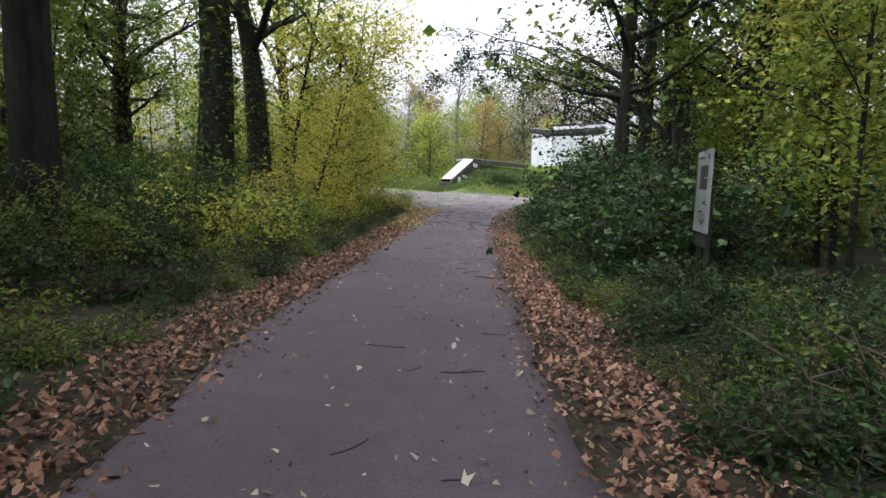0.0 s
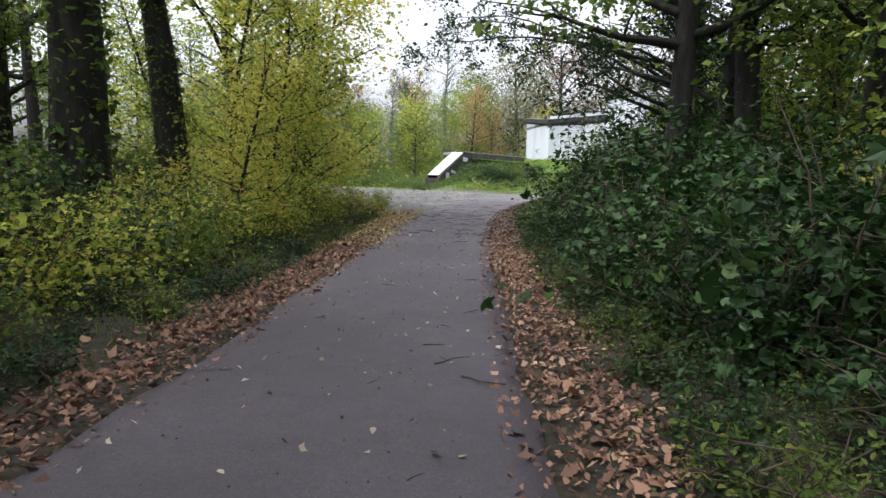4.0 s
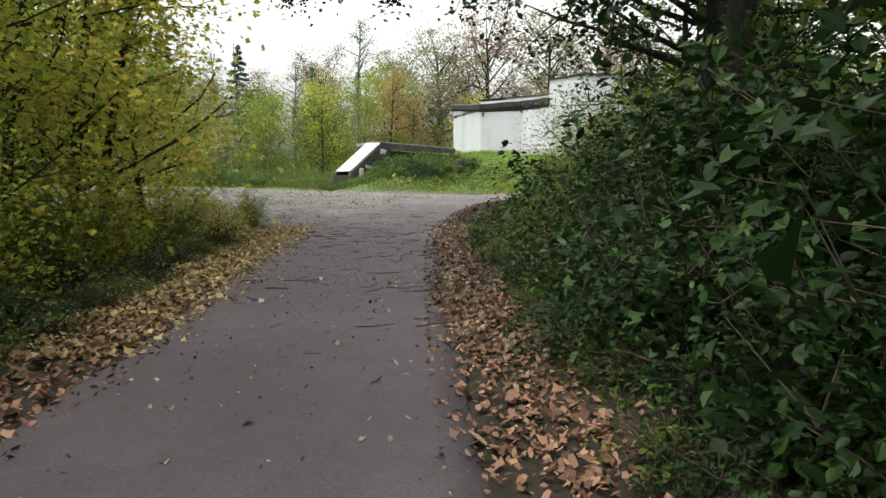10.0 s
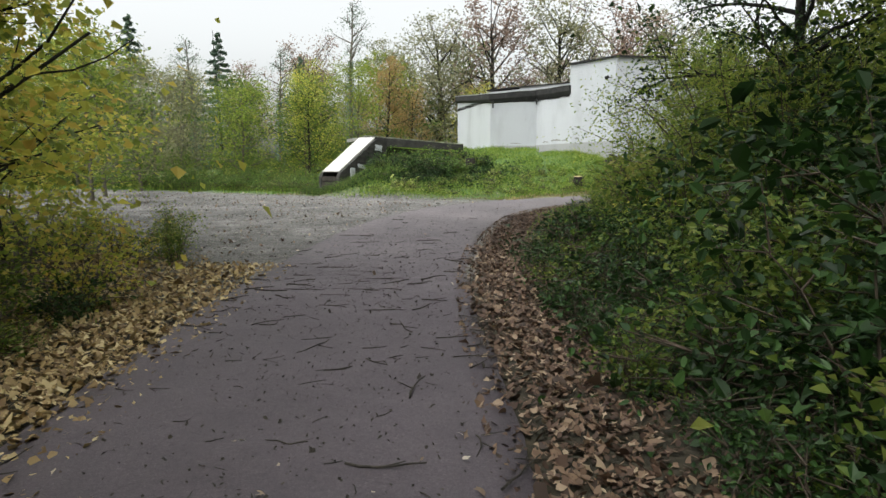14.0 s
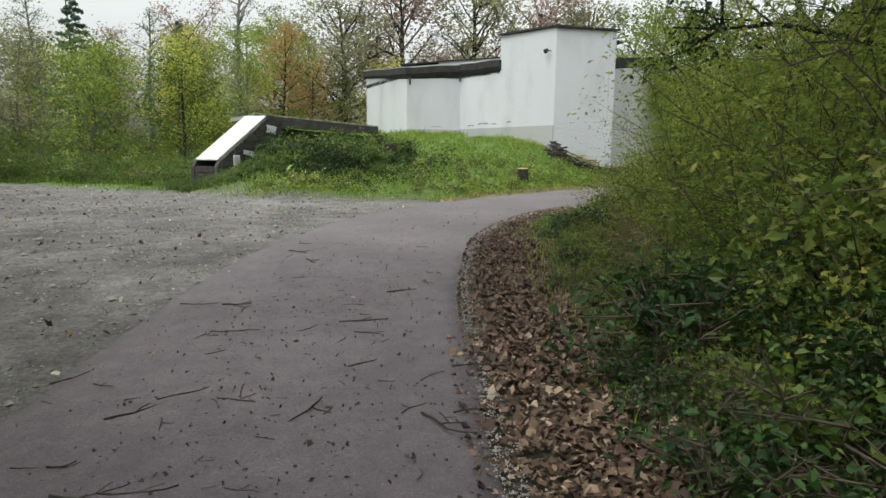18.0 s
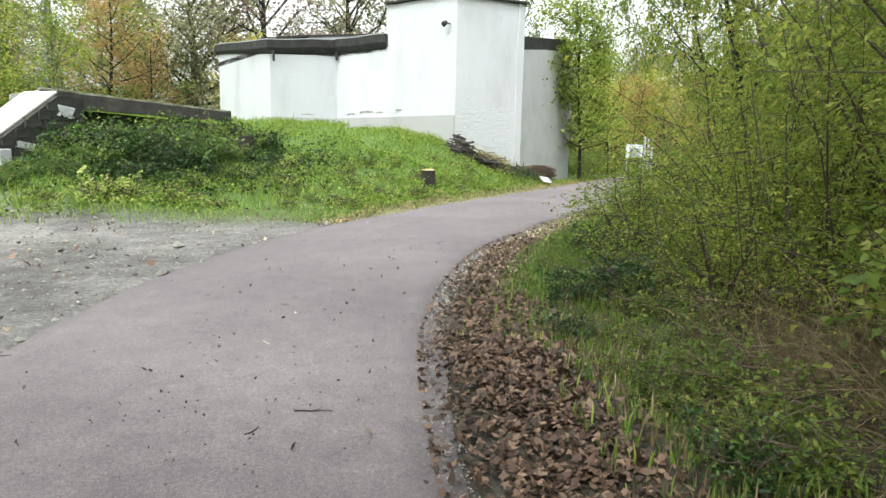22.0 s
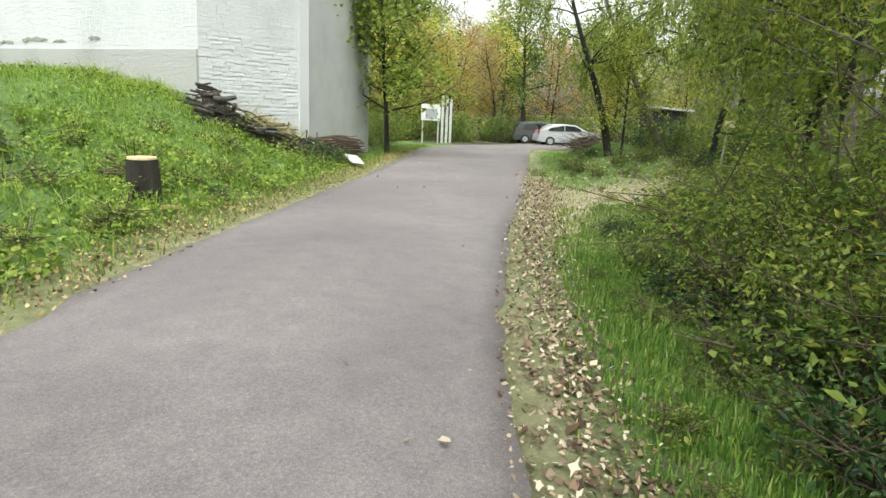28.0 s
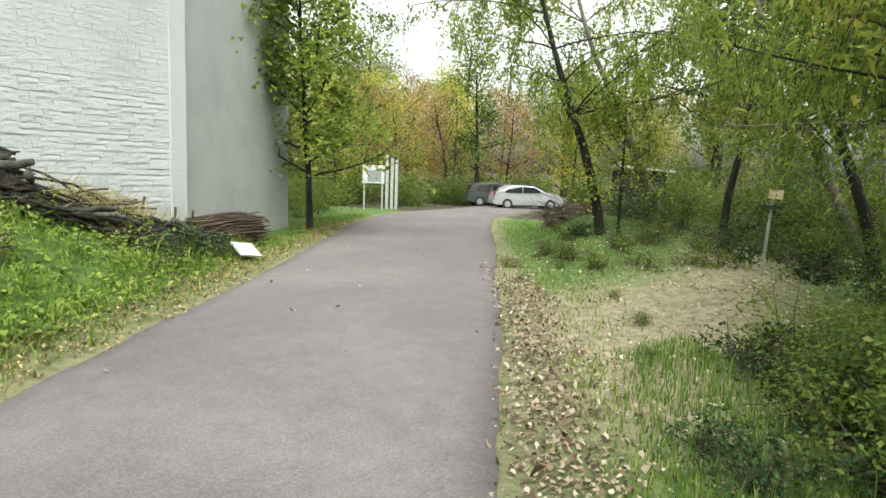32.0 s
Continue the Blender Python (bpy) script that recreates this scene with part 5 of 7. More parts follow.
# the right bank of the last stretch
WILLOW.put(r_, 14.8, 49.2, 0.9, 2, yaw=138)
WILLOW.put(r_, 20.0, 46.2, 1.25, 1, yaw=138)
WILLOW.put(r_, 16.8, 48.9, 1.0, 1, yaw=150)
SAPLING_L.put(r_, 14.95, 48.95, 0.5, 0)
for x, y, s in ((10.3, 42.0, 0.95), (9.0, 39.9, 0.9), (12.2, 42.6, 1.0), (7.6, 37.6, 0.8), (13.6, 43.0, 0.95), (17.0, 45.2, 1.0), (18.5, 48.6, 0.9)):
    WILLOW.put(r_, x, y, s)
for x, y, s in ((9.0, 43.3, 0.45), (9.6, 43.0, 0.45), (8.4, 42.9, 0.5), (10.4, 43.2, 0.4), (8.2, 42.0, 0.7), (9.9, 42.0, 0.6), (7.7, 41.6, 0.75)):
    (HAZEL if r_.random() < 0.4 else MIXED).put(r_, x, y, s)
for x, y, s in ((16.4, 48.6, 0.6), (18, 50.5, 0.7), (20, 52, 0.8), (17.5, 47.4, 0.7), (22, 54, 0.8), (19.5, 47, 0.9), (21, 44.5, 1.2), (17, 42.5, 1.1), (14.5, 42.5, 0.9), (24, 49, 1.3), (27, 54, 1.2), (30, 58, 1.1), (15.9, 44.4, 0.7), (16.8, 46.0, 0.6)):
    (MIXED if r_.random() < 0.5 else HAZEL).put(r_, x, y, s)
for x, y, s in ((24, 45, 0.9), (28, 50, 1.0), (33, 56, 1.0), (20, 41, 0.9)):
    MIXED_T.put(r_, x, y, s)
for x, y, s in ((26, 47, 1.0), (31, 52, 1.0), (36, 57, 1.0), (21, 40, 0.9), (27, 41, 1.0)):
    FAR_TALL.put(r_, x, y, s)
for k, (x, y) in enumerate(((12.9, 48.0), (13.5, 47.6), (14.0, 48.3), (14.4, 47.3), (13.2, 48.8), (14.9, 48.3), (15.3, 47.5), (12.3, 49.2), (13.7, 49.6), (14.6, 46.9))):
    HERB.put(r_, x, y, r_.uniform(0.5, 0.9), 3 + k % 2)
for x, y in ((14.6, 49.6), (15.4, 48.4), (16.8, 48), (17.4, 49.2), (15.8, 47.4)):
    HERB.put(r_, x, y, r_.uniform(0.6, 1.0))
for x, y in ((15.2, 45.6), (16.2, 46.6), (16.9, 47.4), (17.4, 46.4), (14.6, 44.6), (13.4, 43.9), (12.4, 43.6), (18.2, 47.6), (15.6, 46.9), (16.6, 45.4)):
    HERB.put(r_, x, y, r_.uniform(0.9, 1.6))
# ivy and brambles against the slab and along the lot
for i in range(44):
    x = -6.0 + 5.6 * r_.random()
    y = 46.0 + 0.55 * (x + 6) + r_.uniform(0.0, 2.4)
    if (x + 6.36) * 0.84 - (y - 46.16) * 0.545 > 0.85:
        HERB.put(r_, x, y, r_.uniform(1.1, 1.9), int(r_.integers(0, 3)) if r_.random() < 0.4 else 3)
# (along the ramp's side wall, out from it, size)
for u, d, s in ((0.5, 0.8, 0.35), (1.2, 1.15, 0.7), (1.9, 1.1, 0.95), (2.7, 0.95, 1.0), (1.5, 2.0, 0.8), (2.3, 2.1, 1.0), (3.1, 1.8, 1.1), (3.1, 2.9, 1.0), (2.3, 3.0, 0.8), (3.9, 3.3, 0.7), (3.0, 3.9, 0.45), (4.6, 4.2, 0.4), (-0.2, 1.2, 0.35), (0.5, 1.9, 0.5), (1.4, 3.0, 0.5)):
    BRAMBLE.put(r_, -6.36 + 0.545 * u + 0.84 * d, 46.16 + 0.84 * u - 0.545 * d, s)
for x, y in ((-7.0, 45.6), (-6.5, 45.5), (-6.0, 45.4), (-5.4, 45.3), (-7.6, 45.9), (-4.7, 45.4)):
    BRAMBLE.put(r_, x, y + 0.25, r_.uniform(0.36, 0.5), 1)
for i in range(20):
    f = i / 19
    BRAMBLE.put(r_, -8.6 - 13.5 * f, 49.3 + 5.6 * f + r_.uniform(-0.4, 0.5), r_.uniform(0.75, 1.15), i % 2)
for i in range(26):
    f = i / 25
    HERB.put(r_, -8.2 - 13 * f + r_.uniform(-0.3, 0.3), 48.0 + 6.2 * f + r_.uniform(-0.2, 0.9), r_.uniform(0.9, 1.7), int(r_.integers(3, 5)))
for i in range(3, 9):
    HERB.put(r_, -7.4 + 0.5 * i, 45.7 + 0.1 * i + r_.uniform(-0.2, 0.2), r_.uniform(0.5, 0.8), int(r_.integers(3, 5)))
# hedge and undergrowth under the end wood
for i in range(22):
    f = i / 21
    far = 4.5 if 0.25 < f < 0.6 else 0.0
    MIXED_T.put(r_, 19 + 36 * f + 0.5 * far, 72.5 - 11 * f + 1.2 * math.sin(3 * i) + far, r_.uniform(0.55, 0.8))
for i in range(46):
    x, y = r_.uniform(-4, 8.5), r_.uniform(43.5, 52)
    if float(mound(np.array([x]), np.array([y]))[0]) > 0.1 and y < 50.5:
        HERB.put(r_, x, y, r_.uniform(0.25, 0.5), int(r_.integers(3, 5)))
line(HERB, 37, 44.0, 0.55, 1.7, 0.25, 1, 0.7, 1.1)
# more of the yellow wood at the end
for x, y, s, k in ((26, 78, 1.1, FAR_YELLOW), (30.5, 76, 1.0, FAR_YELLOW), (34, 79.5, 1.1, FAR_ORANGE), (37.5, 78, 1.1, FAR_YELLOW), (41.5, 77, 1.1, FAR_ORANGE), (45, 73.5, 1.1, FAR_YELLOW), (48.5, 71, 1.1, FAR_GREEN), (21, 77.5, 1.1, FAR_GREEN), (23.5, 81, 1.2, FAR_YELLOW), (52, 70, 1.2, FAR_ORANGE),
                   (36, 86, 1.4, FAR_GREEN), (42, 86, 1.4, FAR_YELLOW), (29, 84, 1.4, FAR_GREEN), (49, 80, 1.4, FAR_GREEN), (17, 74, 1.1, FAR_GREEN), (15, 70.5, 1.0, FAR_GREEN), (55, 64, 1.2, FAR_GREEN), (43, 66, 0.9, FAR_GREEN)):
    k.put(r_, x, y, s)
line(HAZEL, 40.5, 43.6, 0.6, 1.95, 0.15, 1, 0.5, 0.72, MIXED, 0.65)
line(MIXED, 43.6, 46.4, 0.5, 2.3, 0.2, 1, 0.25, 0.36)
line(MIXED, 41, 44.4, 0.8, 2.9, 0.2, 1, 0.7, 1.0, PALE, 0.5)
line(MIXED, 44.4, 46.8, 0.55, 3.1, 0.2, 1, 0.3, 0.42, PALE, 0.3)
line(HERB, 40, 46.4, 0.5, 1.35, 0.15, 1, 0.5, 0.85)

# bright weeds over the bank, darker ones at its foot
BANKWEED = Kind([plant("bank_weed", grow_shrub(g_, 0.26, 0.55, 8, 420, 0.04, 0.03), TWIG, BANK_LEAF, "low bright green weeds on the grassy bank", "weeds", "weeds on the bank") for _ in range(3)])
for i in range(230):
    x, y = r_.uniform(-4.5, 9.0), r_.uniform(42.5, 53.5)
    if float(mound(np.array([x]), np.array([y]))[0]) > 0.12 and (x - 3.36) ** 2 + (y - 46.9) ** 2 > 0.4 and y - 0.75 * x < 47.6:
        BANKWEED.put(r_, x, y, r_.uniform(0.55, 1.15))
for x, y, s in ((7.8, 51.2, 0.95), (7.3, 50.9, 0.7), (8.2, 51.5, 0.7), (4.4, 47.4, 0.4), (3.6, 47.3, 0.4), (0.2, 46.2, 0.5), (1.2, 45.6, 0.4)):
    HERB.put(r_, x, y, s, 0)
# undergrowth round the board
for x, y, s in ((3.9, 9.9, 0.9), (4.2, 9.6, 1.0), (4.6, 10.1, 1.1), (3.7, 12.3, 0.8), (4.3, 12.4, 1.0), (5.1, 10.6, 1.2), (5.2, 11.4, 1.3), (5.0, 12.0, 1.2), (3.75, 10.6, 0.55), (3.7, 11.3, 0.5), (3.8, 11.9, 0.55)):
    HERB.put(r_, x, y, s)


def reed_clump(n, tall, wide):
    limbs = []
    for _ in range(n):
        az, r = g_.uniform(0, 6.28), wide * math.sqrt(g_.random())
        out = g_.uniform(0.2, 1.3)
        d = np.array([math.cos(az) * out, math.sin(az) * out, 1.0])
        pts = curve_pts(g_, (math.cos(az) * r, math.sin(az) * r, -0.03), d / np.linalg.norm(d), tall * g_.uniform(0.5, 1.1), 6, 0.25, -1.6)
        limbs.append((pts, np.linspace(0.0032, 0.0014, 6)))
    v, f = tubes(limbs, 3)
    e = empty("dry_reeds", None, "clump of dry straw-coloured stalks at the lane's edge", "dry grass", "dry stalks")
    child(new("stalk_tuft", quick_mesh("stalk_tuft", v, f, STRAW, True)), e)["kind"] = "stuff"
    return e


REEDS = Kind([reed_clump(170, 0.95, 0.4), reed_clump(150, 0.75, 0.42), reed_clump(190, 1.1, 0.5)])
line(REEDS, 32.8, 36.2, 0.5, 2.5, 0.3, 1, 0.8, 1.1)
line(REEDS, 33.0, 36.0, 0.7, 3.0, 0.3, 1, 1.0, 1.3)
for y in (26.5, 28.0, 29.4):
    REEDS.put(r_, *beside(y, 1.9, 1), 0.5)
for k, y in enumerate(np.arange(30, 41, 0.4)):
    HERB.put(r_, *beside(y, 2.0 + r_.uniform(-0.3, 0.6), 1), r_.uniform(0.45, 0.8), 3 + k % 2)
for k, y in enumerate(np.arange(24, 41, 0.45)):
    HERB.put(r_, *beside(y, 1.45 + r_.uniform(-0.2, 0.3), 1), r_.uniform(0.4, 0.7), k % 3 if y < 29 else 3 + k % 2)
for k, y in enumerate(np.arange(24.5, 33, 0.8)):
    (HAZEL if y < 30 else MIXED).put(r_, *beside(y, 2.0 + r_.uniform(-0.1, 0.3), 1), r_.uniform(0.38, 0.52))
for k, y in enumerate(np.arange(2.5, 10, 0.3)):
    HERB.put(r_, *beside(y, 1.2 + r_.uniform(-0.2, 1.8), 1), r_.uniform(0.6, 0.95), k % 5)
for x, y in ((4.1, 11.05), (4.25, 11.3), (4.2, 11.65), (4.3, 10.8), (4.4, 11.95)):
    HERB.put(r_, x, y, 1.25, 0)
# thicker green behind the dirt track
for x, y, s in ((18.6, 44.6, 1.1), (20.4, 46.0, 1.1), (21.6, 47.6, 1.2), (22.8, 46.2, 1.3), (19.4, 43.4, 1.2), (22.6, 49.4, 1.1), (23.6, 51.2, 1.1), (25.0, 47.6, 1.4), (21.2, 49.6, 0.9), (24.8, 53.0, 1.0)):
    (MIXED if r_.random() < 0.6 else PALE).put(r_, x, y, s)

# bushes closing the dirt track's far side
edge = [(6.5, 41.3), (7.6, 42.6), (8.9, 43.8), (10.1, 44.8)]
for (x0, y0), (x1, y1) in zip(edge, edge[1:]):
    for k in range(4):
        f = (k + r_.uniform(0, 0.8)) / 4
        x, y = x0 + (x1 - x0) * f, y0 + (y1 - y0) * f
        HERB.put(r_, x + 0.1, y - 0.2, r_.uniform(0.6, 1.0))
        (MIXED if r_.random() < 0.55 else HAZEL).put(r_, x + 0.35, y - 0.55, r_.uniform(0.4, 0.52))
        if not 13.9 < x + 0.8 < 15.4:
            (PALE if r_.random() < 0.4 else MIXED).put(r_, x + 0.85, y - 1.4, r_.uniform(0.55, 0.8))
        if k % 2 == 0 and not 13.4 < x + 1.5 < 15.8:
            MIXED.put(r_, x + 1.5, y - 2.4, r_.uniform(0.8, 1.1))
for x, y, s in ((8.9, 41.4, 0.85), (11.2, 43.2, 0.9), (7.2, 39.8, 0.85), (6.2, 38.6, 0.8)):
    WILLOW.put(r_, x, y, s)
for i in range(60):
    x, y = r_.uniform(-4.2, 9.0), r_.uniform(43.0, 52)
    if float(mound(np.array([x]), np.array([y]))[0]) > 0.2 and y - 0.75 * x < 47.4 and (x - 3.36) ** 2 + (y - 46.9) ** 2 > 0.6:
        BANKWEED.put(r_, x, y, r_.uniform(1.1, 1.9))

# bushes along the far edge of the lot
for i in range(26):
    f = i / 25
    MIXED.put(r_, -8.6 - 14 * f + r_.uniform(-0.3, 0.3), 50.2 + 5.6 * f + r_.uniform(-0.2, 0.8), r_.uniform(0.45, 0.75))
for x, y, s in ((3.3, 10.2, 0.6), (3.4, 10.9, 0.55), (3.35, 11.5, 0.6), (3.3, 12.1, 0.7), (3.75, 11.0, 0.6), (3.9, 11.6, 0.6), (4.1, 10.9, 0.55), (4.15, 11.9, 0.7), (3.1, 11.2, 0.5), (3.0, 10.5, 0.5)):
    HERB.put(r_, x, y, s)

line(HERB, 12, 24, 0.5, 1.4, 0.2, 1, 0.6, 0.95)
for i in range(26):
    HERB.put(r_, *beside(37.8 + 0.25 * i, 0.85 + r_.uniform(-0.15, 0.35), 1), r_.uniform(0.28, 0.5), int(r_.integers(3, 5)))
for x, y, s in ((10.6, 45.8, 0.35), (9.4, 45.0, 0.3), (11.6, 46.8, 0.3), (12.8, 48.6, 0.4), (14.4, 49.8, 0.45), (15.2, 50.6, 0.4), (13.4, 49.6, 0.35)):
    HERB.put(r_, x, y, s, 3)

for i in range(18):
    HERB.put(r_, *beside(5.6 + 0.25 * i, 1.7 + r_.uniform(-0.4, 1.6), 1), r_.uniform(0.6, 0.9), int(r_.integers(0, 3)))

# ---------------------------------------------------------------- things
def info_board():
    x, y = 4.48, 11.42
    s = empty("trail_sign", pose(x, y, gz(x, y), 0, 0, -86), "tall grey information board with dark pictures and faded text", "sign")
    for a in (-0.2, 0.2):
        part("post", box_bm((0.08, 0.05, 1.5), (a, 0.05, 0.7), bevel=0.008), BITUMEN, s, "dark post")
    bm = box_bm((0.64, 0.04, 1.04), (0, 0, 1.38), bevel=0.012)
    for v in bm.verts:
        if v.co.z > 1.5:
            v.co.z += 0.05 * v.co.x
    part("panel", bm, PLATE_GREY, s, "grey weathered panel")
    part("foot_board", box_bm((0.58, 0.03, 0.16), (0, 0.015, 0.76), bevel=0.006), BITUMEN, s, "dark lower board")
    part("title_bar", box_bm((0.26, 0.006, 0.03), (-0.12, -0.021, 1.81)), PRINT_DARK, s)
    part("mark", box_bm((0.06, 0.006, 0.06), (0.26, -0.021, 1.82)), PRINT_DARK, s)
    part("picture", box_bm((0.18, 0.006, 0.3), (-0.03, -0.021, 1.56), bevel=0.002), PRINT_DARK, s, "dark printed picture")
    for z in (1.64, 1.48):
        part("picture", box_bm((0.17, 0.006, 0.145), (0.16, -0.021, z), bevel=0.002), PRINT_DARK, s, "dark printed picture")
    rng = random.Random(3)
    for k in range(17):
        w = rng.uniform(0.1, 0.13)
        part("text_bar", box_bm((w, 0.004, 0.008), (-0.28 + w / 2, -0.021, 1.74 - 0.02 * k)), FADED, s)
    for k in range(13):
        w = rng.uniform(0.5, 0.56) if k % 5 < 4 else 0.3
        part("text_bar", box_bm((w, 0.004, 0.007), (-0.28 + w / 2, -0.021, 1.32 - 0.03 * k)), FADED, s)


info_board()


def stump(x, y, r, h, label, top):
    s = empty("tree_stump", pose(x, y, gz(x, y) - 0.05), label, "stump", "stumps on the bank")
    bm = cone_bm(r * 1.18, r, h, (0, 0, h / 2), seg=18)
    rng = random.Random(int(x * 100))
    for v in bm.verts:
        k = 1 + 0.07 * math.sin(3 * math.atan2(v.co.y, v.co.x) + x) + rng.uniform(-0.03, 0.03)
        v.co.x, v.co.y = v.co.x * k, v.co.y * k
    part("bark", bm, STUMP_BARK, s)
    part("cut_face", cone_bm(r * 0.97, r * 0.94, 0.03, (0, 0, h + 0.012), seg=18, bevel=0.008), top, s, "pale fresh cut face" if top is CUTWOOD else "weathered cut face")


stump(3.36, 46.9, 0.17, 0.5, "freshly cut stump with pale top in the grass", CUTWOOD)
stump(-1.06, 48.5, 0.2, 0.62, "dark old stump on the ivy bank", DEADWOOD)
stump(-0.9, 47.9, 0.15, 0.3, "low dark stump on the grassy bank", DEADWOOD)
stump(-2.6, 47.0, 0.17, 0.4, "dark old stump in ivy", DEADWOOD)
stump(-3.0, 48.4, 0.2, 0.5, "dark old stump in ivy", DEADWOOD)
stump(-3.9, 48.6, 0.2, 0.55, "dark old stump in ivy", DEADWOOD)


def wood_chip():
    x, y = 3.5, 46.45
    c = empty("wood_offcut", pose(x, y, gz(x, y) + 0.05, 0, 8, 35), "pale split offcut lying in the grass by the stump", "wood offcut")
    part("bark_side", prism_bm([(-0.17, -0.03), (-0.15, 0.03), (0.16, 0.035), (0.18, -0.02)], -0.035, 0.02, bevel=0.006), STUMP_BARK, c, "dark bark")
    part("split_face", prism_bm([(-0.165, -0.026), (-0.145, 0.028), (0.155, 0.032), (0.175, -0.017)], -0.05, -0.036, bevel=0.004), CUTWOOD, c, "pale split wood")


wood_chip()


def log_pile():
    rng = np.random.default_rng(21)
    p = empty("brushwood_pile", pose(6.6, 51.7, 0), "heap of dead logs and brushwood against the white wall", "wood pile")
    d = np.array([0.976, 0.216])
    turn = math.atan2(d[1], d[0])

    def log(f, back, z, az, pitch, length, r, mat, bend=0.12):
        c = np.array([f * d[0] - back * d[1], f * d[1] + back * d[0]])
        base = gz(6.6 + c[0], 51.7 + c[1])
        pts = curve_pts(rng, (c[0], c[1], base + z), (math.cos(az), math.sin(az), pitch), length, 6, bend, 0)
        pts -= (pts[0] + pts[-1]) / 2 - np.array([c[0], c[1], base + z])
        pts = np.concatenate([pts[:1] * 1, pts, pts[-1:] * 1])
        pts[0] += (pts[1] - pts[2]) * 0.01
        pts[-1] += (pts[-2] - pts[-3]) * 0.01
        v, faces = tubes([(pts, np.r_[0.001, np.linspace(r, r * 0.65, 6), 0.001])], 8 if r > 0.02 else 5)
        child(new("log" if r > 0.02 else "stick", quick_mesh("log", v, faces, mat, True)), p)

    # the tall heap at the corner, thrown criss-cross
    for i in range(95):
        f = rng.normal(-0.95, 0.24)
        top = max(0.12, 0.7 - 0.9 * abs(f + 0.95))
        log(f, rng.uniform(-0.5, 0.35), 0.04 + 0.95 * top * rng.random(), turn + rng.normal(0, 0.5), rng.normal(-0.1, 0.1), rng.uniform(0.25, 0.55), 0.014 + 0.045 * rng.random() ** 2.5, DEADWOOD if rng.random() < 0.6 else GREYWOOD, 0.1)
    # a rotten root stock in the middle of the heap
    bm = cone_bm(0.42, 0.09, 0.66, (0, 0, 0.33), seg=18)
    bmesh.ops.subdivide_edges(bm, edges=list(bm.edges), cuts=5, use_grid_fill=True)
    for v in bm.verts:
        n = 1 + 0.7 * noise.noise(v.co * 5) + 0.35 * noise.noise(v.co * 13)
        v.co = Vector((v.co.x * n, v.co.y * n, v.co.z + 0.08 * noise.noise(v.co * 9)))
    bm.transform(Matrix.Translation((-0.95 * d[0], -0.95 * d[1], gz(6.6 - 0.95 * d[0], 51.7 - 0.95 * d[1]) - 0.03)))
    part("root_stock", bm, DEADWOOD, p, "dark rotten root stock")
    # long logs laid flat along the wall
    for i in range(70):
        f = rng.uniform(-0.6, 1.7)
        log(f, rng.uniform(-0.55, 0.3), 0.05 + (0.3 - 0.08 * f) * rng.random(), turn + rng.normal(0, 0.1), -0.2 + rng.normal(0, 0.04), rng.uniform(0.7, 1.4), 0.016 + 0.04 * rng.random() ** 2.5, GREYWOOD if rng.random() < 0.6 else DEADWOOD, 0.13)
    for i in range(90):
        log(rng.uniform(-1.2, 1.9), rng.uniform(-0.55, 0.3), rng.uniform(0.1, 0.36), turn + rng.normal(0, 0.5), rng.normal(-0.12, 0.15), rng.uniform(0.25, 0.7), rng.uniform(0.004, 0.01), DEADWOOD, 0.2)
    for f, z in ((1.45, 0.3), (1.75, 0.26), (0.95, 0.3)):
        log(f, 0.25, z, turn, 9.0, 0.5, 0.028, DEADWOOD, 0.03)
    # straw on top
    limbs = []
    for i in range(420):
        f, back, az = rng.normal(0.35, 0.45), rng.uniform(-0.3, 0.35), rng.uniform(0, 6.28)
        c = np.array([f * d[0] - back * d[1], f * d[1] + back * d[0]])
        pts = curve_pts(rng, (c[0], c[1], gz(6.6 + c[0], 51.7 + c[1]) + rng.uniform(0.26, 0.42)), (math.cos(az), math.sin(az), rng.uniform(0.1, 1.2)), rng.uniform(0.15, 0.4), 4, 0.15, -0.4)
        limbs.append((pts, np.linspace(0.004, 0.002, 4)))
    v, faces = tubes(limbs, 3)
    tagged(child(new("straw", quick_mesh("straw", v, faces, STRAW_YELLOW, True)), p), "yellow straw on top", kind="stuff")


log_pile()


def rounded_stack():
    x, y = 9.0, 52.9
    s = empty("twig_stack", pose(x, y, gz(x, y), 0, 0, 30), "neat stack of brown twigs beside the building corner", "wood pile")
    rng = np.random.default_rng(4)
    limbs = []
    for i in range(420):
        a = rng.uniform(-0.32, 0.32)
        b = rng.uniform(0, 0.5) * math.sqrt(max(0.05, 1 - (a / 0.34) ** 2))
        limbs.append((np.array([(-0.7 + rng.uniform(-0.25, 0.2), a + rng.normal(0, 0.05), b), (0, a + rng.normal(0, 0.03), b + 0.04), (0.7 + rng.uniform(-0.2, 0.25), a + rng.normal(0, 0.05), max(0, b + rng.normal(0, 0.04)))]), np.full(3, rng.uniform(0.005, 0.014))))
    v, f = tubes(limbs, 5)
    tagged(child(new("brushwood", quick_mesh("brushwood", v, f, surface("brown_brush", [(0.3, (0.045, 0.03, 0.023)), (0.7, (0.13, 0.088, 0.066))], 30, 90, 0.95), True)), s), kind="stuff")


rounded_stack()


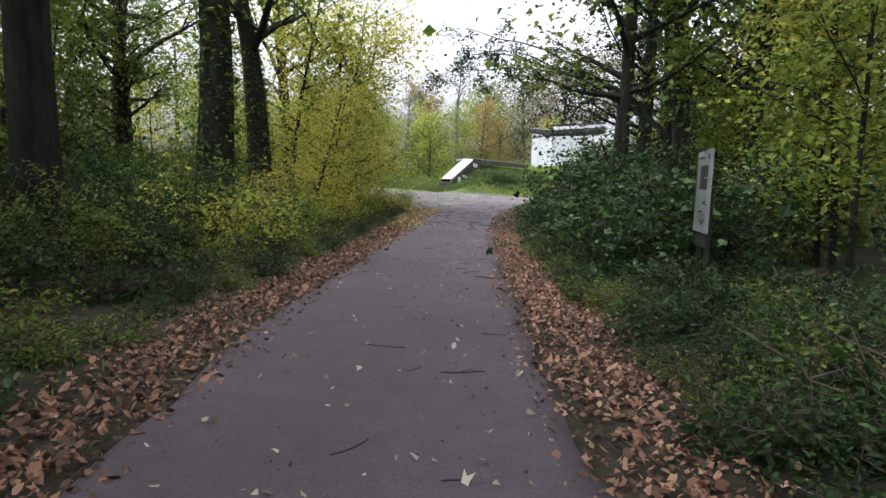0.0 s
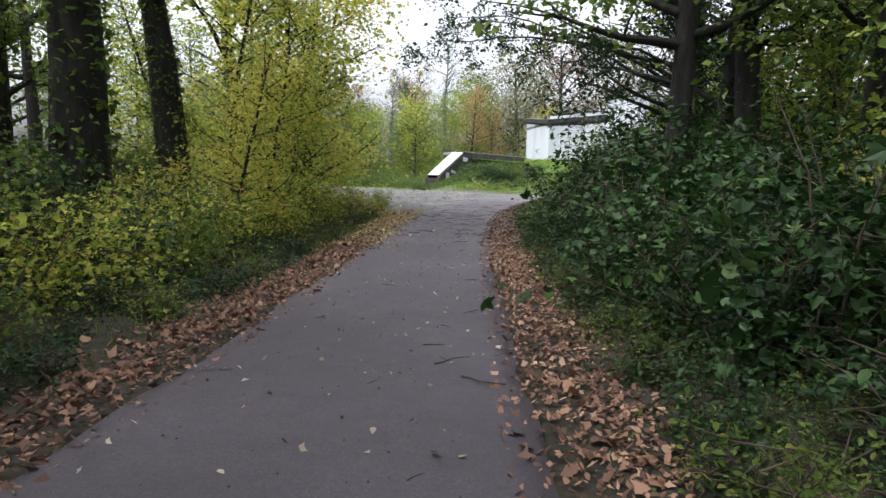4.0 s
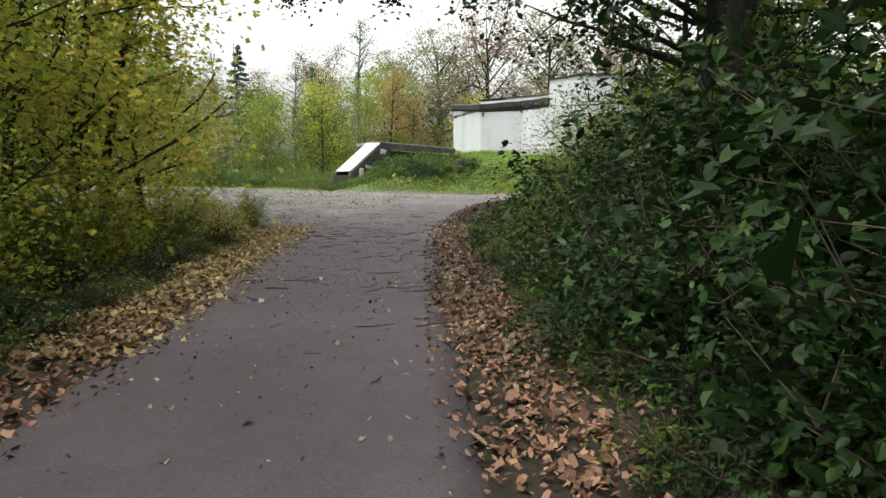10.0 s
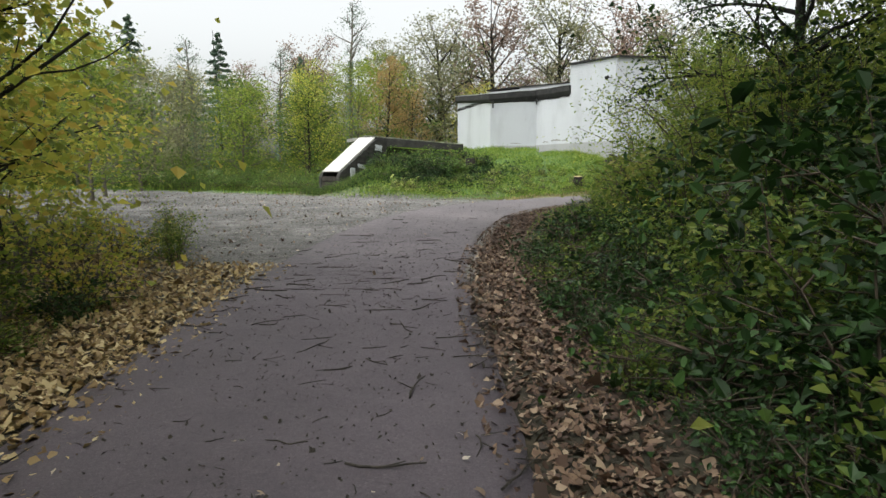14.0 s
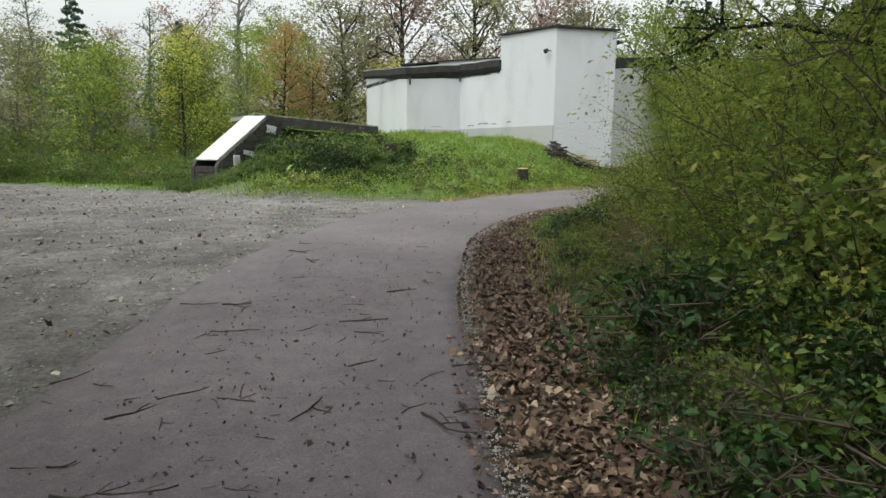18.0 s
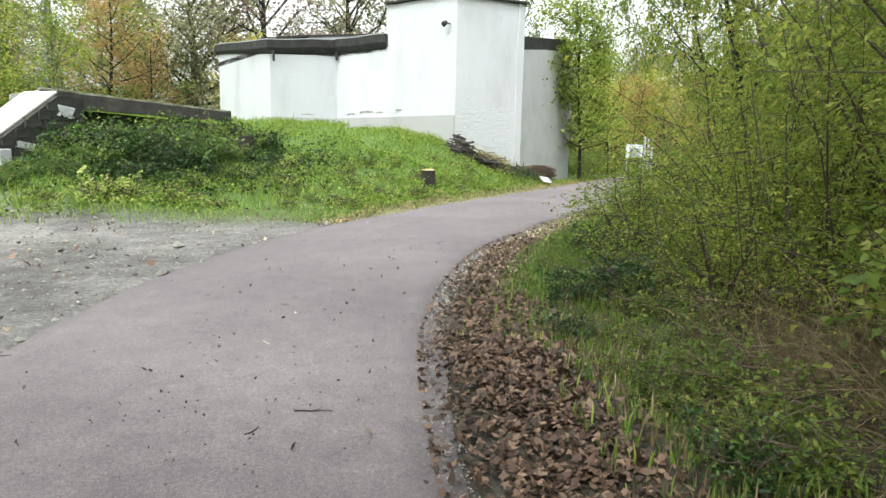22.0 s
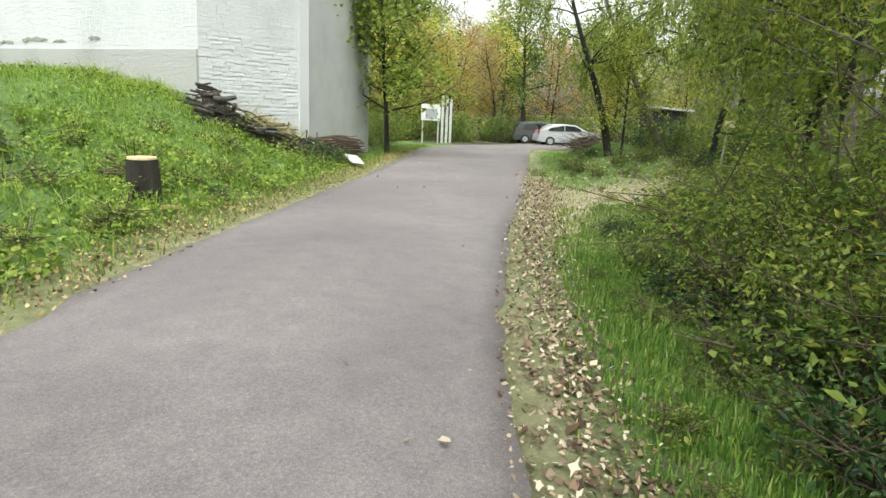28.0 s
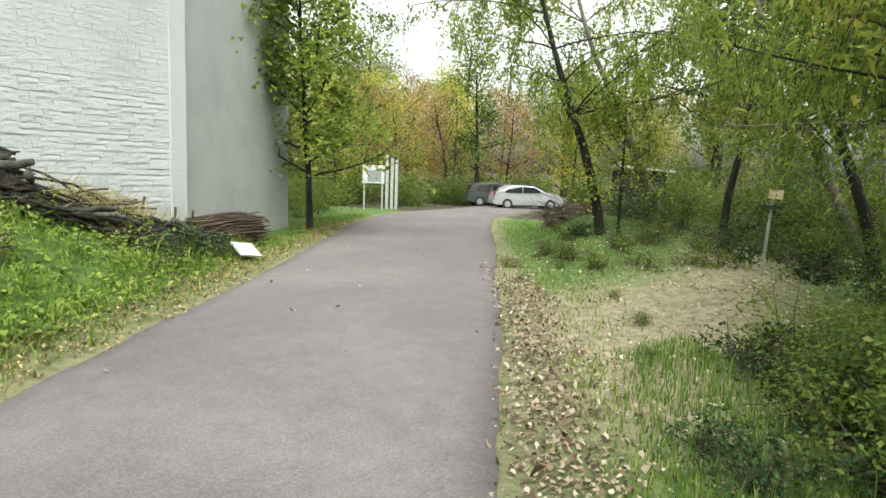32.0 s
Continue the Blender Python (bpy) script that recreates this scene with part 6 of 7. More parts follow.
def white_panel():
    x, y = 8.75, 51.45
    s = empty("tilted_board", pose(x, y, gz(x, y) + 0.17, 35, 8, 20), "small white board lying tilted in the grass", "board")
    part("board", box_bm((0.42, 0.3, 0.03), (0, 0, 0), bevel=0.006), PAINT_WHITE, s)
    part("stake", box_bm((0.04, 0.04, 0.34), (0, 0.1, -0.14), Matrix.Rotation(radians(-35), 4, "X"), 0.006), DEADWOOD, s)


white_panel()


def notice_board():
    x, y = 21.0, 65.6
    s = empty("notice_board", pose(x, y, gz(x, y), 0, 0, -32), "white notice board on grey posts by the lane", "notice board")
    part("panel", box_bm((0.98, 0.06, 0.8), (0.15, 0, 1.57), bevel=0.015), PAINT_WHITE, s)
    part("sheet", box_bm((0.6, 0.012, 0.5), (0.18, -0.036, 1.5)), PLATE_GREY, s, "faded printed sheet")
    for a in (-0.25, 0.55):
        part("post", box_bm((0.07, 0.07, 2.1), (a, 0.07, 0.95), bevel=0.01), METAL_GREY, s)
    for a, h in ((0.74, 2.45), (0.96, 2.3), (1.16, 2.25)):
        part("side_board", box_bm((0.13, 0.05, h), (a, -0.15, h / 2), bevel=0.012), METAL_GREY, s, "upright grey board")


notice_board()


def leaning_post():
    x, y = 14.9, 46.3
    s = empty("marker_post", pose(x, y, gz(x, y) - 0.1, 0, 3, -62), "pale wooden post with yellowed board", "sign")
    part("post", cone_bm(0.026, 0.022, 1.45, (0, 0, 0.72), seg=10), CONCRETE, s, "pale weathered post")
    part("board", box_bm((0.2, 0.03, 0.14), (0.03, -0.045, 1.42), bevel=0.006), YELLOWED, s)
    part("bar", box_bm((0.3, 0.03, 0.05), (0.0, -0.045, 1.22), bevel=0.006), DEADWOOD, s)


leaning_post()


def shed():
    x, y = 26.7, 54.7
    s = empty("garden_shed", pose(x, y, gz(x, y), 0, 0, 35), "small dark wooden shed behind bushes", "shed")
    for i in range(12):
        part("plank", box_bm((0.19, 0.04, 1.9), (-1.1 + 0.2 * i, 0, 0.95), bevel=0.008), BITUMEN, s)
    for i in range(9):
        part("plank", box_bm((0.04, 0.19, 1.9), (-1.2, 0.12 + 0.2 * i, 0.95), bevel=0.008), BITUMEN, s)
        part("plank", box_bm((0.04, 0.19, 1.9), (1.2, 0.12 + 0.2 * i, 0.95), bevel=0.008), BITUMEN, s)
    part("roof", box_bm((2.8, 2.3, 0.08), (0, 0.85, 1.97), Matrix.Rotation(radians(4), 4, "X"), 0.015), METAL_GREY, s)


shed()


def brush_heap():
    x, y = 17.35, 51.75
    h = empty("brush_heap", pose(x, y, gz(x, y) - 0.1), "heap of brown cuttings and earth beside the lane", "heap")
    bm = bmesh.new()
    bmesh.ops.create_icosphere(bm, subdivisions=4, radius=1.0)
    for v in bm.verts:
        n = noise.noise(v.co * 2.3) * 0.25 + noise.noise(v.co * 7) * 0.12
        v.co = Vector((v.co.x * 0.85, v.co.y * 0.65, max(v.co.z, -0.7) * 0.45)) * (1 + n)
    part("core", bm, surface("heaped_earth", [(0.3, (0.05, 0.04, 0.03)), (0.6, (0.11, 0.085, 0.065)), (0.8, (0.18, 0.15, 0.12))], 4, 40, 0.95, 1.0, 0.04), h, "brown earth")
    rng = np.random.default_rng(41)
    limbs = []
    for _ in range(420):
        az, u = rng.uniform(0, 6.28), math.sqrt(rng.random())
        p = (math.cos(az) * u * 0.95, math.sin(az) * u * 0.75, 0.42 * math.sqrt(max(0.02, 1 - u * u)) + 0.02)
        t = rng.uniform(0, 6.28)
        pts = curve_pts(rng, p, (math.cos(t), math.sin(t), rng.normal(0.1, 0.35)), rng.uniform(0.25, 0.7), 4, 0.2, -0.3)
        limbs.append((pts, np.linspace(rng.uniform(0.004, 0.011), 0.003, 4)))
    v, f = tubes(limbs, 4)
    tagged(child(new("brushwood", quick_mesh("brushwood", v, f, TWIG, True)), h), "brown twigs", kind="stuff")


brush_heap()


# ---------------------------------------------------------------- the parked car
def make_car(x, y, yaw, tone, label, drop=0.0):
    c = empty("parked_car", pose(x, y, gz(x, y), 0, 0, yaw), label, "car", "parked cars")
    paint = surface("car_paint", [(0.3, tuple(0.9 * t for t in tone)), (0.7, tone)], 2, 90, 0.3, 0.02, 0.001, metal=0.5)
    glass, nd, lk, b = material("tinted_glass", 0.05)
    b.inputs["Base Color"].default_value = (0.015, 0.018, 0.02, 1)
    rubber = surface("rubber", [(0.3, (0.012, 0.012, 0.012)), (0.7, (0.03, 0.03, 0.03))], 20, 90, 0.9)
    red, nd, lk, b = material("tail_light_red", 0.2)
    b.inputs["Base Color"].default_value = (0.35, 0.01, 0.012, 1)
    # x to the front, y across
    side = [(-2.05, 0.35), (-2.1, 0.62), (-2.0, 0.95), (-1.7 + 0.25 * drop, 1.38 - 0.8 * drop), (-1.1, 1.47 - 0.3 * drop), (-0.2, 1.48 - 0.25 * drop), (0.35, 1.42 - 0.2 * drop), (1.05, 1.02), (1.75, 0.88), (2.05, 0.7), (2.1, 0.42), (2.0, 0.25), (-1.95, 0.25)]
    bm = bmesh.new()
    rows = []
    for yy, k in ((-0.84, 0.0), (-0.78, 1.0), (0.78, 1.0), (0.84, 0.0)):
        row = []
        for px, pz in side:
            high = max(0, pz - 0.9)
            inner = yy * (1 - 0.28 * high)
            row.append(bm.verts.new((px * (0.985 if k == 0 else 1), inner, pz - (0.02 if k == 0 and pz > 1 else 0))))
        rows.append(row)
    n = len(side)
    for a, b2 in zip(rows, rows[1:]):
        for i in range(n):
            bm.faces.new((a[i], a[(i + 1) % n], b2[(i + 1) % n], b2[i]))
    bm.faces.new(rows[0])
    bm.faces.new(rows[-1][::-1])
    bmesh.ops.recalc_face_normals(bm, faces=bm.faces)
    bmesh.ops.bevel(bm, geom=list(bm.edges), offset=0.03, segments=2, affect="EDGES", profile=0.6)
    body = part("body", bm, paint, c)
    for sgn in (-1, 1):
        for prof in ([(-1.5, 0.98), (-1.3, 1.3 - 0.5 * drop), (-0.42, 1.4 - 0.25 * drop), (-0.42, 0.97)], [(-0.36, 0.97), (-0.36, 1.4 - 0.25 * drop), (0.3, 1.35 - 0.2 * drop), (0.85, 1.0)]):
            bm = bmesh.new()
            vs = [bm.verts.new((px, sgn * (0.845 * (1 - 0.28 * max(0, pz - 0.9)) + 0.012), pz)) for px, pz in prof]
            bm.faces.new(vs)
            ext = bmesh.ops.extrude_face_region(bm, geom=list(bm.faces))
            bmesh.ops.translate(bm, verts=[v for v in ext["geom"] if isinstance(v, bmesh.types.BMVert)], vec=(0, -sgn * 0.03, 0))
            bmesh.ops.recalc_face_normals(bm, faces=bm.faces)
            part("side_window", bm, glass, body)
    part("rear_window", box_bm((0.03, 1.2, 0.36), (-1.89, 0, 1.16), Matrix.Rotation(radians(35), 4, "Y"), 0.01), glass, body)
    part("windscreen", box_bm((0.03, 1.25, 0.72), (0.72, 0, 1.23), Matrix.Rotation(radians(-60), 4, "Y"), 0.01), glass, body)
    for sgn in (-1, 1):
        part("tail_light", box_bm((0.08, 0.2, 0.26), (-2.02, sgn * 0.66, 0.86), None, 0.02), red, c)
        part("headlight", box_bm((0.12, 0.3, 0.14), (1.98, sgn * 0.6, 0.7), None, 0.03), METAL_GREY, c)
        part("mirror", box_bm((0.12, 0.16, 0.12), (0.72, sgn * 0.93, 1.02), None, 0.03), paint, c)
        part("door_handle", box_bm((0.16, 0.03, 0.03), (-0.3, sgn * 0.855, 0.85), None, 0.008), METAL_GREY, c)
        for wx in (-1.3, 1.3):
            w = part("wheel", cone_bm(0.31, 0.31, 0.2, (wx, sgn * 0.77, 0.31), Matrix.Rotation(radians(90), 4, "X"), 24, bevel=0.03), rubber, c, "black tyre")
            part("rim", cone_bm(0.18, 0.18, 0.03, (wx, sgn * 0.875, 0.31), Matrix.Rotation(radians(90), 4, "X"), 20, bevel=0.008), PLATE_GREY, w, "alloy rim")
    part("rear_bumper", box_bm((0.16, 1.6, 0.24), (-2.06, 0, 0.42), None, 0.05), paint, c)
    part("number_plate", box_bm((0.02, 0.5, 0.11), (-2.13, 0, 0.62), None, 0.004), PAINT_WHITE, c)


make_car(33.6, 67.4, -33, (0.5, 0.51, 0.54), "silver coupe car parked at the end of the lane", 0.3)
make_car(34.0, 70.1, -33, (0.09, 0.095, 0.1), "dark grey estate car parked behind the silver one")

# ---------------------------------------------------------------- ground cover
def litter_leaves(rng, x, y, lift, size):
    """Lobed fallen leaves lying on the ground, eight corners each, curled a little."""
    n = len(x)
    z = ground_z(x, y) + lift
    az = rng.uniform(0, 6.28, n)
    tilt = rng.normal(0, 0.5, (n, 2))
    s = size * rng.lognormal(0, 0.3, n)
    shape = np.array([(0, -0.55), (0.28, -0.2), (0.6, 0.0), (0.3, 0.2), (0.0, 0.75), (-0.3, 0.2), (-0.6, 0.0), (-0.28, -0.2)])
    c, sn = np.cos(az)[:, None], np.sin(az)[:, None]
    form = shape[None] * rng.uniform(0.55, 1.3, (n, 8, 1)) * np.stack([rng.uniform(0.6, 1.2, n), np.ones(n)], 1)[:, None]
    form[:, 1::2] *= rng.uniform(0.9, 1.6, n)[:, None, None]
    px = (form[..., 0] * c - form[..., 1] * sn) * s[:, None]
    py = (form[..., 0] * sn + form[..., 1] * c) * s[:, None]
    pz = px * tilt[:, :1] + py * tilt[:, 1:] + rng.uniform(0.0, 0.3, n)[:, None] * s[:, None] * np.abs(shape[:, 0]) + rng.uniform(0, 0.02, n)[:, None]
    v = np.stack([x[:, None] + px, y[:, None] + py, z[:, None] + pz + 0.004], -1)
    f = np.arange(n)[:, None] * 8
    tri = [(0, 1, 7), (1, 2, 3), (1, 3, 7), (7, 3, 5), (7, 5, 6), (3, 4, 5)]
    return v.reshape(-1, 3), np.concatenate([f + list(t) for t in tri], 1).reshape(-1, 3)


def road_scatter(rng, n, y0, y1, side, mean, sd):
    k = rng.integers(np.abs(RC[:, 1] - y0).argmin(), np.abs(RC[:, 1] - y1).argmin(), n)
    off = np.clip(rng.normal(mean, sd, n), mean - 2.0 * sd, None)
    p = RC[k] + RT[k] * rng.uniform(-0.2, 0.2, n)[:, None] + side * (HALF[k] + off)[:, None] * RN[k]
    return p[:, 0], p[:, 1]


def scatter_litter():
    rng = np.random.default_rng(8)
    for name, n, y0, y1, side, mean, sd, mat, size in (
            ("leaf_litter", 13000, -1, 22, 1, 0.42, 0.3, LITTER_RED, 0.034), ("leaf_litter", 13000, -1, 22, -1, 0.4, 0.3, LITTER_RED, 0.034),
            ("leaf_litter", 11000, 20, 31, 1, 0.45, 0.3, LITTER_TAN, 0.036), ("leaf_litter", 11000, 30, 36, 1, 0.56, 0.3, LITTER_TAN, 0.029), ("leaf_litter", 9000, 35.5, 41, 1, 0.5, 0.28, LITTER_TAN, 0.025), ("leaf_litter", 7000, 20, 29, -1, 0.5, 0.45, LITTER_GOLD, 0.04),
            ("leaf_litter", 3500, 38, 50, 1, 0.3, 0.18, LITTER_PALE, 0.022), ("leaf_litter", 6500, 38, 50, 1, 0.32, 0.2, LITTER_TAN, 0.023), ("leaf_litter", 9000, 41, 56, -1, 0.38, 0.22, LITTER_GOLD, 0.022)):
        x, y = road_scatter(rng, n, y0, y1, side, mean, sd)
        v, f = litter_leaves(rng, x, y, 0.012, size)
        tagged(new(name, quick_mesh(name, v, f, mat)), "dry fallen leaves drifted along the lane's edge", "leaves", kind="stuff")
    x, y = rng.uniform(-7, -2, 14000), rng.uniform(22.5, 30, 14000)
    a, k = road_frame(x, y)
    keep = (inside(x, y, [(-2.0, 23.5), (-3.0, 27.0), (-4.6, 29.6), (-6.4, 29.4), (-5.0, 25.5), (-3.6, 22.8)], 1.0) > rng.uniform(0.2, 0.8, 14000)) & (-a - HALF[k] > -0.05)
    v, f = litter_leaves(rng, x[keep], y[keep], 0.012, 0.038)
    tagged(new("leaf_litter", quick_mesh("leaf_litter", v, f, LITTER_GOLD)), "tan fallen leaves in the corner of lane and lot", "leaves", kind="stuff")
    # single leaves on the asphalt
    n = 700
    k = np.where(rng.random(n) < 0.8, rng.integers(20, 150, n), rng.integers(20, len(RC) - 70, n))
    off = rng.uniform(-0.95, 0.95, n) * HALF[k]
    p = RC[k] + off[:, None] * RN[k]
    v, f = litter_leaves(rng, p[:, 0], p[:, 1], 0.045, 0.032)
    tagged(new("fallen_leaves", quick_mesh("fallen_leaves", v, f, LITTER_PALE)), "single pale leaves scattered on the asphalt", "leaves", kind="stuff")


scatter_litter()


def tussock(x, y):
    """0 in the hollows between grass tufts, 1 on them."""
    a = np.sin(2.3 * x + 1.1 * y + np.sin(1.7 * y)) * np.sin(2.9 * y - 0.8 * x + np.sin(2.1 * x))
    b = np.sin(6.1 * x + 2.0 * np.sin(3.3 * y)) * np.sin(6.7 * y + 2.0 * np.sin(2.9 * x))
    return np.clip(0.45 + 0.4 * a + 0.3 * b, 0, 1)


def blades(rng, x, y, tall, wide, lean=0.35):
    n = len(x)
    z = ground_z(x, y) - 0.01
    az = rng.uniform(0, 6.28, n)
    h = tall * rng.lognormal(0, 0.35, n)
    dx, dy = np.cos(az), np.sin(az)
    ln = rng.uniform(0.1, 1.0, n) * lean * h
    w = wide * rng.uniform(0.6, 1.3, n)
    la = az + rng.normal(1.57, 0.5, n)
    base = np.stack([x, y, z], 1)
    s = np.stack([dx * w, dy * w, np.zeros(n)], 1)
    mid = base + np.stack([np.cos(la) * ln * 0.4, np.sin(la) * ln * 0.4, h * 0.6], 1)
    tip = base + np.stack([np.cos(la) * ln * 1.3, np.sin(la) * ln * 1.3, h], 1)
    v = np.stack([base - s, base + s, mid + s * 0.7, mid - s * 0.7, tip], 1)
    f = np.arange(n)[:, None] * 5
    return v.reshape(-1, 3), np.concatenate([f + [0, 1, 2], f + [0, 2, 3], f + [3, 2, 4]], 1).reshape(-1, 3)


def scatter_grass():
    rng = np.random.default_rng(9)
    # the bank
    n = 110000
    x, y = rng.uniform(-10, 13, n), rng.uniform(42, 58, n)
    m = mound(x, y)
    a, k = road_frame(x, y)
    keep = (m > 0.02) & (rng.random(n) < np.clip(m * 4, 0.25, 1)) & (np.abs(a) - HALF[k] > 0.1)
    x, y = x[keep], y[keep]
    tuft = tussock(x, y)
    v, f = blades(rng, x, y, 0.045 + 0.15 * tuft, 0.006 + 0.004 * tuft, 0.9)
    tagged(new("bank_grass", quick_mesh("bank_grass", v, f, GRASS)), "bright green grass on the bank below the building", "grass", kind="stuff")
    # verges
    for n, y0, y1, side, mean, sd, tall, mat in ((26000, 37.5, 44.8, 1, 0.98, 0.24, 0.065, VERGE), (6000, 36, 47, 1, 0.75, 0.25, 0.05, GRASS), (3000, 46, 58, 1, 0.8, 0.4, 0.06, GRASS), (12000, 41, 58, -1, 0.75, 0.3, 0.06, GRASS), (1600, 5, 27, -1, 1.3, 0.3, 0.07, GRASS), (1500, 29, 38, 1, 1.25, 0.25, 0.1, STRAW), (5000, 29, 40, 1, 1.35, 0.3, 0.09, GRASS), (1200, 3, 30, 1, 1.4, 0.3, 0.07, GRASS)):
        x, y = road_scatter(rng, n, y0, y1, side, mean, sd)
        v, f = blades(rng, x, y, tall, 0.006)
        tagged(new("verge_grass", quick_mesh("verge_grass", v, f, mat)), "long grass along the lane's verge", "grass", kind="stuff")
    n = 34000
    x, y = rng.uniform(5.5, 11, n), rng.uniform(41, 46, n)
    keep = inside(x, y, [(5.9, 41.6), (7.2, 42.2), (10.6, 45.2), (9.6, 45.4), (7.6, 43.9)], 0.3) > rng.uniform(0.2, 0.9, n)
    v, f = blades(rng, x[keep], y[keep], 0.085, 0.005)
    tagged(new("verge_grass", quick_mesh("verge_grass", v, f, VERGE)), "green grass before the bushes beside the track", "grass", kind="stuff")
    n = 26000
    x, y = rng.uniform(8, 20, n), rng.uniform(44, 54, n)
    a, k = road_frame(x, y)
    keep = (inside(x, y, TRACK, 0.8) < 0.4) & (a - HALF[k] > 0.35) & (rng.random(n) < 0.3 + 0.7 * tussock(x, y))
    v, f = blades(rng, x[keep], y[keep], 0.06, 0.006, 0.8)
    tagged(new("track_grass", quick_mesh("track_grass", v, f, GRASS)), "short patchy grass round the dirt track", "grass", kind="stuff")
    n = 14000
    x, y = rng.uniform(-26, 0, n), rng.uniform(43, 58, n)
    keep = (inside(x, y, LOT, 0.5) < 0.5) & (y > 45)
    v, f = blades(rng, x[keep], y[keep], 0.2, 0.012)
    tagged(new("lot_grass", quick_mesh("lot_grass", v, f, GRASS)), "green weeds along the edge of the gravel lot", "grass", kind="stuff")


scatter_grass()


def scatter_weeds():
    """Broad-leaved weeds and ivy over the bank in front of the slab."""
    rng = np.random.default_rng(10)
    n = 15000
    x, y = rng.normal(-3.2, 2.0, n), rng.normal(47.6, 1.5, n)
    keep = (mound(x, y) > 0.05) & (y < 50.5) & (x < 2.5) & ((x + 6.36) * 0.84 - (y - 46.16) * 0.545 > 0.25)
    x, y = x[keep], y[keep]
    lump = 0.42 * np.abs(np.sin(2.1 * x) * np.sin(1.9 * y + 0.7 * x)) + 0.1
    z = ground_z(x, y) + lump * rng.uniform(0.2, 1, len(x))
    v, f = leaf_arrays(rng, np.stack([x, y, z], 1), 0.085, 0.7)
    tagged(new("ivy_cover", quick_mesh("ivy_cover", v, f, LEAF_DARK)), "dark ivy and brambles over the mound by the slab", "ivy", kind="stuff")
    n = 75000
    x, y = rng.uniform(-8, 12, n), rng.uniform(42, 57, n)
    m = mound(x, y)
    patch = np.sin(1.3 * x + 2) * np.sin(1.1 * y) + rng.normal(0, 0.35, n)
    a, k = road_frame(x, y)
    keep = (np.abs(a) - HALF[k] > 0.15) & (m > 0.08) & (patch > np.where((x > 2.2) & (y < 51), -0.9, 0.05))
    x, y = x[keep], y[keep]
    z = ground_z(x, y) + rng.uniform(0.02, 0.1, len(x)) + 0.16 * tussock(x, y) * rng.random(len(x))
    v, f = leaf_arrays(rng, np.stack([x, y, z], 1), 0.06, 0.6, 1.3)
    tagged(new("bank_weeds", quick_mesh("bank_weeds", v, f, BANK_LEAF)), "broad-leaved weeds in the grass of the bank", "weeds", kind="stuff")


scatter_weeds()


def plinth_grass():
    """Long yellowed grass along the foot of the plinth."""
    rng = np.random.default_rng(13)
    n = 5200
    seg = rng.integers(0, 3, n)
    ends = np.array([(*PLAN["b"], *PLAN["c"]), (*PLAN["c"], *PLAN["d"]), (*PLAN["d"], *PLAN["e"])])[seg]
    f = rng.random(n)[:, None]
    at = ends[:, :2] * (1 - f) + ends[:, 2:] * f
    d = ends[:, 2:] - ends[:, :2]
    d /= np.linalg.norm(d, axis=1)[:, None]
    at = at + np.stack([d[:, 1], -d[:, 0]], 1) * rng.uniform(0.12, 0.9, n)[:, None]
    v, faces = blades(rng, at[:, 0], at[:, 1], 0.2, 0.008, 0.9)
    tagged(new("plinth_grass", quick_mesh("plinth_grass", v, faces, BANK_LEAF)), "long yellowed grass at the foot of the plinth", "grass", kind="stuff")


plinth_grass()


def scatter_sticks():
    rng = np.random.default_rng(12)
    for i in range(295):
        y = rng.uniform(4, 37) if i < 50 else rng.normal(26.6, 3.2)
        k = int(np.abs(RC[:, 1] - y).argmin())
        p = RC[k] + RN[k] * rng.uniform(-0.95, 0.98) * HALF[k]
        z = float(base_level(p[0], p[1])) + 0.05
        az = math.atan2(RN[k][1], RN[k][0]) + rng.normal(0, 0.8)
        length = 0.07 + 0.36 * rng.random() ** 1.9
        r = 0.0022 + 0.013 * length * rng.uniform(0.6, 1.3)
        pts = curve_pts(rng, (0, 0, 0.0), (math.cos(az), math.sin(az), 0), length, 6, 0.22, 0)
        pts[:, 2] = np.abs(pts[:, 2]) * 0.15
        limbs = [(pts, np.linspace(r, r * 0.5, 6))]
        if length > 0.16:
            side = curve_pts(rng, pts[2], (math.cos(az + 0.7), math.sin(az + 0.7), 0), length * 0.4, 4, 0.2, 0)
            side[:, 2] = np.abs(side[:, 2]) * 0.15
            limbs.append((side, np.linspace(r * 0.6, r * 0.3, 4)))
        v, f = tubes(limbs, 5)
        ob = new("fallen_twig", quick_mesh("fallen_twig", v, f, DEADWOOD, True))
        ob.location = (p[0], p[1], z)
        tagged(ob, "thin dark broken twig on the asphalt", "twig", "twigs on the lane")
    # bits of bark and leaf trodden into the surface
    n = 5200
    y = np.where(rng.random(n) < 0.65, rng.normal(27, 4.0, n), rng.uniform(0, 40, n))
    k = np.abs(RC[:, 1][None] - y[:, None]).argmin(1)
    p = RC[k] + RT[k] * rng.uniform(-0.15, 0.15, n)[:, None] + RN[k] * (np.clip(rng.normal(0.15, 0.6, n), -1, 1) * HALF[k])[:, None]
    v, f = litter_leaves(rng, p[:, 0], p[:, 1], 0.046, 0.014)
    tagged(new("bark_bits", quick_mesh("bark_bits", v, f, DEADWOOD)), "small brown bits of leaf and bark on the asphalt", "debris", kind="stuff")


scatter_sticks()


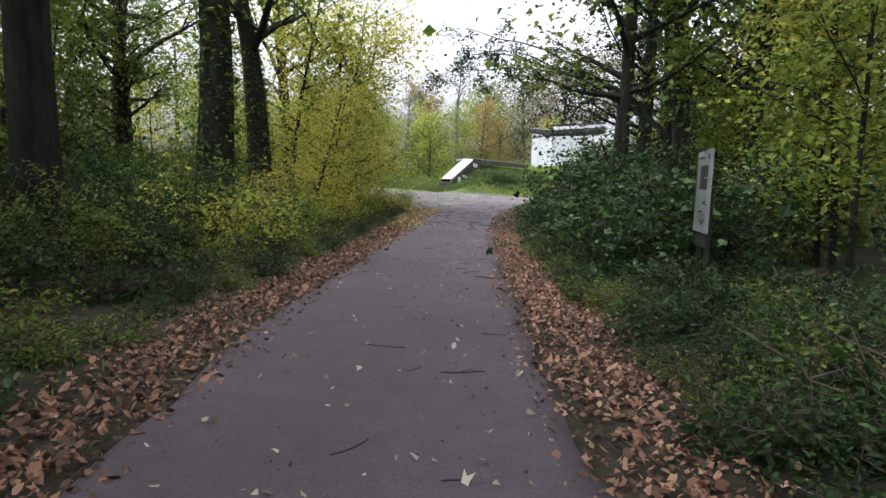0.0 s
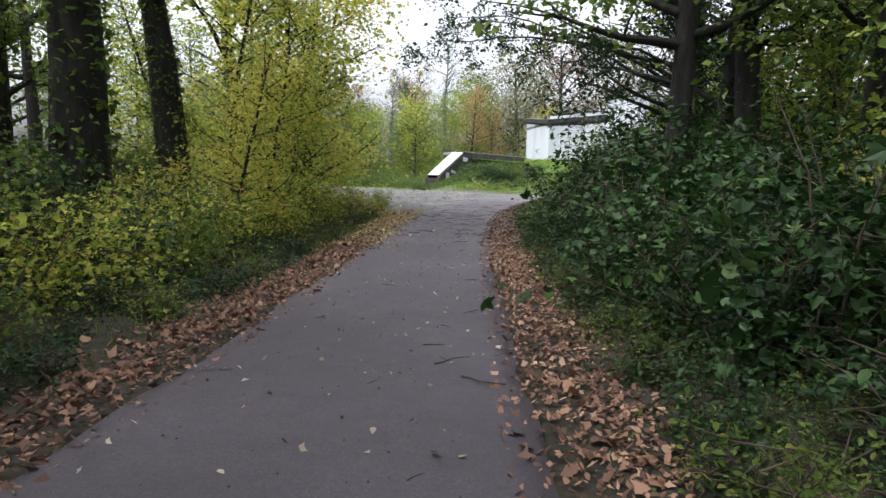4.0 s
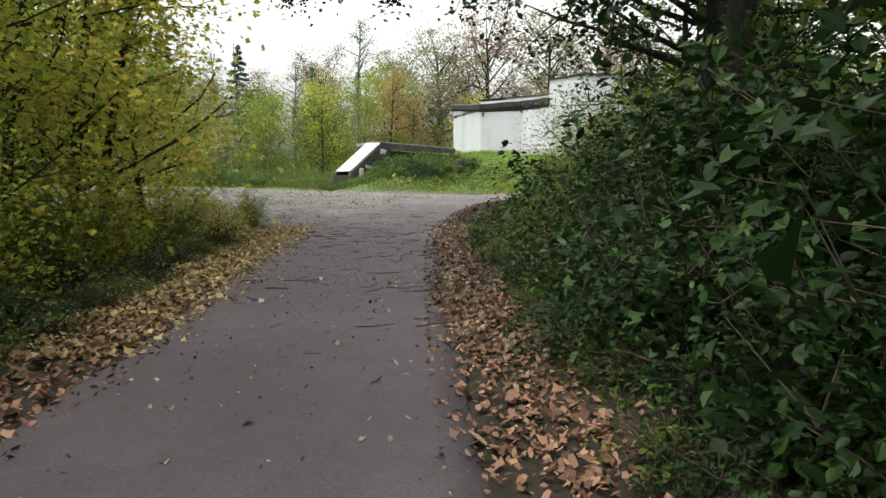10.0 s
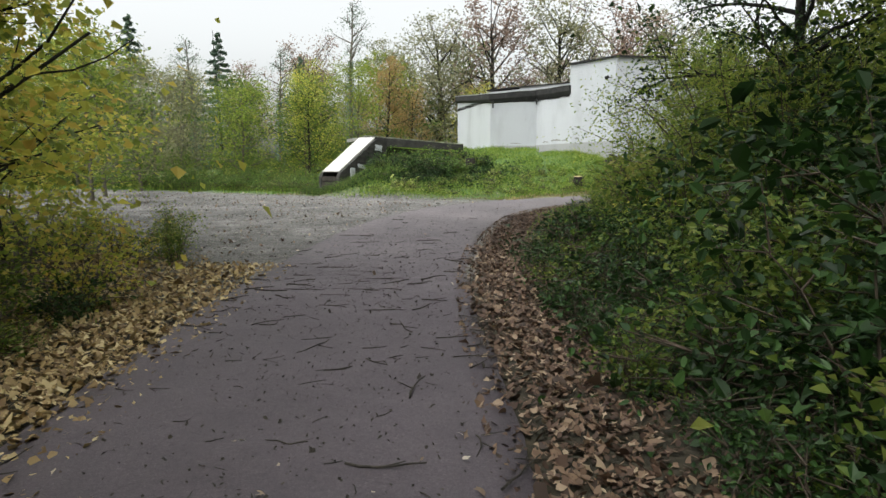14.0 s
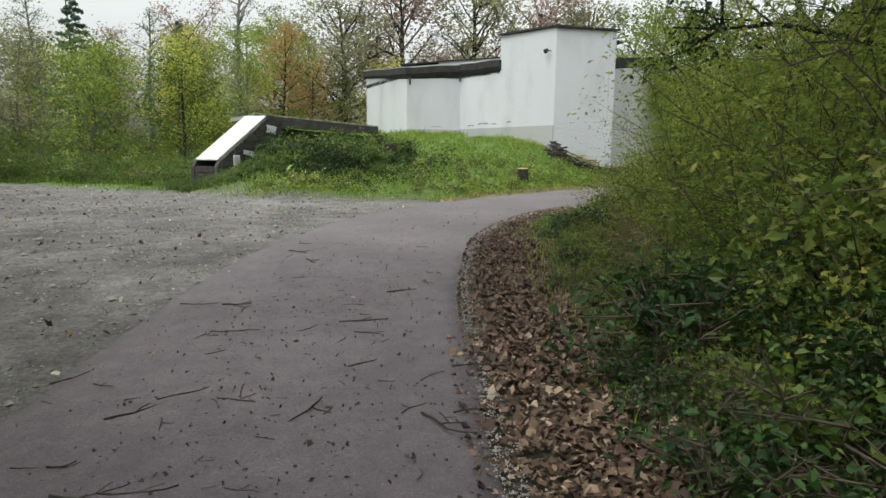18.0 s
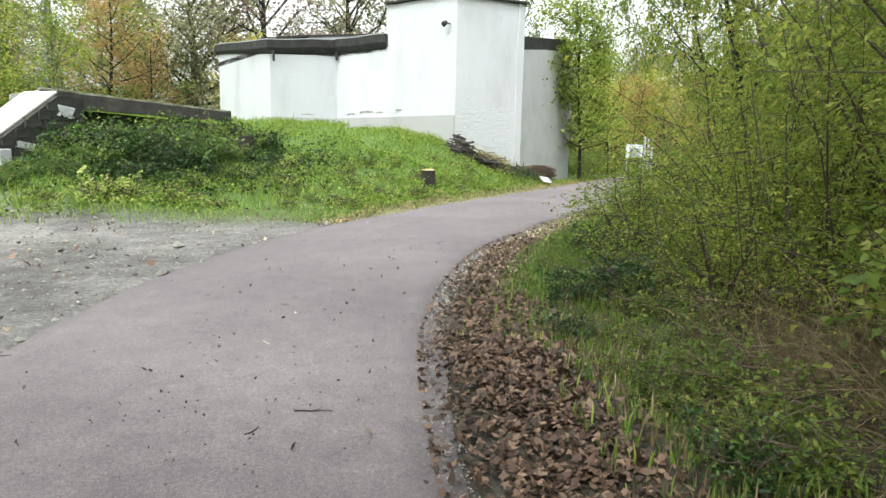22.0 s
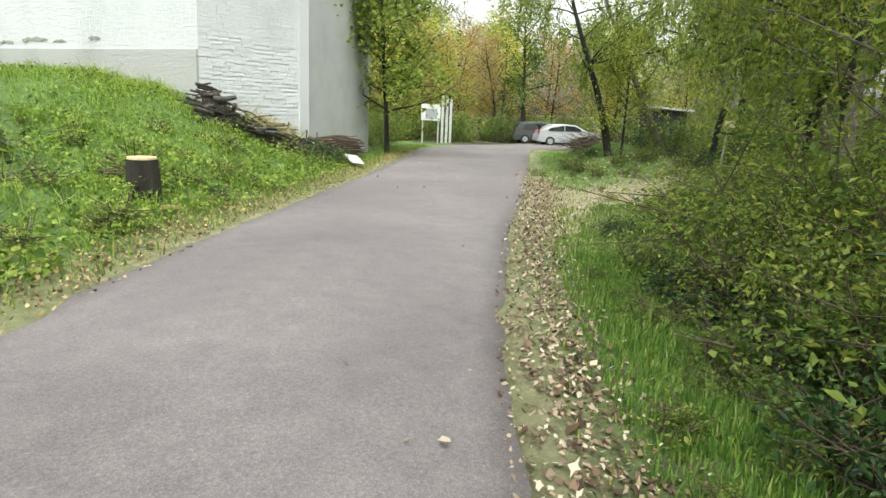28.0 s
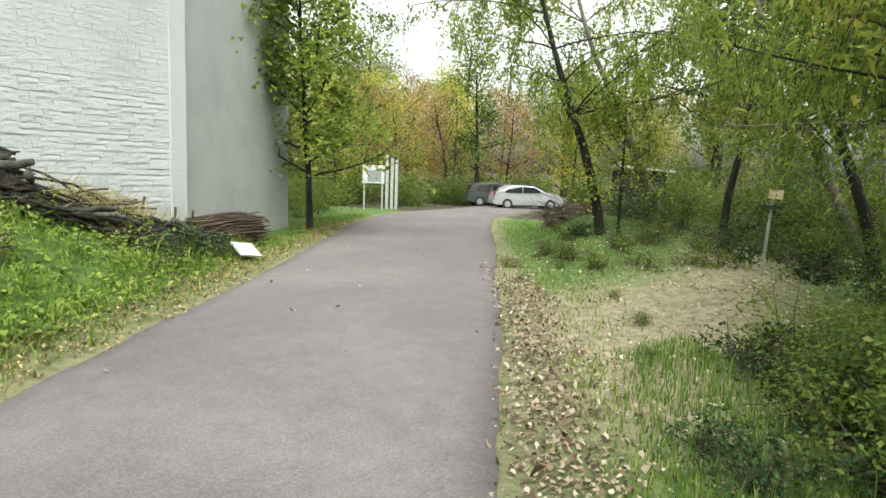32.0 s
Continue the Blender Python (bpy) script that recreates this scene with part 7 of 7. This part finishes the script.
def scatter_gravel():
    """Loose stones over the lot: eight-sided chips."""
    rng = np.random.default_rng(14)
    n = 30000
    x, y = rng.uniform(-20, 2, n), 27 + 24 * rng.random(n) ** 1.4
    keep = (inside(x, y, LOT, 0.8) > 0.6) & (rng.random(n) < np.clip(1.2 - (y - 30) / 30, 0.2, 1))
    a, k = road_frame(x, y)
    keep &= (-a - HALF[k]) > 0.0
    x, y = x[keep], y[keep]
    z = ground_z(x, y)
    s = 0.013 * rng.lognormal(0, 0.55, len(x))
    d = np.array([(1, 0, 0), (-1, 0, 0), (0, 1, 0), (0, -1, 0), (0, 0, 0.7), (0, 0, -0.5)], float)
    v = np.stack([x, y, z + 0.3 * s], 1)[:, None] + d[None] * s[:, None, None] * rng.uniform(0.6, 1.4, (len(x), 6, 1))
    f = np.arange(len(x))[:, None] * 6
    tri = [(0, 2, 4), (2, 1, 4), (1, 3, 4), (3, 0, 4), (2, 0, 5), (1, 2, 5), (3, 1, 5), (0, 3, 5)]
    me = quick_mesh("loose_gravel", v.reshape(-1, 3), np.concatenate([f + list(t) for t in tri], 1).reshape(-1, 3), CONCRETE)
    tagged(new("loose_gravel", me), "loose grey stones on the gravel lot", "gravel", kind="stuff")
    n = 4200
    x, y = rng.uniform(-16, 1, n), rng.uniform(27, 48, n)
    a, k = road_frame(x, y)
    keep = (inside(x, y, LOT, 0.8) > 0.6) & ((-a - HALF[k]) > 0.0)
    v, f = litter_leaves(rng, x[keep], y[keep], 0.012, 0.036)
    tagged(new("lot_leaves", quick_mesh("lot_leaves", v, f, LITTER_TAN)), "dry leaves and bits strewn on the gravel", "leaves", kind="stuff")
    n = 5200
    x, y = rng.uniform(-14, 1, n), 27 + 19 * rng.random(n) ** 1.6
    a, k = road_frame(x, y)
    clump = np.sin(1.7 * x + 0.6 * y) * np.sin(2.3 * y) + rng.normal(0, 0.4, n)
    keep = (inside(x, y, LOT, 0.8) > 0.6) & ((-a - HALF[k]) > -0.1) & (clump > 0.1)
    v, f = litter_leaves(rng, x[keep], y[keep], 0.012, 0.026)
    tagged(new("lot_debris", quick_mesh("lot_debris", v, f, DEADWOOD)), "dark bits of bark and twig on the gravel", "debris", kind="stuff")
    n = 24000
    x, y = rng.uniform(7, 22, n), rng.uniform(42.5, 52, n)
    keep = inside(x, y, [(6.8, 43.6), (9.2, 43.2), (14.5, 44.2), (20, 46), (22, 50), (16, 49), (12.6, 50), (11.6, 48.8)], 1.5) > 0.3
    v, f = litter_leaves(rng, x[keep], y[keep], 0.012, 0.025)
    tagged(new("track_leaves", quick_mesh("track_leaves", v, f, LITTER_PALE)), "pale fallen leaves on the dirt track", "leaves", kind="stuff")


scatter_gravel()


def bank_margin():
    """Dry grass, leaves and crumbs where the bank runs out into gravel and lane."""
    rng = np.random.default_rng(33)
    n = 60000
    x, y = rng.uniform(-9, 9, n), rng.uniform(41.5, 51, n)
    m, (a, k) = mound(x, y), road_frame(x, y)
    keep = (m < 0.22 * rng.random(n)) & (m > -0.01) & (-a - HALF[k] > 0.05) & (inside(x, y, LOT, 0.8) < 0.75)
    x, y = x[keep], y[keep]
    h = len(x) // 2
    v, f = blades(rng, x[:h], y[:h], 0.06, 0.006, 1.2)
    tagged(new("dry_margin", quick_mesh("dry_margin", v, f, STRAW)), "dry short grass at the foot of the bank", "grass", kind="stuff")
    q = slice(h, h + h // 2)
    v, f = litter_leaves(rng, x[q], y[q], 0.012, 0.024)
    tagged(new("margin_leaves", quick_mesh("margin_leaves", v, f, LITTER_TAN)), "crumbled leaves at the foot of the bank", "leaves", kind="stuff")


bank_margin()


def brick_face(p, q, z0, z1, count):
    """Painted bricks standing a little proud of the tower's face; those near the ground are objects of their own."""
    rng = np.random.default_rng(15)
    a, b = Vector((*p, 0)), Vector((*q, 0))
    d = (b - a).normalized()
    n = Vector((d.y, -d.x, 0))
    length, wide, tall = (b - a).length, 0.26, 0.088
    kinds = []
    for w in (0.2, 0.26, 0.33, 0.24, 0.3):
        bm = box_bm((w - 0.001, 0.05, tall - 0.001), bevel=0.006)
        for v in bm.verts:
            v.co += Vector((rng.normal(0, 0.004), rng.normal(0, 0.004), rng.normal(0, 0.004)))
        me = bpy.data.meshes.new("brick")
        bm.to_mesh(me)
        bm.free()
        me.materials.append(WALL_WHITE)
        kinds.append((w, me))
    rest, made = bmesh.new(), 0
    turn = Matrix.Rotation(math.atan2(d.y, d.x), 4, "Z")
    for r in range(int((z1 - z0) / tall)):
        z, s = z0 + tall * (r + 0.5), 0.004
        while s < length - 0.06:
            w, me = kinds[int(rng.integers(0, 5))]
            cut = min(w, length - 0.004 - s)
            at = a + d * (s + cut / 2) + n * (-0.023 + rng.uniform(0, 0.006)) - Vector((5, 58, 0))
            m = Matrix.Translation((at.x, at.y, z)) @ turn @ pose(0, 0, 0, 0, float(rng.normal(0, 0.6)), float(rng.normal(0, 0.55)))
            if made < count:
                ob = child(new("brick", me), building)
                ob.matrix_basis = m @ Matrix.Diagonal((cut / w, 1, 1, 1))
                made += 1
            else:
                bmesh.ops.create_cube(rest, size=1, matrix=m @ Matrix.Diagonal((cut - 0.003, 0.05, tall - 0.003, 1)))
            s += cut
    if len(rest.verts):
        tagged(part("brickwork", rest, WALL_WHITE, building), "white-painted brickwork", kind="stuff")


brick_face(PLAN["e"], PLAN["f"], 1.0, 6.5, 240)
brick_face(PLAN["d"], PLAN["e"], 2.7, 6.55, 0)
brick_face(PLAN["b"], PLAN["c"], 2.65, 4.95, 0)


def scatter_crumbs():
    """Crumbled asphalt and grit along the right edge of the bend."""
    rng = np.random.default_rng(16)
    x, y = road_scatter(rng, 12000, 28, 41, 1, -0.01, 0.06)
    z = ground_z(x, y) + 0.02
    s = 0.0052 * rng.lognormal(0, 0.45, len(x))
    d = np.array([(1, 0, 0), (-0.5, 0.87, 0), (-0.5, -0.87, 0), (0, 0, 0.9)], float)
    v = np.stack([x, y, z], 1)[:, None] + d[None] * s[:, None, None] * rng.uniform(0.6, 1.4, (len(x), 4, 1))
    f = np.arange(len(x))[:, None] * 4
    me = quick_mesh("grit", v.reshape(-1, 3), np.concatenate([f + [0, 1, 3], f + [1, 2, 3], f + [2, 0, 3]], 1).reshape(-1, 3), PALE_GRIT)
    tagged(new("grit", me), "pale grit crumbling from the lane's edge", "grit", kind="stuff")


scatter_crumbs()
